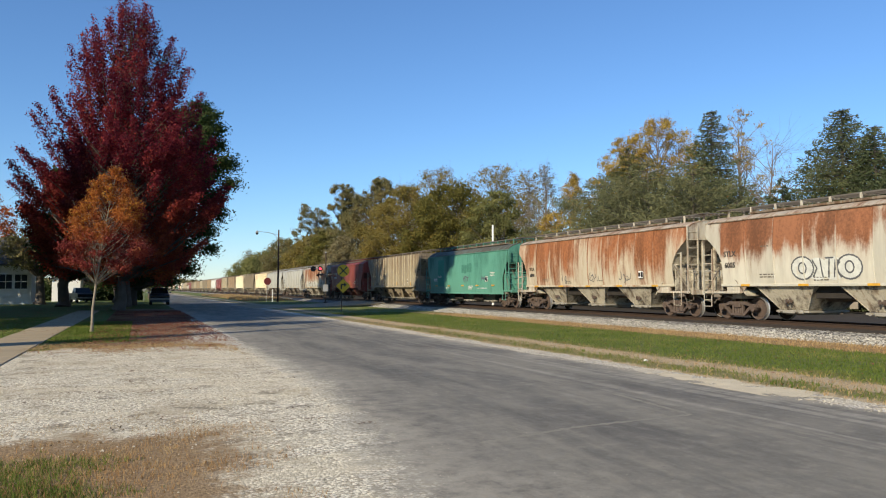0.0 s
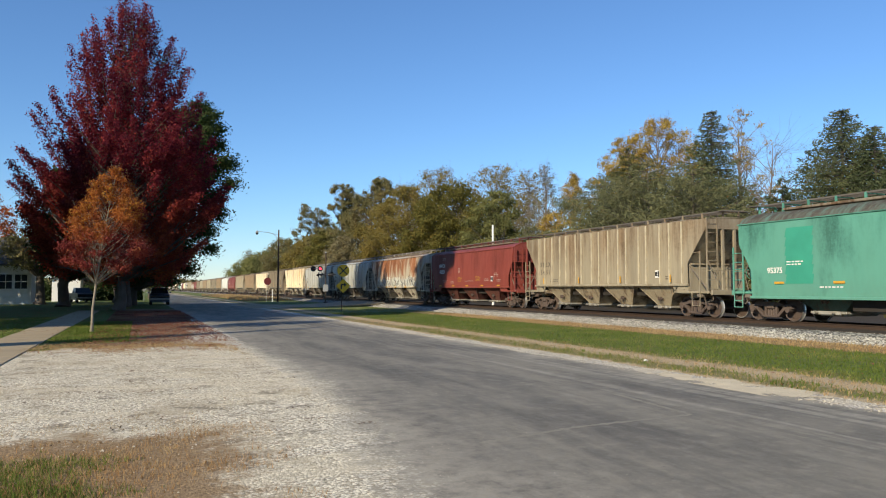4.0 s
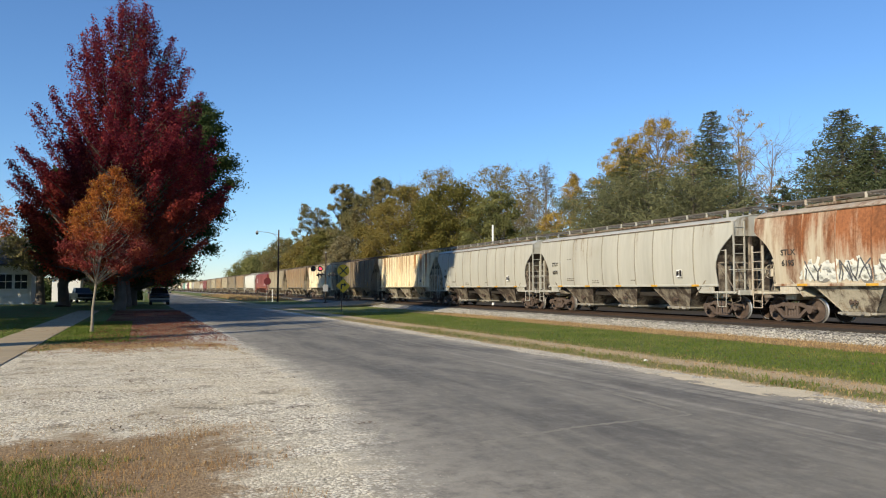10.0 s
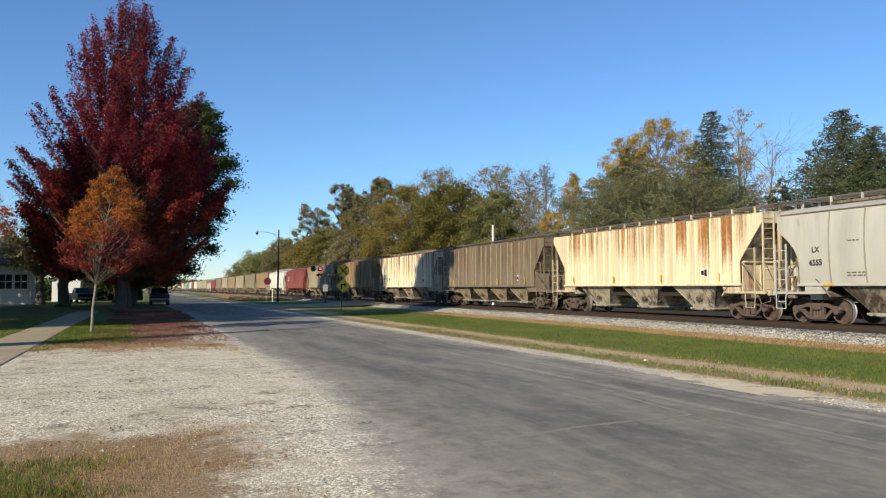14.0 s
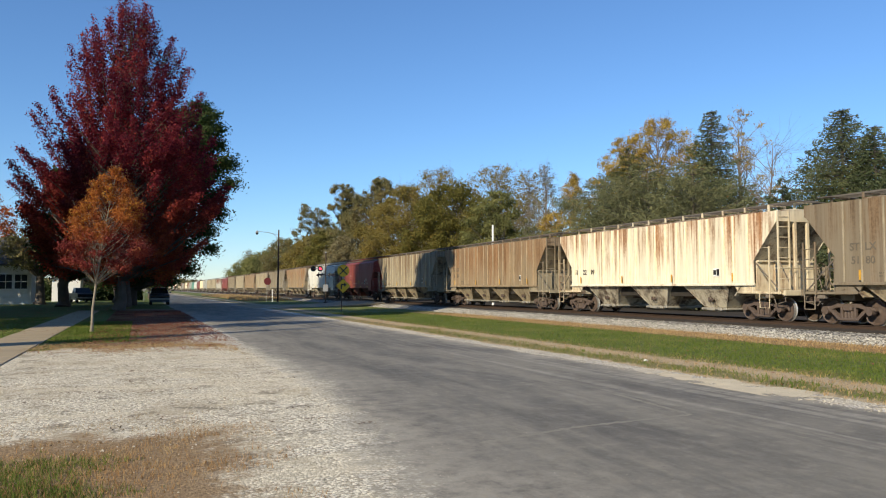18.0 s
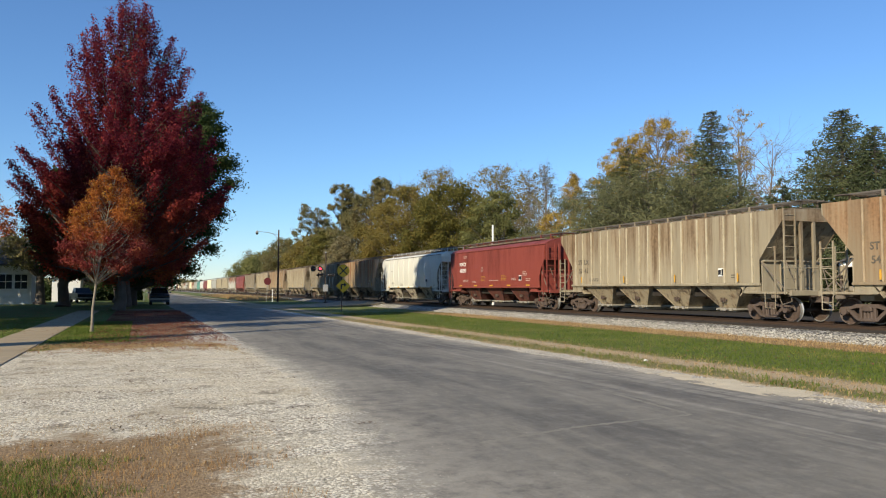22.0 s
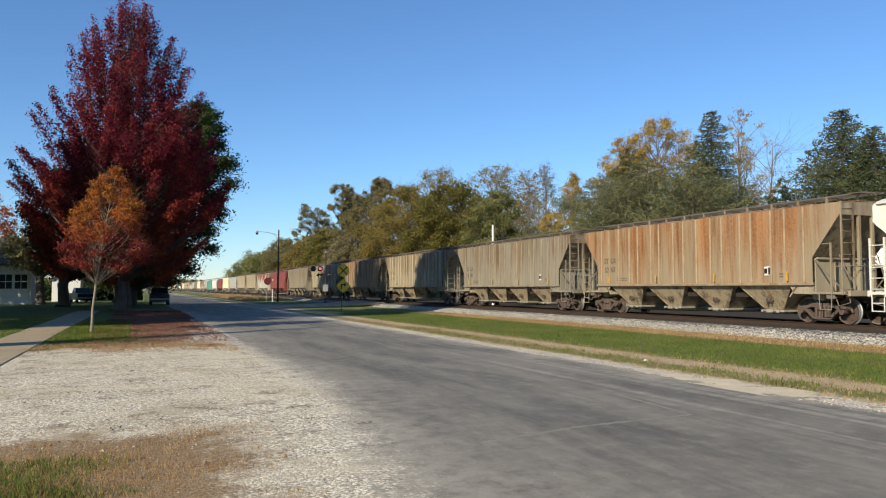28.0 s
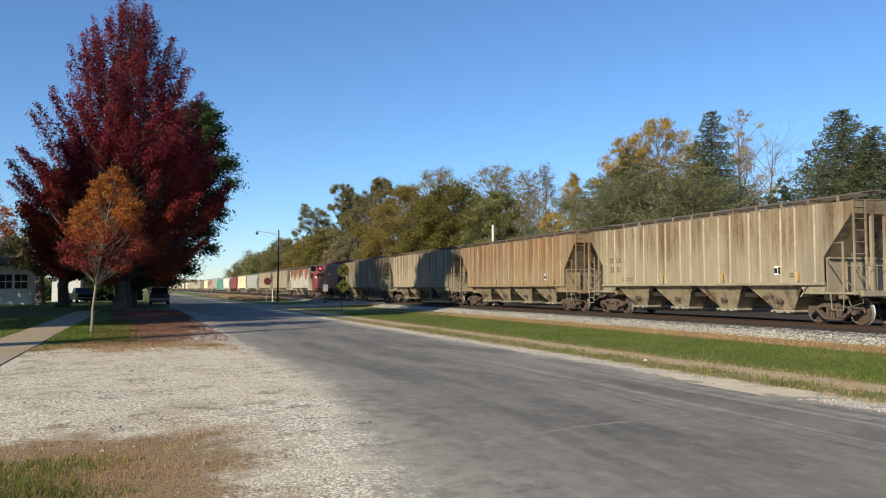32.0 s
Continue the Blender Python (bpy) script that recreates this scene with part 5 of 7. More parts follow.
def oval(cy, cz, ry, rz, n=16, a0=0.0, a1=2 * math.pi):
    return [(cy + ry * math.cos(a0 + (a1 - a0) * i / n), cz + rz * math.sin(a0 + (a1 - a0) * i / n)) for i in range(n + 1)]


def blob_fill(car, kind, name, label, ovals, material, lift=0.008):
    k = KINDS[kind]
    for i, (cy, cz, ry, rz) in enumerate(ovals):
        s = Shape()
        s.face([(-side_x(k, z) - lift - 0.0005 * (i % 4), y, z) for y, z in oval(cy, cz, ry, rz, 18)[:-1]])
        part(name, s, material, car, label)


def panel_fill(car, kind, name, label, panels, material, lift=0.008):
    """Upright painted patches on the near side, each (far end, near end, bottom, top)."""
    k = KINDS[kind]
    for i, (ya, yb, za, zb) in enumerate(panels):
        s = Shape()
        n = 6
        lean = 0.05 * math.sin(5.1 * i + 1)
        for j in range(n):
            z0, z1 = za + (zb - za) * j / n, za + (zb - za) * (j + 1) / n
            s.face([(-side_x(k, z0) - lift, ya + lean, z0), (-side_x(k, z0) - lift, yb + lean, z0), (-side_x(k, z1) - lift, yb - lean, z1), (-side_x(k, z1) - lift, ya - lean, z1)])
        part(name, s, material, car, label)


def paint_graffiti(cars):
    # rounded throw-up on the rust-blotched car
    c, kd = cars[0], "curved"
    y0 = 1.9
    blob_fill(c, kd, "graffiti_fill", "pale grey spray paint", [(y0 + 1.0, 2.02, 0.52, 0.44), (y0 + 0.35, 1.98, 0.5, 0.40), (y0 - 0.35, 1.98, 0.5, 0.42), (y0 - 1.0, 2.02, 0.52, 0.44)], SPRAY_GREY)
    lines = [oval(y0 + 1.0, 2.02, 0.50, 0.42), oval(y0 + 1.0, 2.02, 0.17, 0.20), oval(y0 - 1.0, 2.02, 0.50, 0.42), oval(y0 - 1.0, 2.02, 0.17, 0.20),
             [(y0 + 0.55, 2.32), (y0 + 0.35, 2.0), (y0 + 0.55, 1.68)], [(y0 + 0.2, 2.35), (y0 + 0.12, 1.66)], [(y0 - 0.02, 2.36), (y0 - 0.38, 2.36)], [(y0 - 0.2, 2.36), (y0 - 0.12, 1.66)],
             [(y0 - 0.35, 1.66), (y0 - 0.45, 2.3), (y0 - 0.62, 2.2), (y0 - 0.42, 1.98), (y0 - 0.65, 1.66)]]
    strokes(c, kd, "graffiti_outline", "dark grey spray-paint outline", lines, 0.055, SPRAY_DARK)
    # small tags on the orange car
    rng = random.Random(5)
    c = cars[1]
    for yc, wd in ((-0.4, 0.8), (-3.4, 0.9), (2.6, 0.5)):
        lines = [oval(yc + rng.uniform(-0.5, 0.5) * wd, 1.85 + rng.uniform(-0.1, 0.1), rng.uniform(0.1, 0.3) * wd, rng.uniform(0.1, 0.22), 10, rng.uniform(0, 3), rng.uniform(4, 8)) for _ in range(4)]
        strokes(c, kd, "graffiti_tag", "thin dark spray-paint tag", lines, 0.035, SPRAY_DARK)
    # long band on the rust-red car
    c = cars[5]
    fills, light, dark = [], [], []
    y = 5.4
    while y > -5.2:
        fills.append((y, 1.72 + rng.uniform(-0.06, 0.1), rng.uniform(0.26, 0.44), rng.uniform(0.18, 0.30)))
        for i in range(7):
            # spiky letter strokes, light and dark by turns
            y1 = y + rng.uniform(-0.3, 0.3)
            tilt = rng.uniform(-0.28, 0.28)
            row = [(y1 - tilt, 1.52 + rng.uniform(0, 0.12)), (y1 + rng.uniform(-0.08, 0.08), rng.uniform(1.75, 1.95)), (y1 + tilt, rng.uniform(2.0, 2.42))]
            (light if i < 5 else dark).append(row)
        y -= rng.uniform(0.34, 0.6)
    fills += [(-4.3, 1.95, 0.62, 0.46), (-3.6, 1.86, 0.5, 0.38)]
    dark += [oval(-4.1, 2.15, 0.22, 0.26), oval(-4.75, 1.95, 0.2, 0.2, 12, 0.5, 5.5)]
    blob_fill(c, kd, "graffiti_fill", "smoky grey spray paint", fills[::2] + fills[-2:], SPRAY_GREY)
    blob_fill(c, kd, "graffiti_fill", "dark grey spray paint", fills[1::4], SPRAY_DUSK, 0.010)
    strokes(c, kd, "graffiti_stroke", "off-white spray-paint stroke", light, 0.12, SPRAY_WHITE, 0.014)
    strokes(c, kd, "graffiti_outline", "dark spray-paint outline", dark, 0.05, SPRAY_DARK, 0.018)
    # smudged piece and two tags on the green car
    c, kd = cars[2], "deep"
    panel_fill(c, kd, "repainted_panel", "fresher green repainted panel", [(5.0, 3.75, 1.45, 3.55)], FRESH_GREEN)
    panel_fill(c, kd, "graffiti_fill", "dark green block of overpainted graffiti", [(0.15, -0.32, 2.45, 3.05), (-0.36, -0.80, 2.40, 3.02), (-0.84, -1.25, 2.50, 3.10), (-1.29, -1.70, 2.46, 3.14), (-0.9, -0.96, 3.10, 3.62)], SPRAY_GREEN)
    for yc, zc, wd in ((-0.6, 1.95, 0.9), (-3.9, 2.0, 1.0)):
        lines = []
        for i in range(4):
            a = yc + wd * (0.4 - 0.26 * i)
            lines.append([(a + rng.uniform(-0.05, 0.1), zc + rng.uniform(0.1, 0.3)), (a + rng.uniform(-0.1, 0.05), zc - rng.uniform(0.1, 0.28))])
            lines.append([(a - 0.02, zc + rng.uniform(-0.1, 0.25)), (a - 0.22, zc + rng.uniform(-0.2, 0.25))])
        strokes(c, kd, "graffiti_tag", "purple-grey spray-paint tag", lines, 0.07, SPRAY_PURPLE)


def stencils(car, kind, ink, spots, name="stencil"):
    """Small unreadable stencils: rows of short bars. Each spot is (along, height, width, rows)."""
    k = KINDS[kind]
    for along, z, wd, rows in spots:
        s = Shape()
        for r in range(rows):
            zz = z - 0.10 * r
            x = -side_x(k, zz) - 0.012
            left = along + wd / 2
            while left > along - wd / 2:
                b = 0.09 + 0.11 * ((math.sin(91.7 * left + 13 * r) + 1) / 2)
                s.face([(x, left, zz), (x, left - b, zz), (x, left - b, zz + 0.045), (x, left, zz + 0.045)])
                left -= b + 0.05
        part(name, s, ink, car)


# coupler places along the track at the start, and the cars between them
JOINTS = [9.3, 26.85, 43.85, 61.25, 78.84, 96.2, 113.0, 130.75, 147.27, 164.45, 182.1, 199.5, 217.8, 235.7, 252.8, 270.65, 287.7, 306.5, 324.45, 342.1, 359.9, 378.3, 395.3, 413.1, 431.1, 449.2, 466.8]
INK = plain("black_stencil", (0.05, 0.045, 0.04), 0.8, var=0.3)
FADED_INK = plain("faded_stencil", (0.125, 0.105, 0.08), 0.8, var=0.4, scale=6)
WORN_WHITE = plain("white_stencil", (0.72, 0.68, 0.64), 0.7, var=0.15)
GREEN_ROOF = steel_paint("grimy_green_roof", (0.10, 0.20, 0.16), (0.10, 0.085, 0.065), 0.6, 0.4, 0.5, soft=0.16)
SEAM_GREY = plain("grey_weld_seam", (0.27, 0.25, 0.205), 0.7, var=0.2)
SPRAY_GREY = plain("grey_spray", (0.54, 0.54, 0.49), 0.7, var=0.35, scale=4)
SPRAY_DUSK = plain("dusk_spray", (0.20, 0.19, 0.17), 0.7, var=0.4, scale=4)
SPRAY_DARK = plain("dark_spray", (0.10, 0.10, 0.105), 0.7, var=0.3)
SPRAY_WHITE = plain("white_spray", (0.66, 0.66, 0.60), 0.7, var=0.25)
SPRAY_GREEN = plain("green_smudge", (0.060, 0.200, 0.150), 0.7, var=0.4, scale=5)
FRESH_GREEN = plain("fresh_green_paint", (0.045, 0.285, 0.195), 0.55, var=0.2, scale=1.2)
SPRAY_PURPLE = plain("purple_spray", (0.10, 0.10, 0.13), 0.7, var=0.3)
BAY_RED = bay_paint("grimy_red_bay_paint", (0.135, 0.046, 0.034), (0.045, 0.030, 0.026), 0.5)
DIM_WHITE = plain("dim_white_stencil", (0.46, 0.33, 0.29), 0.7, var=0.3)
MUSTARD = plain("mustard_stencil", (0.40, 0.20, 0.04), 0.7, var=0.3)
BAY_TAN = bay_paint("stained_bay_paint", (0.37, 0.305, 0.205), (0.085, 0.060, 0.042), 0.50)
BAY_PALE = bay_paint("pale_splashed_bay_paint", (0.52, 0.465, 0.36), (0.075, 0.055, 0.042), 0.58)
BAY_GREY = bay_paint("grey_brown_bay_paint", (0.33, 0.285, 0.22), (0.065, 0.048, 0.038), 0.70)
BAY_GREEN = bay_paint("black_green_bay_paint", (0.045, 0.085, 0.068), (0.025, 0.025, 0.022), 0.5)
RIB_TAN = plain("pale_worn_rib_edge", (0.40, 0.345, 0.245), 0.7, var=0.45, scale=2.5)
RIB_UMBER = plain("umber_worn_rib_edge", (0.265, 0.220, 0.155), 0.7, var=0.45, scale=2.0)
RIB_BROWN = plain("tan_worn_rib_edge", (0.33, 0.250, 0.160), 0.7, var=0.5, scale=2.0)
RIB_CREAM = plain("cream_rib_edge", (0.80, 0.70, 0.49), 0.7, var=0.35, scale=2.0)
END_STEEL = plain("grimy_end_steel", (0.17, 0.14, 0.11), 0.75, 0.1, var=0.5, scale=4)
# near-black colour for the painted shade between the bays
GAP_SHADE = plain("painted_gap_shade", (0.030, 0.025, 0.021), 0.9, var=0.4, scale=2)
WALKWAY = plain("grey_walkway_grating", (0.13, 0.115, 0.10), 0.7, 0.2, var=0.3)
GATE = plain("pale_outlet_gate", (0.31, 0.285, 0.24), 0.6, 0.1, var=0.5, scale=3)


def marks(a, b, kind, ink, far=3.07, za=2.68, zb=2.22, size=0.36):
    H = KINDS[kind]["length"] / 2
    return [(a, H - far, za, size, ink), (b, H - far, zb, size, ink)]


def build_train():
    j = JOINTS
    mid = [(a + b) / 2 for a, b in zip(j, j[1:])]
    c = []
    c.append(hopper_car("curved", RUSTY_B, "pale covered hopper with rust blotches and grey graffiti", mid[0], None, letters=marks("STLX", "6005", "curved", INK, far=2.2, size=0.30), trim=PALE_TRIM, roof=DUST_ROOF))
    c.append(hopper_car("curved", RUSTY, "covered hopper, white paint mostly run over with orange rust", mid[1], None, letters=marks("STLX", "6030", "curved", INK, far=2.5, za=2.45, zb=2.08, size=0.26), trim=PALE_TRIM, roof=DUST_ROOF))
    c.append(hopper_car("deep", GREEN_CAR, "faded green covered hopper with dark smudged graffiti", mid[2], None, roof=GREEN_ROOF, letters=marks("95375", "", "deep", WORN_WHITE, far=2.8, za=1.95, size=0.30)))
    c.append(hopper_car("ribbed", TAN, "dusty tan ribbed covered hopper with four bays", mid[3], letters=marks("S T  L X", "5 4  5 1", "ribbed", FADED_INK)))
    c.append(hopper_car("smooth", RED_CAR, "oxide red covered hopper with white lettering", mid[4], letters=marks("MWCX", "482037", "smooth", WORN_WHITE, far=3.4, za=3.05, zb=2.58, size=0.38)))
    c.append(hopper_car("curved", RUSTY, "rust-red covered hopper with a band of grey-white graffiti", mid[5], None, letters=marks("STLX", "6195", "curved", INK, far=2.4, za=2.62, zb=2.22, size=0.30), trim=PALE_TRIM, roof=DUST_ROOF))
    c.append(hopper_car("curved", LIGHT_GREY, "light grey covered hopper with curved sides", mid[6], None, letters=marks("STLX", "6275", "curved", INK, far=2.5, za=2.66, zb=2.2, size=0.28)))
    c.append(hopper_car("curved", LIGHT_GREY, "light grey covered hopper with seamed curved sides", mid[7], None, letters=marks("LX", "6555", "curved", INK, far=2.5, za=2.66, zb=2.2, size=0.28)))
    c.append(hopper_car("ribbed_three", CREAM, "cream ribbed covered hopper streaked with rust", mid[8]))
    c.append(hopper_car("ribbed", UMBER, "dark dusty ribbed covered hopper with four bays", mid[9], letters=marks("ST  LX", "51  80", "ribbed", FADED_INK)))
    c.append(hopper_car("ribbed_three", CREAM_B, "white ribbed covered hopper striped with rust", mid[10], None, letters=[("51", 6.30, 2.14, 0.36, INK), ("22", 5.46, 2.14, 0.36, INK), ("99", 4.70, 2.14, 0.36, INK)]))
    c.append(hopper_car("ribbed", BROWN, "brown rust-stained ribbed covered hopper", mid[11], trim=TAN, letters=marks("ST  LX", "54  28", "ribbed", FADED_INK)))
    c.append(hopper_car("ribbed", TAN, "grey-tan ribbed covered hopper with four bays", mid[12], letters=marks("ST  LX", "50  41", "ribbed", FADED_INK)))
    c.append(hopper_car("smooth", RED_CAR, "oxide red covered hopper with white lettering", mid[13], letters=marks("MWCX", "482030", "smooth", WORN_WHITE, far=3.4, za=3.05, zb=2.58, size=0.38)))
    c.append(hopper_car("curved", WHITE_CAR, "clean white covered hopper with curved sides", mid[14]))
    c.append(hopper_car("ribbed", ORANGE_BROWN, "orange-brown rusty ribbed covered hopper", mid[15], trim=TAN, letters=marks("ST  LX", "52  07", "ribbed", FADED_INK)))
    c.append(hopper_car("ribbed", GREY_TAN, "grey dusty ribbed covered hopper with four bays", mid[16], letters=marks("ST  LX", "50  83", "ribbed", FADED_INK)))
    c.append(hopper_car("ribbed", TAN, "tan and rust ribbed covered hopper", mid[17], letters=marks("ST  LX", "52  31", "ribbed", FADED_INK)))
    c.append(hopper_car("ribbed", BROWN, "brown streaked ribbed covered hopper", mid[18]))
    c.append(hopper_car("ribbed", TAN, "tan dusty ribbed covered hopper", mid[19]))
    c.append(hopper_car("ribbed", GREY_TAN, "grey-tan ribbed covered hopper", mid[20]))
    c.append(hopper_car("smooth", RED_CAR, "oxide red covered hopper far down the train", mid[21], letters=marks("MWCX", "", "smooth", WORN_WHITE, far=2.9, za=2.8, size=0.42)))
    paint_graffiti(c)
    for i, kd in ((4, "smooth"), (13, "smooth")):
        stencils(c[i], kd, DIM_WHITE, [(4.6, 3.62, 0.42, 2), (4.4, 1.86, 0.9, 2), (2.9, 1.78, 0.5, 2), (-0.3, 1.80, 1.3, 1), (-3.4, 1.92, 0.6, 2), (-4.9, 2.3, 0.5, 3), (-5.3, 1.86, 0.45, 2), (1.5, 2.75, 0.22, 4)])
        stencils(c[i], kd, MUSTARD, [(1.4, 2.10, 0.62, 4), (-1.9, 2.12, 0.66, 4)])
    stencils(c[2], "deep", WORN_WHITE, [(4.6, 2.25, 0.7, 2), (-5.2, 2.35, 0.6, 3), (-1.4, 1.42, 0.6, 3), (3.0, 1.30, 1.0, 1), (-3.4, 1.28, 1.4, 1)])
    for i, kd in ((0, "curved"), (1, "curved"), (6, "curved"), (7, "curved"), (14, "curved")):
        stencils(c[i], kd, FADED_INK, [(4.6, 1.80, 0.8, 2), (2.2, 1.66, 0.5, 2), (-1.2, 1.66, 0.4, 1), (4.7, 2.9, 0.4, 1)])
    for i in (3, 9, 11, 12, 15, 16, 17):
        stencils(c[i], "ribbed", FADED_INK, [(4.75, 1.76, 0.9, 2), (-5.6, 1.80, 0.4, 2)])
    far = [("curved", RUSTY_B, "pale covered hopper with rust, far down the train"), ("ribbed", TAN, "tan covered hopper far down the train"), ("ribbed", TAN, "tan covered hopper far down the train"),
           ("curved", LIGHT_GREY, "light grey covered hopper far down the train"), ("ribbed_three", CREAM, "cream rusty covered hopper far down the train"), ("smooth", RED_CAR, "oxide red covered hopper far down the train"),
           ("curved", WHITE_CAR, "white covered hopper far down the train"), ("deep", GREEN_CAR, "green covered hopper far down the train"), ("curved", LIGHT_GREY, "light grey covered hopper far down the train"),
           ("curved", RUSTY, "rusty covered hopper far down the train"), ("ribbed_three", CREAM, "cream rusty covered hopper far down the train"), ("ribbed", UMBER, "dark covered hopper far down the train"),
           ("curved", LIGHT_GREY, "light grey covered hopper far down the train")]
    y = j[22] + 8.8
    for i in range(32):
        kind, paint, label = far[i % len(far)]
        hopper_car(kind, paint, label, y, None, False)
        y += 17.65
    return c


# ---------------------------------------------------------------- plants
CRIMSON = leaf_mat("crimson_leaves", ((0.085, 0.011, 0.026), (0.19, 0.024, 0.036), (0.40, 0.070, 0.050)), 0.42, ((0.24, 0.035, 0.030), (0.38, 0.075, 0.035), (0.50, 0.16, 0.040)), (4.5, 11.0))
ORANGE = leaf_mat("orange_leaves", ((0.26, 0.050, 0.028), (0.38, 0.105, 0.034), (0.44, 0.21, 0.034)), 0.35)
RUSSET = leaf_mat("russet_and_gold_leaves", ((0.30, 0.075, 0.028), (0.42, 0.15, 0.034), (0.46, 0.24, 0.036)), 0.4, ((0.17, 0.028, 0.030), (0.28, 0.060, 0.042), (0.36, 0.13, 0.05)), (3.0, 4.6))
DARK_GREEN = leaf_mat("dark_green_leaves", ((0.030, 0.046, 0.016), (0.050, 0.075, 0.022), (0.09, 0.10, 0.028)), 0.3)
OAK = leaf_mat("olive_brown_leaves", ((0.154, 0.14, 0.061), (0.22, 0.194, 0.083), (0.308, 0.216, 0.094)))
GOLD = leaf_mat("golden_olive_leaves", ((0.190, 0.155, 0.045), (0.280, 0.218, 0.060), (0.370, 0.248, 0.072)))
LIME = leaf_mat("yellow_green_leaves", ((0.135, 0.138, 0.050), (0.205, 0.205, 0.072), (0.290, 0.262, 0.090)), 0.3)
YELLOW_LEAF = leaf_mat("yellow_leaves", ((0.30, 0.20, 0.05), (0.46, 0.32, 0.07), (0.52, 0.32, 0.10)), 0.35)
OLIVE = leaf_mat("olive_leaves", ((0.111, 0.106, 0.028), (0.176, 0.156, 0.039), (0.26, 0.194, 0.049)))
CEDAR = leaf_mat("grey_green_needles", ((0.150, 0.158, 0.080), (0.208, 0.212, 0.104), (0.280, 0.260, 0.128)), 0.35)
DARK_CEDAR = leaf_mat("dark_cedar_sprays", ((0.086, 0.095, 0.036), (0.132, 0.134, 0.05), (0.201, 0.174, 0.066)), 0.3)
PALE_LEAF = leaf_mat("pale_grey_brown_leaves", ((0.20, 0.165, 0.085), (0.27, 0.23, 0.12), (0.33, 0.27, 0.15)), 0.35)
SPRUCE = leaf_mat("spruce_needles", ((0.075, 0.095, 0.045), (0.110, 0.128, 0.060), (0.165, 0.160, 0.075)), 0.22)
FALLEN = leaf_mat("fallen_leaves", ((0.17, 0.045, 0.030), (0.28, 0.105, 0.060), (0.44, 0.25, 0.13)), 0.15)
BLADE = leaf_mat("grass_blades", ((0.085, 0.125, 0.020), (0.135, 0.170, 0.032), (0.22, 0.20, 0.065)), 0.3)
RUST_GRASS = leaf_mat("rust_brown_grass", ((0.20, 0.105, 0.042), (0.38, 0.225, 0.095), (0.52, 0.37, 0.19)), 0.25)
DEBRIS = leaf_mat("dark_leaf_litter", ((0.095, 0.060, 0.038), (0.16, 0.10, 0.06), (0.27, 0.16, 0.085)), 0.1)
STRAW = leaf_mat("straw_blades", ((0.30, 0.185, 0.085), (0.44, 0.305, 0.155), (0.34, 0.265, 0.12)), 0.25)


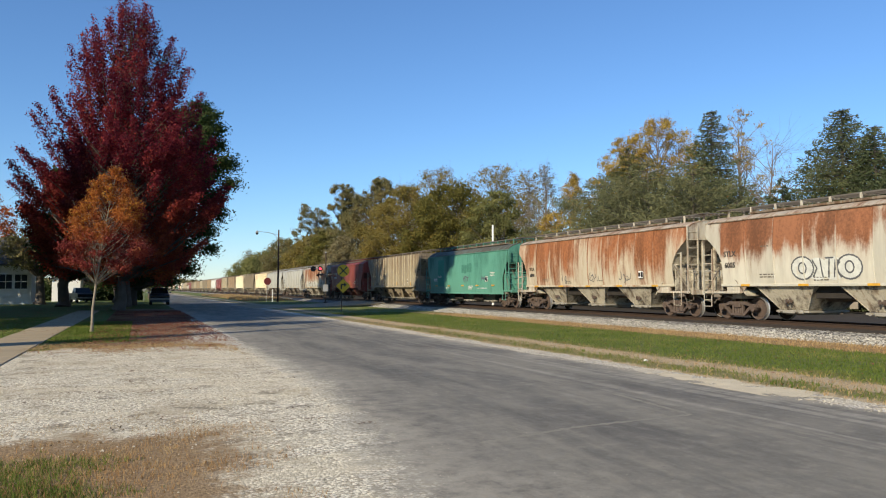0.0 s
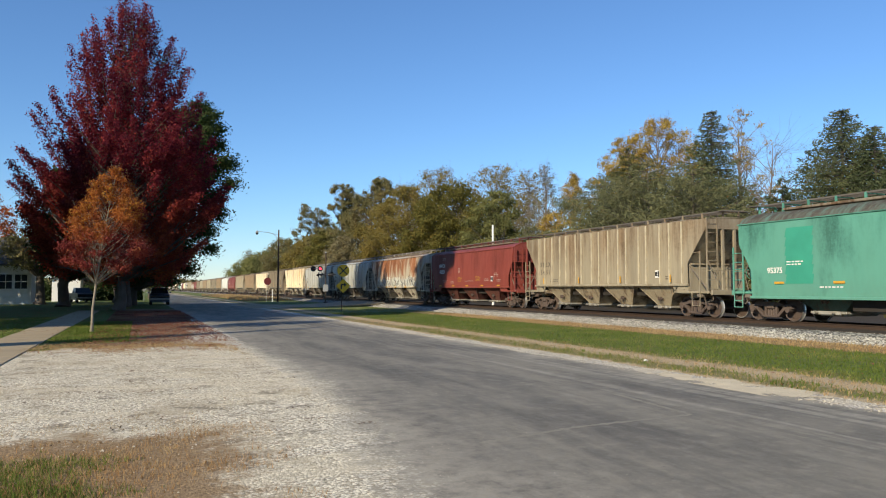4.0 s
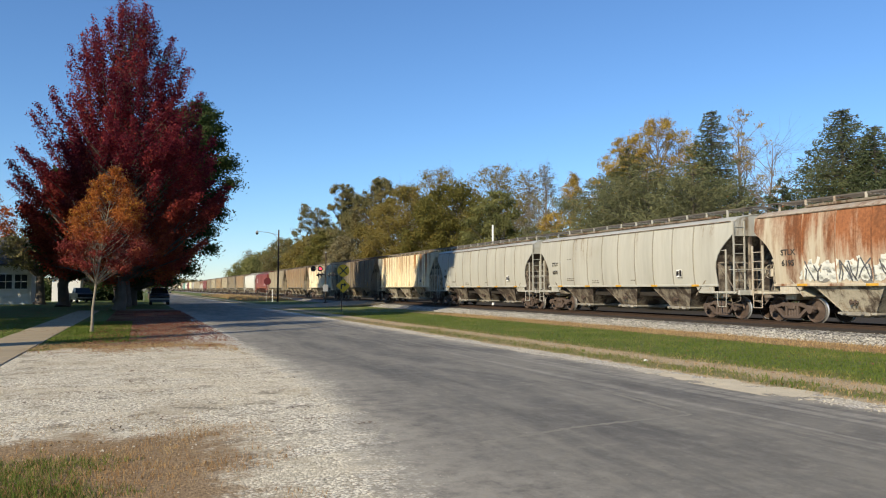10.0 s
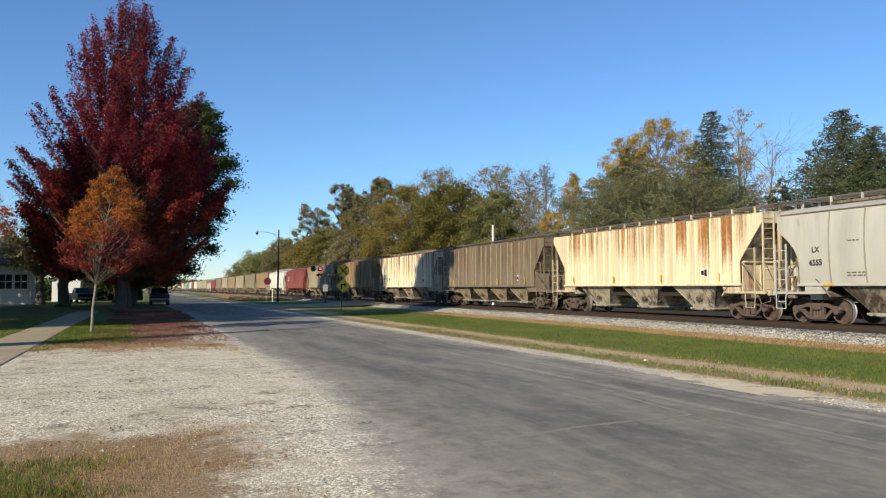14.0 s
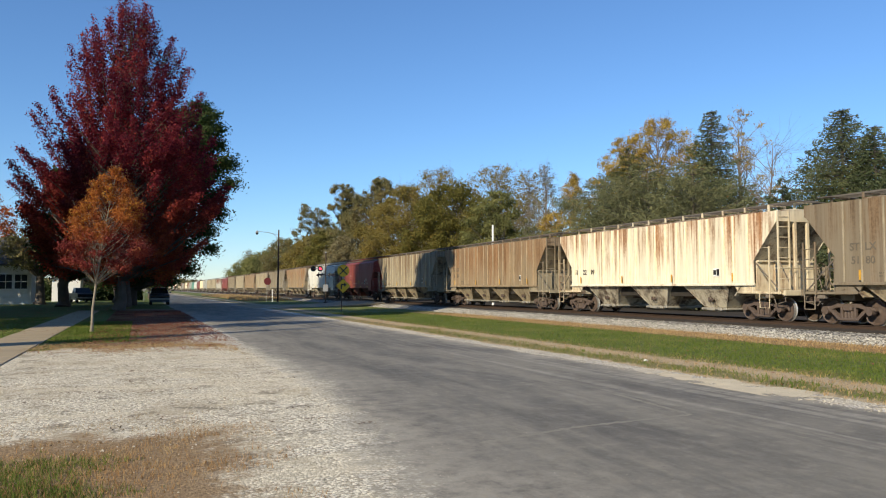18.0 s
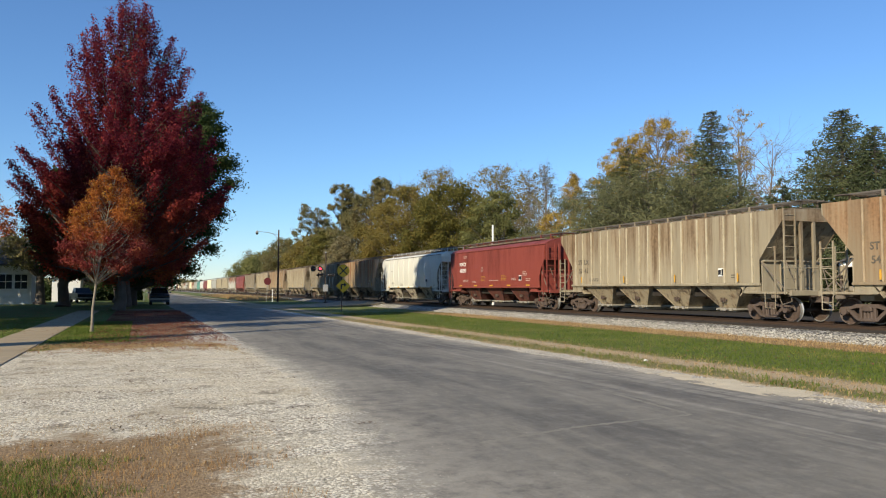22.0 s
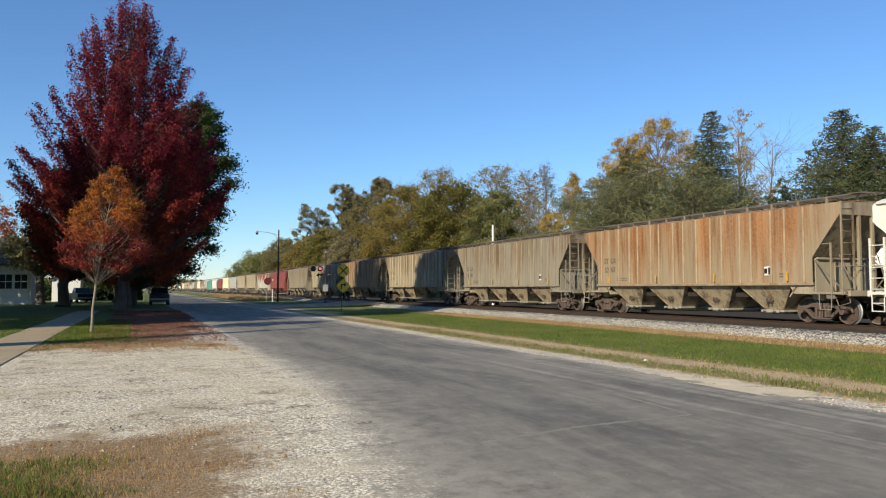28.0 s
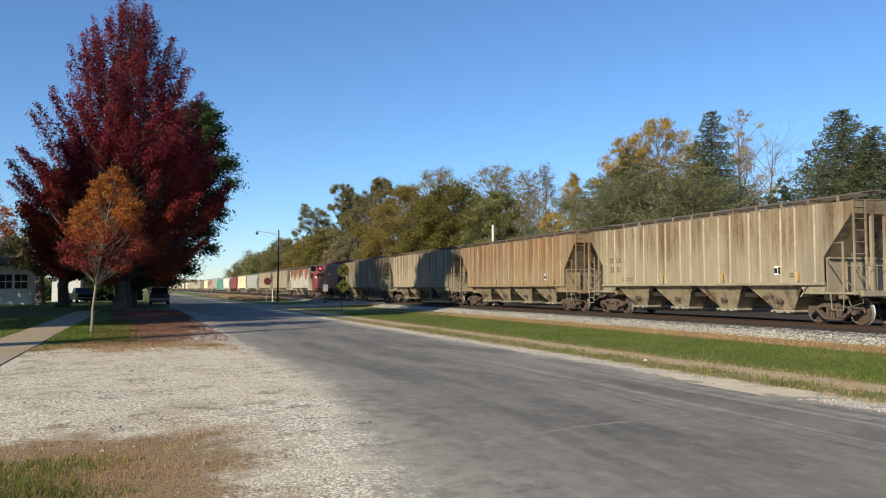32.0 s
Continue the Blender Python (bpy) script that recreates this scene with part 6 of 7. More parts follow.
def build_trees():
    # beside the road
    tree("red_maple", "tall maple with dark crimson autumn leaves", -1.5, 64, 23.9, 14.8, CRIMSON, 200000, 0.085, 11, "maple", 0.115, 420, 0.36, twigs=2, blob=0.064, thin=0.95, lean=(0.5, 0), plume=1.5)
    tree("young_maple", "young maple, gold-orange above and russet among bare twigs below", -1.72, 32.8, 6.6, 4.0, RUSSET, 25000, 0.042, 12, "egg", 0.35, 90, 0.055, YOUNG_BARK, 6, 0.10, (0.75, 0), wiggle=0.006)
    tree("shade_tree", "broad dark green tree beside the road", -0.83, 83, 21.5, 15, DARK_GREEN, 90000, 0.15, 13, "round", 0.08, 140, 0.45, blob=0.11, lean=(6.6, 0))
    tree("shade_tree", "dark leafy tree in front of the house", -6.6, 79, 13, 9, DARK_GREEN, 26000, 0.2, 14, "round", 0.2, 50, 0.5, blob=0.14)
    tree("shade_tree", "leafy yard tree that shades the lawn", -13.6, 36.5, 29, 13, DARK_GREEN, 58000, 0.36, 15, "round", 0.04, 90, 0.4, blob=0.12)
    tree("shade_tree", "leafy yard tree that shades the lawn", -15.9, 51, 19, 13, DARK_GREEN, 30000, 0.36, 16, "round", 0.04, 80, 0.4, blob=0.13)
    # two unseen trees added left of the view to shade the house side
    tree("shade_tree", "unseen yard tree added to shade the lawn and house", -17.6, 66, 18, 12, DARK_GREEN, 22000, 0.36, 19, "round", 0.05, 60, 0.4, blob=0.13)
    tree("shade_tree", "unseen yard tree added to shade the lawn and house", -26.5, 84, 16, 13, DARK_GREEN, 5000, 0.26, 20, "round", 0.2, 60, 0.4, blob=0.13)
    tree("bare_tree", "stout bare old tree trunk beside the sidewalk", -6.4, 24.2, 9.6, 3.2, DARK_GREEN, 0, 0.1, 52, "egg", 0.5, 9, 0.75, wiggle=0.01)
    tree("yard_tree", "reddish half-bare tree behind the house", -24, 150, 18, 14, ORANGE, 8000, 0.2, 17, "round", 0.2, 50, twigs=4, bark=TWIG, blob=0.12)
    tree("yard_tree", "yellow-green tree behind the parked pickup", 1.5, 140, 8, 9, LIME, 9000, 0.2, 18, "round", 0.2, 40, blob=0.14)
    tree("yard_tree", "brown tree behind the garage", -10, 160, 15, 20, OAK, 16000, 0.25, 48, "round", 0.08, 60, blob=0.14)
    tree("shade_tree", "leafy tree in the row beside the road", -1.2, 77, 17, 11, DARK_GREEN, 34000, 0.3, 61, "round", 0.2, 50, 0.4, blob=0.14)
    tree("shade_tree", "leafy tree in the row beside the road", -2.5, 98, 16, 12, DARK_GREEN, 32000, 0.32, 62, "round", 0.2, 50, 0.38, blob=0.14)
    tree("shade_tree", "leafy tree in the row beside the road", -3.0, 116, 14, 12, DARK_GREEN, 26000, 0.34, 63, "round", 0.2, 50, 0.38, blob=0.14)
    # three further unseen trees, added off to the left for lawn shade
    tree("shade_tree", "unseen yard tree added to shade the lawn and house", -23, 44, 20, 15, DARK_GREEN, 26000, 0.38, 64, "round", 0.2, 60, 0.4, blob=0.14)
    tree("shade_tree", "unseen yard tree added to shade the lawn and house", -24, 60, 19, 15, DARK_GREEN, 26000, 0.38, 65, "round", 0.2, 60, 0.4, blob=0.14)
    tree("shade_tree", "unseen yard tree added to shade the lawn and house", -21, 74, 17, 13, DARK_GREEN, 20000, 0.38, 66, "round", 0.2, 60, 0.4, blob=0.14)
    tree("shade_tree", "low brown half-bare tree in front of the house roof", -9.9, 91, 8.6, 9, OAK, 6000, 0.15, 67, "round", 0.4, 60, 0.5, blob=0.14)
    # across the track
    tree("oak_tree", "big olive-brown oak with open limbs beyond the track", 49, 168, 27.4, 17, OAK, 44000, 0.19, 21, "spread", 0.14, 280, blob=0.1, lobes=28, lobe=0.17, twigs=1)
    tree("oak_tree", "olive-brown oak with gaps between its boughs", 49, 194, 29.2, 17, OAK, 40000, 0.2, 38, "spread", 0.12, 260, blob=0.1, lobes=26, lobe=0.17, twigs=1)
    tree("oak_tree", "thin-crowned grey-brown oak beyond the track", 52, 238, 28.5, 22, OAK, 20000, 0.24, 40, "spread", 0.1, 240, blob=0.09, lobes=24, lobe=0.15, twigs=2, bark=TWIG)
    tree("golden_tree", "wide golden-brown tree beyond the track", 42, 122, 19.4, 19, GOLD, 80000, 0.14, 22, "round", 0.02, 260, blob=0.085, thin=0.45, twigs=1, bark=TWIG, density=0.62)
    tree("golden_tree", "olive-green broad tree beyond the track", 44, 106, 17.8, 17.5, OLIVE, 70000, 0.14, 23, "round", 0.02, 240, blob=0.085, thin=0.45, density=0.62)
    tree("golden_tree", "tall thin-topped golden tree behind the others", 58, 148, 27.2, 26, GOLD, 30000, 0.17, 24, "round", 0.1, 200, twigs=4, bark=TWIG, blob=0.08, thin=0.7)
    tree("golden_tree", "tall twiggy golden tree behind the others", 58, 120, 23.8, 22, GOLD, 20000, 0.16, 39, "round", 0.1, 180, twigs=4, bark=TWIG, blob=0.08, thin=0.7)
    tree("golden_tree", "grey twiggy half-bare tree behind the others", 57, 106, 20.6, 12, GOLD, 6000, 0.14, 37, "round", 0.1, 110, twigs=7, bark=TWIG, blob=0.1, thin=0.8)
    tree("green_tree", "yellow-green tree beyond the track", 45, 93, 15.2, 11, LIME, 44000, 0.12, 25, "round", 0.02, 150, blob=0.10, density=0.62)
    tree("bare_tree", "half-bare grey tree beyond the track", 50, 88.5, 18.4, 10, OAK, 3600, 0.12, 26, "egg", 0.12, 70, bark=TWIG, twigs=9, blob=0.12)
    tree("yellow_tree", "yellow-orange tree beyond the track", 50, 81.5, 16.2, 9, YELLOW_LEAF, 18000, 0.11, 27, "egg", 0.08, 110, twigs=3, bark=TWIG, blob=0.11)
    tree("yellow_tree", "low yellow tree in front of the bare one", 44, 76.5, 10.4, 7, YELLOW_LEAF, 14000, 0.10, 49, "round", 0.05, 80, blob=0.12)
    tree("yellow_tree", "tall yellow tree behind the cedars", 53, 68.5, 20.8, 16.5, YELLOW_LEAF, 60000, 0.10, 28, "dome", 0.2, 190, twigs=3, bark=TWIG, blob=0.08)
    tree("yellow_tree", "yellow tree behind the cedars", 54.5, 77.5, 20.2, 12, YELLOW_LEAF, 30000, 0.11, 69, "dome", 0.2, 110, twigs=3, bark=TWIG, blob=0.09)
    tree("yellow_tree", "thin orange-leaved tree behind the spruce", 56.5, 60, 20.2, 9, YELLOW_LEAF, 5000, 0.09, 70, "dome", 0.4, 60, twigs=2, bark=TWIG, blob=0.09)
    conifer("cedar_tree", "tall dark green cedar with feathery boughs", 46, 64.2, 16.4, 11, DARK_CEDAR, 76000, 0.11, 29, "egg", 0.02, 230, 0.55, 0.12, 0.22)
    conifer("cedar_tree", "wide grey-green cedar beyond the track", 41.5, 62, 13.2, 12, CEDAR, 60000, 0.10, 30, "round", 0.02, 170, 0.5, 0.14, 0.24)
    conifer("cedar_tree", "wide grey-green cedar beyond the track", 41, 54.5, 13.6, 12, CEDAR, 64000, 0.10, 31, "round", 0.02, 170, 0.5, 0.14, 0.24)
    conifer("cedar_tree", "grey-green cedar with ragged boughs", 40, 47.5, 12.0, 10, CEDAR, 60000, 0.10, 50, "round", 0.02, 160, 0.5, 0.14, 0.24)
    conifer("cedar_tree", "low olive cedar at the edge of the yard", 38.5, 70, 8.4, 8, CEDAR, 26000, 0.11, 51, "round", 0.02, 110, 0.5, 0.14, 0.24)
    conifer("spruce_tree", "dark spruce with a ragged top", 47.5, 53.9, 18.1, 12, SPRUCE, 76000, 0.11, 32, "fir", 0.05, 260, -0.16, 0.34, 0.25)
    tree("bare_tree", "bare grey-branched tree with few orange leaves", 50.5, 50, 15.2, 15, ORANGE, 500, 0.08, 33, "spread", 0.22, 46, bark=TWIG, twigs=6, blob=0.15, wiggle=0.05)
    conifer("spruce_tree", "large dark green spruce beyond the track", 52, 44.1, 16.4, 14.5, SPRUCE, 100000, 0.12, 34, "fir", 0.03, 330, -0.16, 0.34, 0.25)
    conifer("spruce_tree", "dark spruce close beside the large one", 52.5, 41.6, 14.6, 12.5, SPRUCE, 60000, 0.12, 68, "fir", 0.03, 230, -0.16, 0.34, 0.25)
    conifer("spruce_tree", "small dark spruce between the taller trees", 48, 46.4, 10.9, 6, SPRUCE, 20000, 0.12, 35, "egg", 0.03, 90, 0.3, 0.12, 0.18)
    tree("yellow_tree", "yellow tree at the edge of the yard", 60, 45, 13.4, 5, YELLOW_LEAF, 6000, 0.14, 36, "round", 0.1, 36, blob=0.16)
    # further along
    tree("brown_tree", "brown-green tree far along the track", 52, 295, 21.5, 22, OAK, 20000, 0.30, 41, "round", 0.03, 130, blob=0.11, density=0.6)
    tree("brown_tree", "golden-brown tree far along the track", 46, 222, 17.5, 19, GOLD, 22000, 0.24, 42, "round", 0.03, 130, blob=0.11, density=0.6)
    tree("pale_bush", "pale brown bushy tree along the track", 38, 150, 12.4, 10, PALE_LEAF, 26000, 0.16, 43, "round", 0.03, 140, blob=0.11, density=0.6)
    tree("brown_tree", "brown tree along the track", 43, 186, 16.2, 15, OLIVE, 24000, 0.2, 44, "round", 0.03, 130, blob=0.11, density=0.6)
    tree("olive_tree", "olive tree far along the track", 60, 450, 20, 30, LIME, 20000, 0.4, 45, "round", 0.02, 120, blob=0.11, density=0.6)
    tree("olive_tree", "olive tree far along the track", 57, 372, 20.5, 26, LIME, 20000, 0.36, 46, "round", 0.02, 120, blob=0.11, density=0.6)
    tree("bare_tree", "bare tree far along the track", 73, 560, 30, 24, OAK, 1500, 0.5, 47, "round", 0.1, 80, bark=TWIG, twigs=6, blob=0.14)
    rng = np.random.default_rng(60)
    # distant woods
    n = 30000
    x = rng.uniform(-700, 420, n)
    y = 900 + 260 * rng.uniform(0, 1, n) + 0.1 * np.abs(x)
    top = 11 + 7 * np.array([noise.noise((0.013 * a, 3.1, 0)) + 0.6 * noise.noise((0.06 * a, 9.0, 0)) for a in x])
    p = np.stack([x, y, top * rng.uniform(0, 1, n) ** 0.6], 1)
    u = unit(rng, n)
    w = np.cross(u, unit(rng, n))
    far = quads("distant_woods", p, u * 2.2, w * 1.8, OAK)
    tagged(far, "hazy brown line of distant woods", "woods", kind="stuff")
    n = 6000
    x = rng.uniform(-18, 0.4, n)
    y = 119 + rng.uniform(0, 2.5, n)
    p = np.stack([x, y, (2.0 + 0.7 * np.sin(0.9 * x) + 0.4 * np.sin(2.3 * x)) * rng.uniform(0, 1, n)], 1)
    u = unit(rng, n)
    w = np.cross(u, unit(rng, n))
    shrubs = quads("shrubs", p, u * 0.22, w * 0.18, DARK_GREEN)
    tagged(shrubs, "row of dark shrubs behind the yards", "bushes", kind="stuff")
    # low brush behind the train hides the gap under the crowns
    n = 24000
    y = rng.uniform(25, 330, n)
    x = 38 + 0.03 * y + rng.uniform(0, 6, n)
    hgt = 3.4 + 2.0 * np.array([noise.noise((0.11 * b, 1.7, 0)) for b in y]) + 0.012 * y
    x = np.where((y > 31) & (y < 43), x + 9, x)
    p = np.stack([x, y, hgt * rng.uniform(0, 1, n)], 1)
    u = unit(rng, n)
    w = np.cross(u, unit(rng, n))
    brush = quads("brush", p, u * 0.3, w * 0.24, OAK)
    tagged(brush, "tangled brown-green brush along the far side of the track", "bushes", kind="stuff")


def spill(rng, n):
    y = 5 + 19 * rng.uniform(0, 1, n)
    x = np.interp(y, [5, 9, 13, 24], [1.9, 2.3, 2.75, 2.8]) + np.abs(rng.normal(0, 0.75, n))
    return np.stack([x, y, np.full(n, 0.015)], 1)


def lot_chips(rng, n):
    y = 8.6 + 13.6 * rng.uniform(0, 1, n) ** 1.2
    x = rng.uniform(-3.0, 2.7, n)
    keep = rng.uniform(0, 1, n) < np.clip((y - 8.8 + 0.8 * np.sin(2.1 * x) + 0.5 * np.sin(5.3 * x + 1)) / 4.0, 0.05, 1)
    return np.stack([x, y, np.full(n, 0.010)], 1)[keep]


def front_patch(rng, n):
    x, y = rng.uniform(-3.2, 1.8, n), rng.uniform(4.8, 10.6, n)
    rim = np.minimum(9.1 - y, 0.75 - x)
    wav = np.array([0.9 * noise.noise((1.1 * p, 1.1 * q, 4)) + 0.7 * noise.noise((3.7 * p, 3.7 * q, 8)) for p, q in zip(x, y)])
    keep = rim + 1.2 * wav > rng.uniform(-0.35, 1.1, n)
    return np.stack([x, y, np.zeros(n)], 1)[keep]


def front_green(rng, n):
    x, y = rng.uniform(-2.2, 0.4, n), rng.uniform(4.8, 9.4, n)
    wav = np.array([noise.noise((1.0 * p, 1.4 * q, 14)) + 0.5 * noise.noise((4.1 * p, 4.1 * q, 18)) for p, q in zip(x, y)])
    keep = np.minimum(8.2 - y, -0.45 - x) * 1.5 + 1.1 * wav > rng.uniform(-0.55, 0.25, n)
    return np.stack([x, y, np.zeros(n)], 1)[keep]


def lot_back(rng, n):
    x = rng.uniform(-3.0, 2.6, n)
    wav = np.array([noise.noise((0.7 * p, 3.3, 0)) + 0.5 * noise.noise((2.1 * p, 7.3, 0)) for p in x])
    y = 24.4 + 2.2 * wav + rng.normal(0, 0.8, n) - np.abs(rng.normal(0, 0.7, n))
    return np.stack([x, y, np.full(n, 0.008)], 1)


def fringe(rng, n):
    x = rng.uniform(-3.2, 1.5, n)
    y = 9.6 - 0.55 * np.maximum(0, x) + np.abs(rng.normal(0, 0.8, n))
    keep = np.array([noise.noise((2.2 * p, 1.4 * q, 4)) for p, q in zip(x, y)]) > rng.uniform(-0.3, 0.4, n)
    return np.stack([x[keep], y[keep], np.zeros(keep.sum())], 1)


def build_small_plants():
    blades("lot_fringe_straw", 5000, fringe, 0.015, 0.05, 0.005, STRAW, "sparse dry grass at the edge of the lot", 10)
    blades("front_lawn_grass", 28000, front_patch, 0.02, 0.075, 0.005, RUST_GRASS, "dry rust-brown grass in front of the lot", 1)
    blades("front_lawn_straw", 30000, front_patch, 0.018, 0.06, 0.004, STRAW, "pale straw among the rust-brown grass", 11)
    blades("front_lawn_green", 26000, front_green, 0.03, 0.09, 0.006, BLADE, "patches of short green grass in front of the lot", 2)
    blades("island_grass", 14000, area(-2.75, -0.3, 26.5, 42), 0.04, 0.12, 0.011, BLADE, "short green grass round the young maple", 3)
    blades("verge_tufts", 5000, area(10.3, 11.4, 7, 32, 0, 1.2, 0.9), 0.03, 0.10, 0.010, BLADE, "ragged green tufts along the road verge", 14)
    blades("strip_grass", 34000, area(12.1, 17.9, 9, 52, 0, 1.3), 0.03, 0.09, 0.012, BLADE, "mown green grass between road and track", 4)
    blades("strip_straw", 12000, area(17.9, 20.5, 9, 48, 0, 1.3), 0.03, 0.10, 0.012, STRAW, "dry brown grass along the ballast", 5)
    blades("verge_straw", 6000, area(10.0, 12.6, 7, 40, 0, 1.3), 0.02, 0.07, 0.010, STRAW, "dry grass along the road's edge", 6)
    blades("lawn_grass", 9000, area(-9.0, -4.4, 28, 50), 0.03, 0.09, 0.014, BLADE, "short lawn grass beside the sidewalk", 7)
    blades("lot_edge_straw", 5000, lot_back, 0.02, 0.07, 0.010, STRAW, "dry grass at the rim of the lot", 8)
    blades("track_weeds", 6000, area(13.5, 20.5, 108, 190), 0.2, 0.7, 0.05, STRAW, "tall brown weeds beside the far track", 9)
    for nm, n, x0, x1, y0, y1, s, seed in (("fallen_leaves", 16000, -1.6, 2.9, 25, 62, 0.06, 71), ("lawn_leaves", 3000, -9, -0.4, 30, 75, 0.05, 72), ("rim_leaves", 700, -2.6, 2.8, 21.5, 26.5, 0.05, 75), ("verge_leaves", 420, 10.2, 18, 9, 40, 0.05, 73)):
        rng = np.random.default_rng(seed)
        p = np.stack([rng.uniform(x0, x1, n), y0 + (y1 - y0) * rng.uniform(0, 1, n) ** 0.8, rng.uniform(0.015, 0.05, n)], 1)
        u = unit(rng, n) * [1, 1, 0.25] * s
        w = np.cross(u / s, [0.1, 0.1, 1.0]) * s
        ob = quads(nm, p, u, w, FALLEN, None, 0.2)
        tagged(ob, "fallen brown and red leaves on the ground", "leaves", kind="stuff")
    # bits of dead leaf and twig blown together on the lot
    rng = np.random.default_rng(74)
    c = np.stack([rng.uniform(-3.4, 2.9, 64), 8.8 + 13.5 * rng.uniform(0, 1, 64)], 1)
    k = rng.integers(0, 64, 620)
    sp = rng.uniform(0.03, 0.28, 64)[k]
    p = np.stack([c[k, 0] + sp * rng.normal(0, 1.2, 620), c[k, 1] + sp * rng.normal(0, 0.5, 620), rng.uniform(0.014, 0.032, 620)], 1)
    sz = rng.uniform(0.014, 0.042, (620, 1))
    u = unit(rng, 620) * [1, 1, 0.35]
    tagged(quads("lot_debris", p, u * sz, np.cross(u, [0.2, 0.1, 1.0]) * sz * 0.55, DEBRIS, None, 0.3), "dark bits of dead leaves and twigs on the gravel", "leaves", kind="stuff")
    stones("lot_gravel", 14000, lot_chips, 0.006, 0.019, STONE, "loose pale limestone chips on the lot", 81)
    stones("lot_spill", 900, spill, 0.003, 0.006, STONE, "loose chips spilled from the lot onto the road", 84)
    stones("front_chips", 700, area(-2.6, 1.4, 6.5, 10.4, 0.008, 0.4), 0.005, 0.012, STONE, "pale chips among the dry grass", 85)
    stones("shoulder_gravel", 3500, area(9.3, 10.2, 5, 40, 0.01, 1.3), 0.006, 0.018, STONE, "loose pale chips along the road's edge", 82)

    def bank(rng, n):
        t = rng.uniform(0, 1, n)
        return np.stack([RAIL_X - 4.0 + 1.9 * t, 12 + 58 * rng.uniform(0, 1, n) ** 1.4, 0.0 + 0.235 * t], 1)
    stones("ballast_stones", 20000, bank, 0.020, 0.048, BALLAST_STONE, "grey and white crushed stones of the ballast bank", 83)


# ---------------------------------------------------------------- things beside the road
def build_street_lamp():
    t = thing("street_lamp", "street lamp on a tall dark wooden pole", "street lamp", pose(16.1, 96.4, 0))
    s = Shape()
    s.tube([(0, 0, -0.2), (0.05, 0, 4), (0.06, 0, 9.1)], [0.13, 0.11, 0.085], 10)
    part("pole", s, POLE_WOOD, t, smooth=True)
    s = Shape()
    s.tube([(0, 0, 8.0), (-0.6, 0, 8.55), (-1.3, 0, 8.75), (-2.4, 0, 8.82)], 0.035, 7)
    s.tube([(0, 0, 8.45), (-1.3, 0, 8.75)], 0.02, 6)
    part("arm", s, GALV, t)
    s = Shape()
    s.loft([[(-2.62 + r * math.cos(a), r * math.sin(a), z) for a in [2 * math.pi * i / 12 for i in range(12)]] for z, r in ((8.95, 0.06), (8.86, 0.14), (8.74, 0.17), (8.66, 0.2))], True)
    part("lamp_head", s, GALV, t, smooth=True)
    s = Shape()
    s.loft([[(-2.62 + r * math.cos(a), r * math.sin(a), z) for a in [2 * math.pi * i / 12 for i in range(12)]] for z, r in ((8.66, 0.18), (8.5, 0.16), (8.42, 0.06))], True)
    part("globe", s, GLASSY, t, smooth=True)


def plate_sign(parent, name, pts, at, face, back=None, thick=0.012):
    """A flat sign that faces the camera's side (-y)."""
    s = Shape()
    s.loft([[(x, -thick, z) for x, z in pts], [(x, 0, z) for x, z in pts]], True)
    return part(name, s, face, parent, at=at)


def circle(r, n=28, a0=0.0):
    return [(r * math.cos(a0 + 2 * math.pi * i / n), r * math.sin(a0 + 2 * math.pi * i / n)) for i in range(n)]


def bar(p, q, w):
    (x0, z0), (x1, z1) = p, q
    d = math.hypot(x1 - x0, z1 - z0)
    nx, nz = -(z1 - z0) / d * w / 2, (x1 - x0) / d * w / 2
    return [(x0 + nx, z0 + nz), (x0 - nx, z0 - nz), (x1 - nx, z1 - nz), (x1 + nx, z1 + nz)]


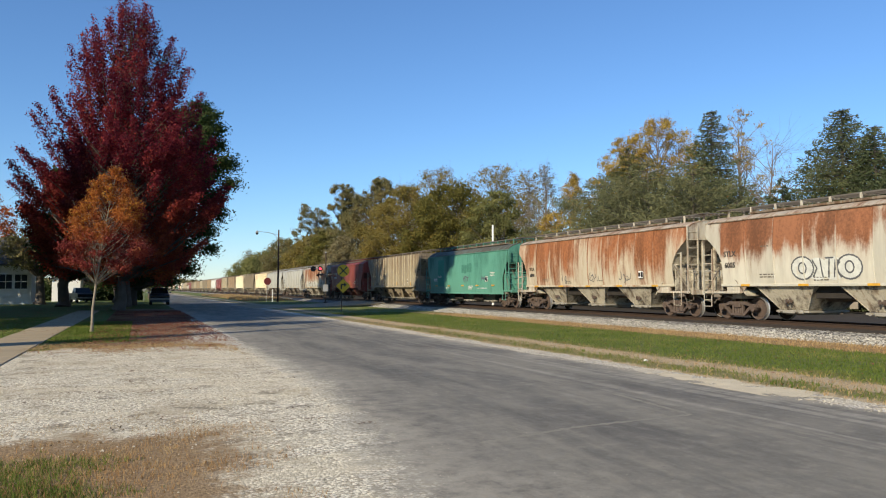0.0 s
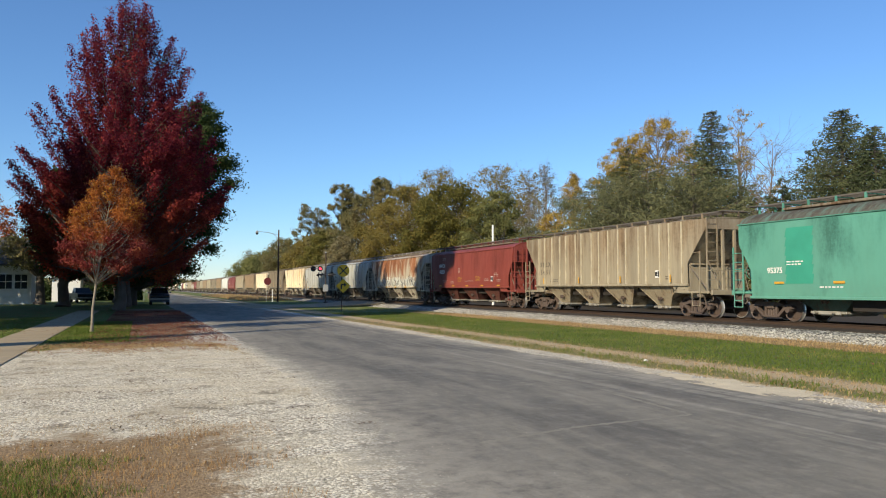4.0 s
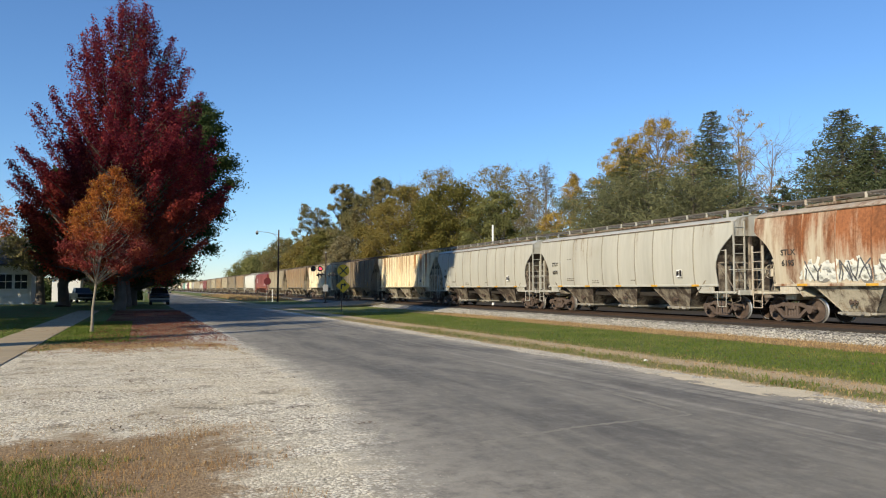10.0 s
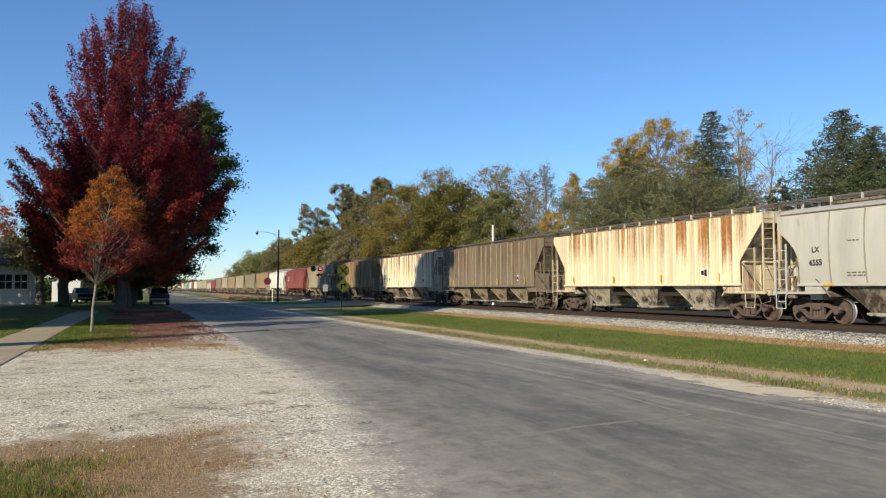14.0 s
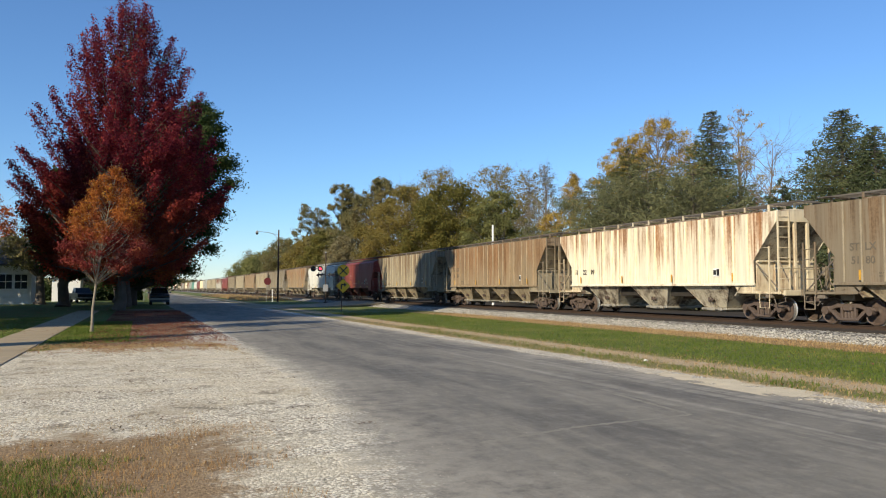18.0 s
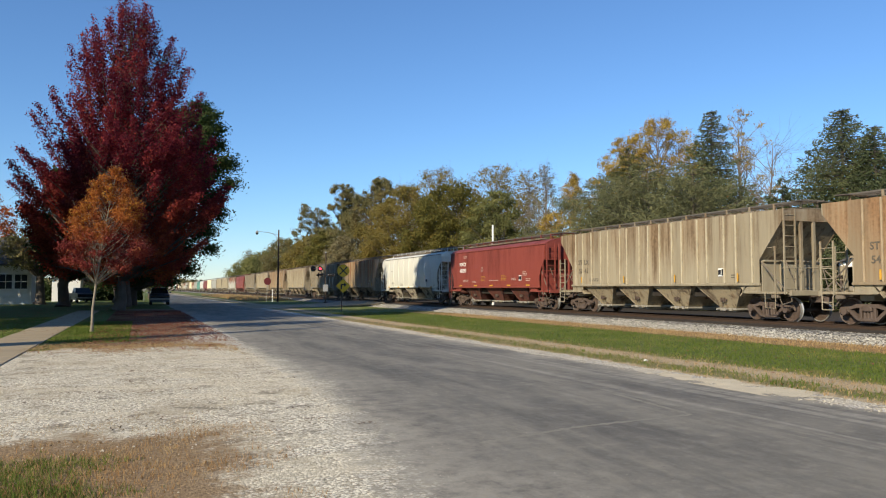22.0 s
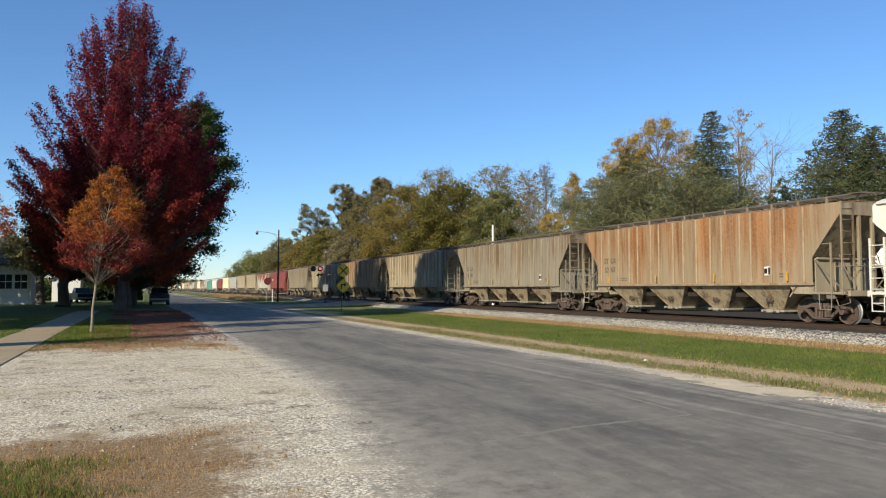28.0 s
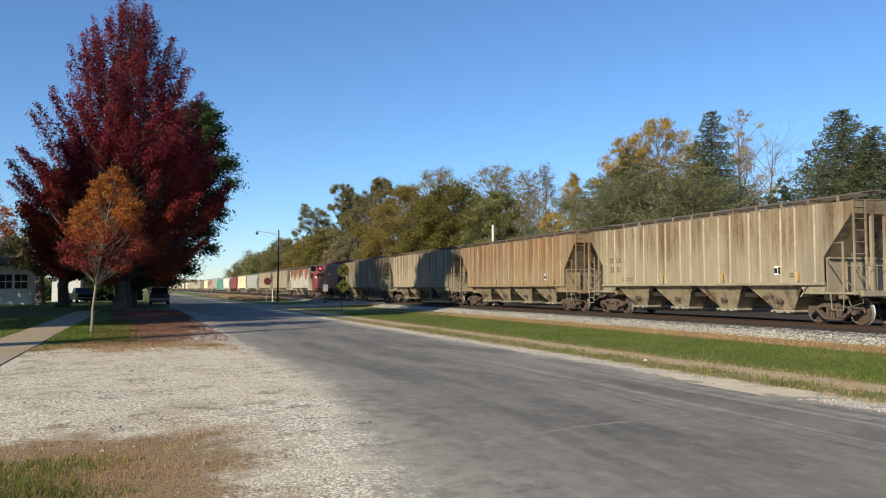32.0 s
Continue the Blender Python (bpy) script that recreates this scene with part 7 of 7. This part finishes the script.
def build_signs():
    # advance warning signs before the crossing
    t = thing("warning_sign_post", "yellow railway crossing disc over a turn arrow diamond on one post", "road sign", pose(14.15, 56.1, 0, 0, 0, -8))
    s = Shape()
    s.box((0, 0.03, 1.55), (0.07, 0.05, 3.3))
    part("post", s, POLE_WOOD, t)
    d = plate_sign(t, "crossing_disc", circle(0.46), pose(0.12, 0, 3.05), YELLOW)
    plate_sign(d, "cross_bar", bar((-0.29, -0.29), (0.29, 0.29), 0.085), pose(0, -0.016, 0), BLACK)
    plate_sign(d, "cross_bar", bar((-0.29, 0.29), (0.29, -0.29), 0.085), pose(0, -0.030, 0), BLACK)
    d = plate_sign(t, "arrow_diamond", [(0.54, 0), (0, 0.54), (-0.54, 0), (0, -0.54)], pose(0.12, 0, 1.90), YELLOW)
    plate_sign(d, "arrow_stem", bar((-0.14, -0.24), (-0.14, 0.12), 0.10), pose(0, -0.016, 0), BLACK)
    plate_sign(d, "arrow_bend", bar((-0.19, 0.10), (0.10, 0.10), 0.10), pose(0, -0.018, 0), BLACK)
    plate_sign(d, "arrow_head", [(0.06, 0.26), (0.26, 0.10), (0.06, -0.06)], pose(0, -0.020, 0), BLACK)
    # stop sign
    t = thing("stop_sign", "dark red octagonal stop sign on a thin post", "stop sign", pose(15.55, 101, 0, 0, 0, -10))
    s = Shape()
    s.tube([(-0.12, 0.04, -0.1), (0, 0.04, 3.0)], 0.035, 8)
    part("post", s, GALV, t)
    d = plate_sign(t, "octagon", circle(0.50, 8, math.pi / 8), pose(0, 0, 2.65), STOP_RED)
    s = Shape()
    s.box((0.55, -0.6, 0.75), (0.10, 0.10, 1.7), 0.01)
    solid("marker_post", s, WHITE, "short white wooden marker post", "post", at=pose(15.55, 101, 0))
    # signs seen from behind, far down the road
    t = thing("road_sign_post", "pale round and diamond signs on a post down the road", "road sign", pose(0.55, 112, 0))
    s = Shape()
    s.box((0, 0.03, 1.4), (0.06, 0.05, 3.0))
    part("post", s, GALV, t)
    plate_sign(t, "disc", circle(0.42), pose(0, 0, 2.75), GALV)
    plate_sign(t, "diamond", [(0.5, 0), (0, 0.5), (-0.5, 0), (0, -0.5)], pose(0, 0, 1.75), GALV)


def flasher(parent, x, z, lit, turn=0):
    """One lamp of a crossing signal: black disc, hood and red lens."""
    d = part("background_disc", shared(("flash", "background_disc"), lambda: ringed(0.30, 0.02)), BLACK, parent, at=pose(x, 0, z, 0, 0, turn))
    part("lens", shared(("flash", "lens"), lambda: ringed(0.125, 0.05)), RED_LIT if lit else RED_DARK, d, "round red lens")
    s = Shape()
    n = 14
    s.sheet([[(0.16 * math.cos(math.pi * i / n), y, 0.16 * math.sin(math.pi * i / n)) for i in range(n + 1)] for y in (0, -0.28)], [[(0.15 * math.cos(math.pi * i / n), y, 0.15 * math.sin(math.pi * i / n)) for i in range(n + 1)] for y in (0, -0.28)])
    part("hood", s, BLACK, d)
    s = Shape()
    s.tube([(0, 0.02, 0), (0, 0.22, 0)], [0.14, 0.09], 10)
    part("lamp_housing", s, BLACK, d)


def ringed(r, depth):
    s = Shape()
    s.loft([[(x, y, z) for x, z in circle(r)] for y in (-depth, 0)], True)
    return s


def build_crossing_signal():
    t = thing("crossing_signal", "railway crossing signal with paired red flashing lights", "crossing signal", pose(19.45, 84.4, 0, 0, 0, -12))
    s = Shape()
    s.tube([(0, 0, 0), (0, 0, 5.7)], 0.075, 10)
    s.box((0, 0, 0.12), (0.45, 0.45, 0.24), 0.03)
    part("mast", s, POLE_WOOD, t, smooth=True)
    s = Shape()
    s.tube([(0, 0, 3.92), (-1.55, 0, 3.92)], 0.035, 8)
    part("arm", s, GALV, t)
    flasher(t, -1.38, 3.92, False)
    flasher(t, -0.62, 3.92, True)
    s = Shape()
    s.tube([(-0.95, 0, 3.22), (0.95, 0, 3.22)], 0.035, 8)
    part("crossarm", s, GALV, t)
    for x in (-0.8, -0.42, 0.42, 0.8):
        flasher(t, x, 3.22, False, 78)
    s = Shape()
    s.box((0, 0.12, 1.75), (0.6, 0.4, 0.8), 0.04)
    part("relay_box", s, GALV, t)
    s = Shape()
    s.loft([[(0.13 * math.cos(a), 0.13 * math.sin(a) - 0.05, z) for a in [2 * math.pi * i / 12 for i in range(12)]] for z in (5.7, 5.85)], True)
    part("bell", s, GALV, t)


def build_poles():
    s = Shape()
    s.tube([(0, 0, 0), (0, 0, 8.3)], [0.13, 0.11], 10)
    solid("flag_pole", s, WHITE, "tall white pole beyond the track", "pole", at=pose(34, 71.2, 0))
    s = Shape()
    s.box((0, 0, 0.025), (0.11, 0.08, 0.05), 0.02)
    solid("litter", s, WHITE, "crumpled white scrap of litter on the grass", "litter", at=pose(11.0, 14.8, 0, 0, 0, 30))


def build_pickup(x, y, paint, label, turn=0.0):
    t = thing("pickup_truck", label, "pickup truck", pose(x, y, 0, 0, 0, turn))
    W = 0.95
    s = Shape()
    prof = [(-2.75, 0.34), (-2.78, 1.02), (-2.6, 1.12), (-1.1, 1.16), (2.7, 1.16), (2.75, 0.34)]
    s.prism(prof, -W, W)
    part("body", s, paint, t)
    s = Shape()
    s.loft([[(-0.92, -1.15, 1.16), (0.92, -1.15, 1.16), (0.92, 0.95, 1.16), (-0.92, 0.95, 1.16)], [(-0.76, -0.45, 1.78), (0.76, -0.45, 1.78), (0.78, 0.75, 1.80), (-0.78, 0.75, 1.80)]], True)
    part("cab", s, paint, t)
    s = Shape()
    s.loft([[(-0.84, -1.11, 1.20), (0.84, -1.11, 1.20), (0.84, -1.13, 1.20), (-0.84, -1.13, 1.20)], [(-0.70, -0.50, 1.74), (0.70, -0.50, 1.74), (0.70, -0.53, 1.74), (-0.70, -0.53, 1.74)]], True)
    part("windshield", s, GLASSY, t)
    s = Shape()
    s.box((0, -2.80, 0.86), (1.15, 0.06, 0.24), 0.02)
    part("grille", s, BLACK, t)
    s = Shape()
    s.box((0, -2.86, 0.60), (1.9, 0.14, 0.20), 0.04)
    part("bumper", s, GALV, t)
    for sx in (-1, 1):
        s = Shape()
        s.box((sx * 0.74, -2.79, 0.88), (0.32, 0.06, 0.2), 0.03)
        part("headlight", s, GLASSY, t)
        s = Shape()
        s.box((sx * 1.08, -0.95, 1.28), (0.2, 0.1, 0.16), 0.03)
        part("mirror", s, paint, t)
        for yy in (-1.8, 1.75):
            s = Shape()
            s.disc((yy, 0.37), 0.37, sx * 0.72, sx * 0.97, 24)
            w = part("wheel", s, BLACK, t)
            s = Shape()
            s.disc((yy, 0.37), 0.2, sx * 0.965, sx * 0.985, 16)
            part("rim", s, GALV, w)


def build_house():
    t = thing("house", "white clapboard house with a dark roof in the shade", "house", pose(-16.9, 93, 0))
    s = Shape()
    s.box((0, 4, 2.1), (12, 8, 4.2))
    wall = part("wall", s, SIDING, t)
    me = boxed((0, 0, 0), (12.02, 0.035, 0.20), 0.008).mesh("clapboard")
    for i in range(20):
        part("clapboard", me, SIDING, wall, at=pose(0, -0.005, 0.25 + 0.2 * i, 6, 0, 0))
    s = Shape()
    s.prism([(-0.6, 4.15), (-0.6, 4.32), (4, 7.4), (8.6, 4.32), (8.6, 4.15), (4, 7.2)], -6.5, 6.5)
    part("roof", s, ROOFING, t)
    for x in (3.55, 5.0, -2.0):
        s = Shape()
        s.box((x, -0.06, 2.45), (1.35, 0.10, 1.75), 0.01)
        w = part("window", s, WHITE, t)
        for dx in (-0.31, 0.31):
            for dz in (-0.4, 0.4):
                s = Shape()
                s.box((x + dx, -0.12, 2.45 + dz), (0.56, 0.02, 0.72))
                part("pane", s, GLASSY, w)
    t = thing("garage", "small white gabled garage", "garage", pose(-9.05, 112, 0))
    s = Shape()
    s.loft([[(-1.7, y, 0), (1.7, y, 0), (1.7, y, 2.9), (0, y, 3.75), (-1.7, y, 2.9)] for y in (0, 5)], True)
    part("wall", s, WHITE, t)
    s = Shape()
    for sx in (-1, 1):
        s.loft([[(sx * 2.0, y, 2.82), (0, y, 3.82), (0, y, 3.92), (sx * 2.0, y, 2.92)] for y in (-0.3, 5.3)], True)
    part("roof", s, ROOFING, t)
    for x in (-0.85, -0.2):
        s = Shape()
        s.box((x, -0.02, 2.15), (0.45, 0.06, 0.6), 0.01)
        part("window", s, GLASSY, t)
    # the open white shed beyond the track
    t = thing("white_shed", "open white-gabled shed with a dark roof beyond the track", "shed", pose(45.0, 34.6, 0, 0, 0, -52))
    s = Shape()
    s.loft([[(-3.1, y, 3.15), (3.1, y, 3.15), (3.1, y, 3.35), (0, y, 4.75), (-3.1, y, 3.35)] for y in (0, 0.12)], True)
    part("gable", s, WHITE, t)
    s = Shape()
    for sx in (-1, 1):
        s.loft([[(sx * 3.5, y, 3.2), (0, y, 4.78), (0, y, 4.92), (sx * 3.5, y, 3.34)] for y in (-0.35, 7.0)], True)
    part("roof", s, ROOFING, t)
    for x in (-3.0, -1.0, 1.0, 3.0):
        for y in (0.06, 6.6):
            s = Shape()
            s.box((x, y, 1.6), (0.16, 0.16, 3.2), 0.01)
            part("post", s, POLE_WOOD, t)
    s = Shape()
    s.box((0, 6.7, 1.7), (6.3, 0.1, 3.4))
    part("back_wall", s, POLE_WOOD, t)
    # pale panels added to stand for the sunlit spots in the dark opening
    for x, z in ((-2.3, 1.1), (-0.3, 1.3)):
        s = Shape()
        s.box((x, 0.3, z), (0.5, 0.08, 1.5), 0.01)
        part("board", s, YOUNG_BARK, t, "pale panel standing in for a sunlit spot")


def rolled(t):
    for (t0, d0), (t1, d1) in zip(ROLLED, ROLLED[1:]):
        if t <= t1:
            return d0 + (d1 - d0) * (t - t0) / (t1 - t0)
    return ROLLED[-1][1]


def motions():
    """The train rolls by; the wheels of the cars that come near turn with it."""
    for car, y0 in CARS:
        walk(car, [(t, pose(RAIL_X, y0 - d, RAIL_Z)) for t, d in ROLLED])
    steps = int(math.degrees(ROLLED[-1][1] / 0.457) / 75) + 1
    rows = {}
    for dy in (-0.89, 0.89):
        rows[dy] = [(32 * i / steps, pose(0, dy, 0.457, math.degrees(rolled(32 * i / steps) / 0.457), 0, 0)) for i in range(steps + 1)]
    for w, dy in ROLLING:
        walk(w, rows[dy])


GLASSY = plain("dark_glass", (0.03, 0.035, 0.04), 0.08, var=0.1, bump=0)
STOP_RED = plain("stop_red", (0.10, 0.015, 0.018), 0.5, var=0.15)
RED_LIT = glow("lit_red_lens", (1.0, 0.03, 0.05), 6.0)
RED_DARK = plain("unlit_red_lens", (0.10, 0.01, 0.012), 0.25, var=0.1, bump=0)
SIDING = plain("white_siding", (0.72, 0.72, 0.70), 0.7, var=0.1)
ROOFING = plain("grey_shingles", (0.07, 0.065, 0.065), 0.9, var=0.4, scale=2, fine=20, bump=0.5)
BLUE_PAINT = plain("dark_blue_car_paint", (0.045, 0.062, 0.11), 0.3, 0.2, var=0.1, bump=0)
DARK_PAINT = plain("dark_car_paint", (0.03, 0.03, 0.035), 0.3, 0.2, var=0.1, bump=0)
CINDER_LEAF = plain("earth_with_leaf_bits", (0.23, 0.16, 0.10), 0.95, var=0.5, scale=1.2, fine=30, bump=0.5)
SAND = plain("pale_road_sand", (0.60, 0.51, 0.36), 0.95, var=0.3, scale=2.2, fine=45, bump=0.4)
SEAM = plain("pale_seam", (0.262, 0.238, 0.19), 0.85, var=0.3, scale=5)
BALLAST_STONE = chip_mat("ballast_chip", (0.19, 0.175, 0.15), (0.55, 0.52, 0.455))

build_ground()
build_track()
build_house()
build_street_lamp()
build_signs()
build_crossing_signal()
build_poles()
build_pickup(1.95, 86.5, BLUE_PAINT, "dark blue pickup truck parked under the trees")
build_pickup(-6.6, 103, DARK_PAINT, "dark pickup truck parked in the shaded drive", 14)
build_trees()
build_small_plants()
TRAIN = build_train()
motions()
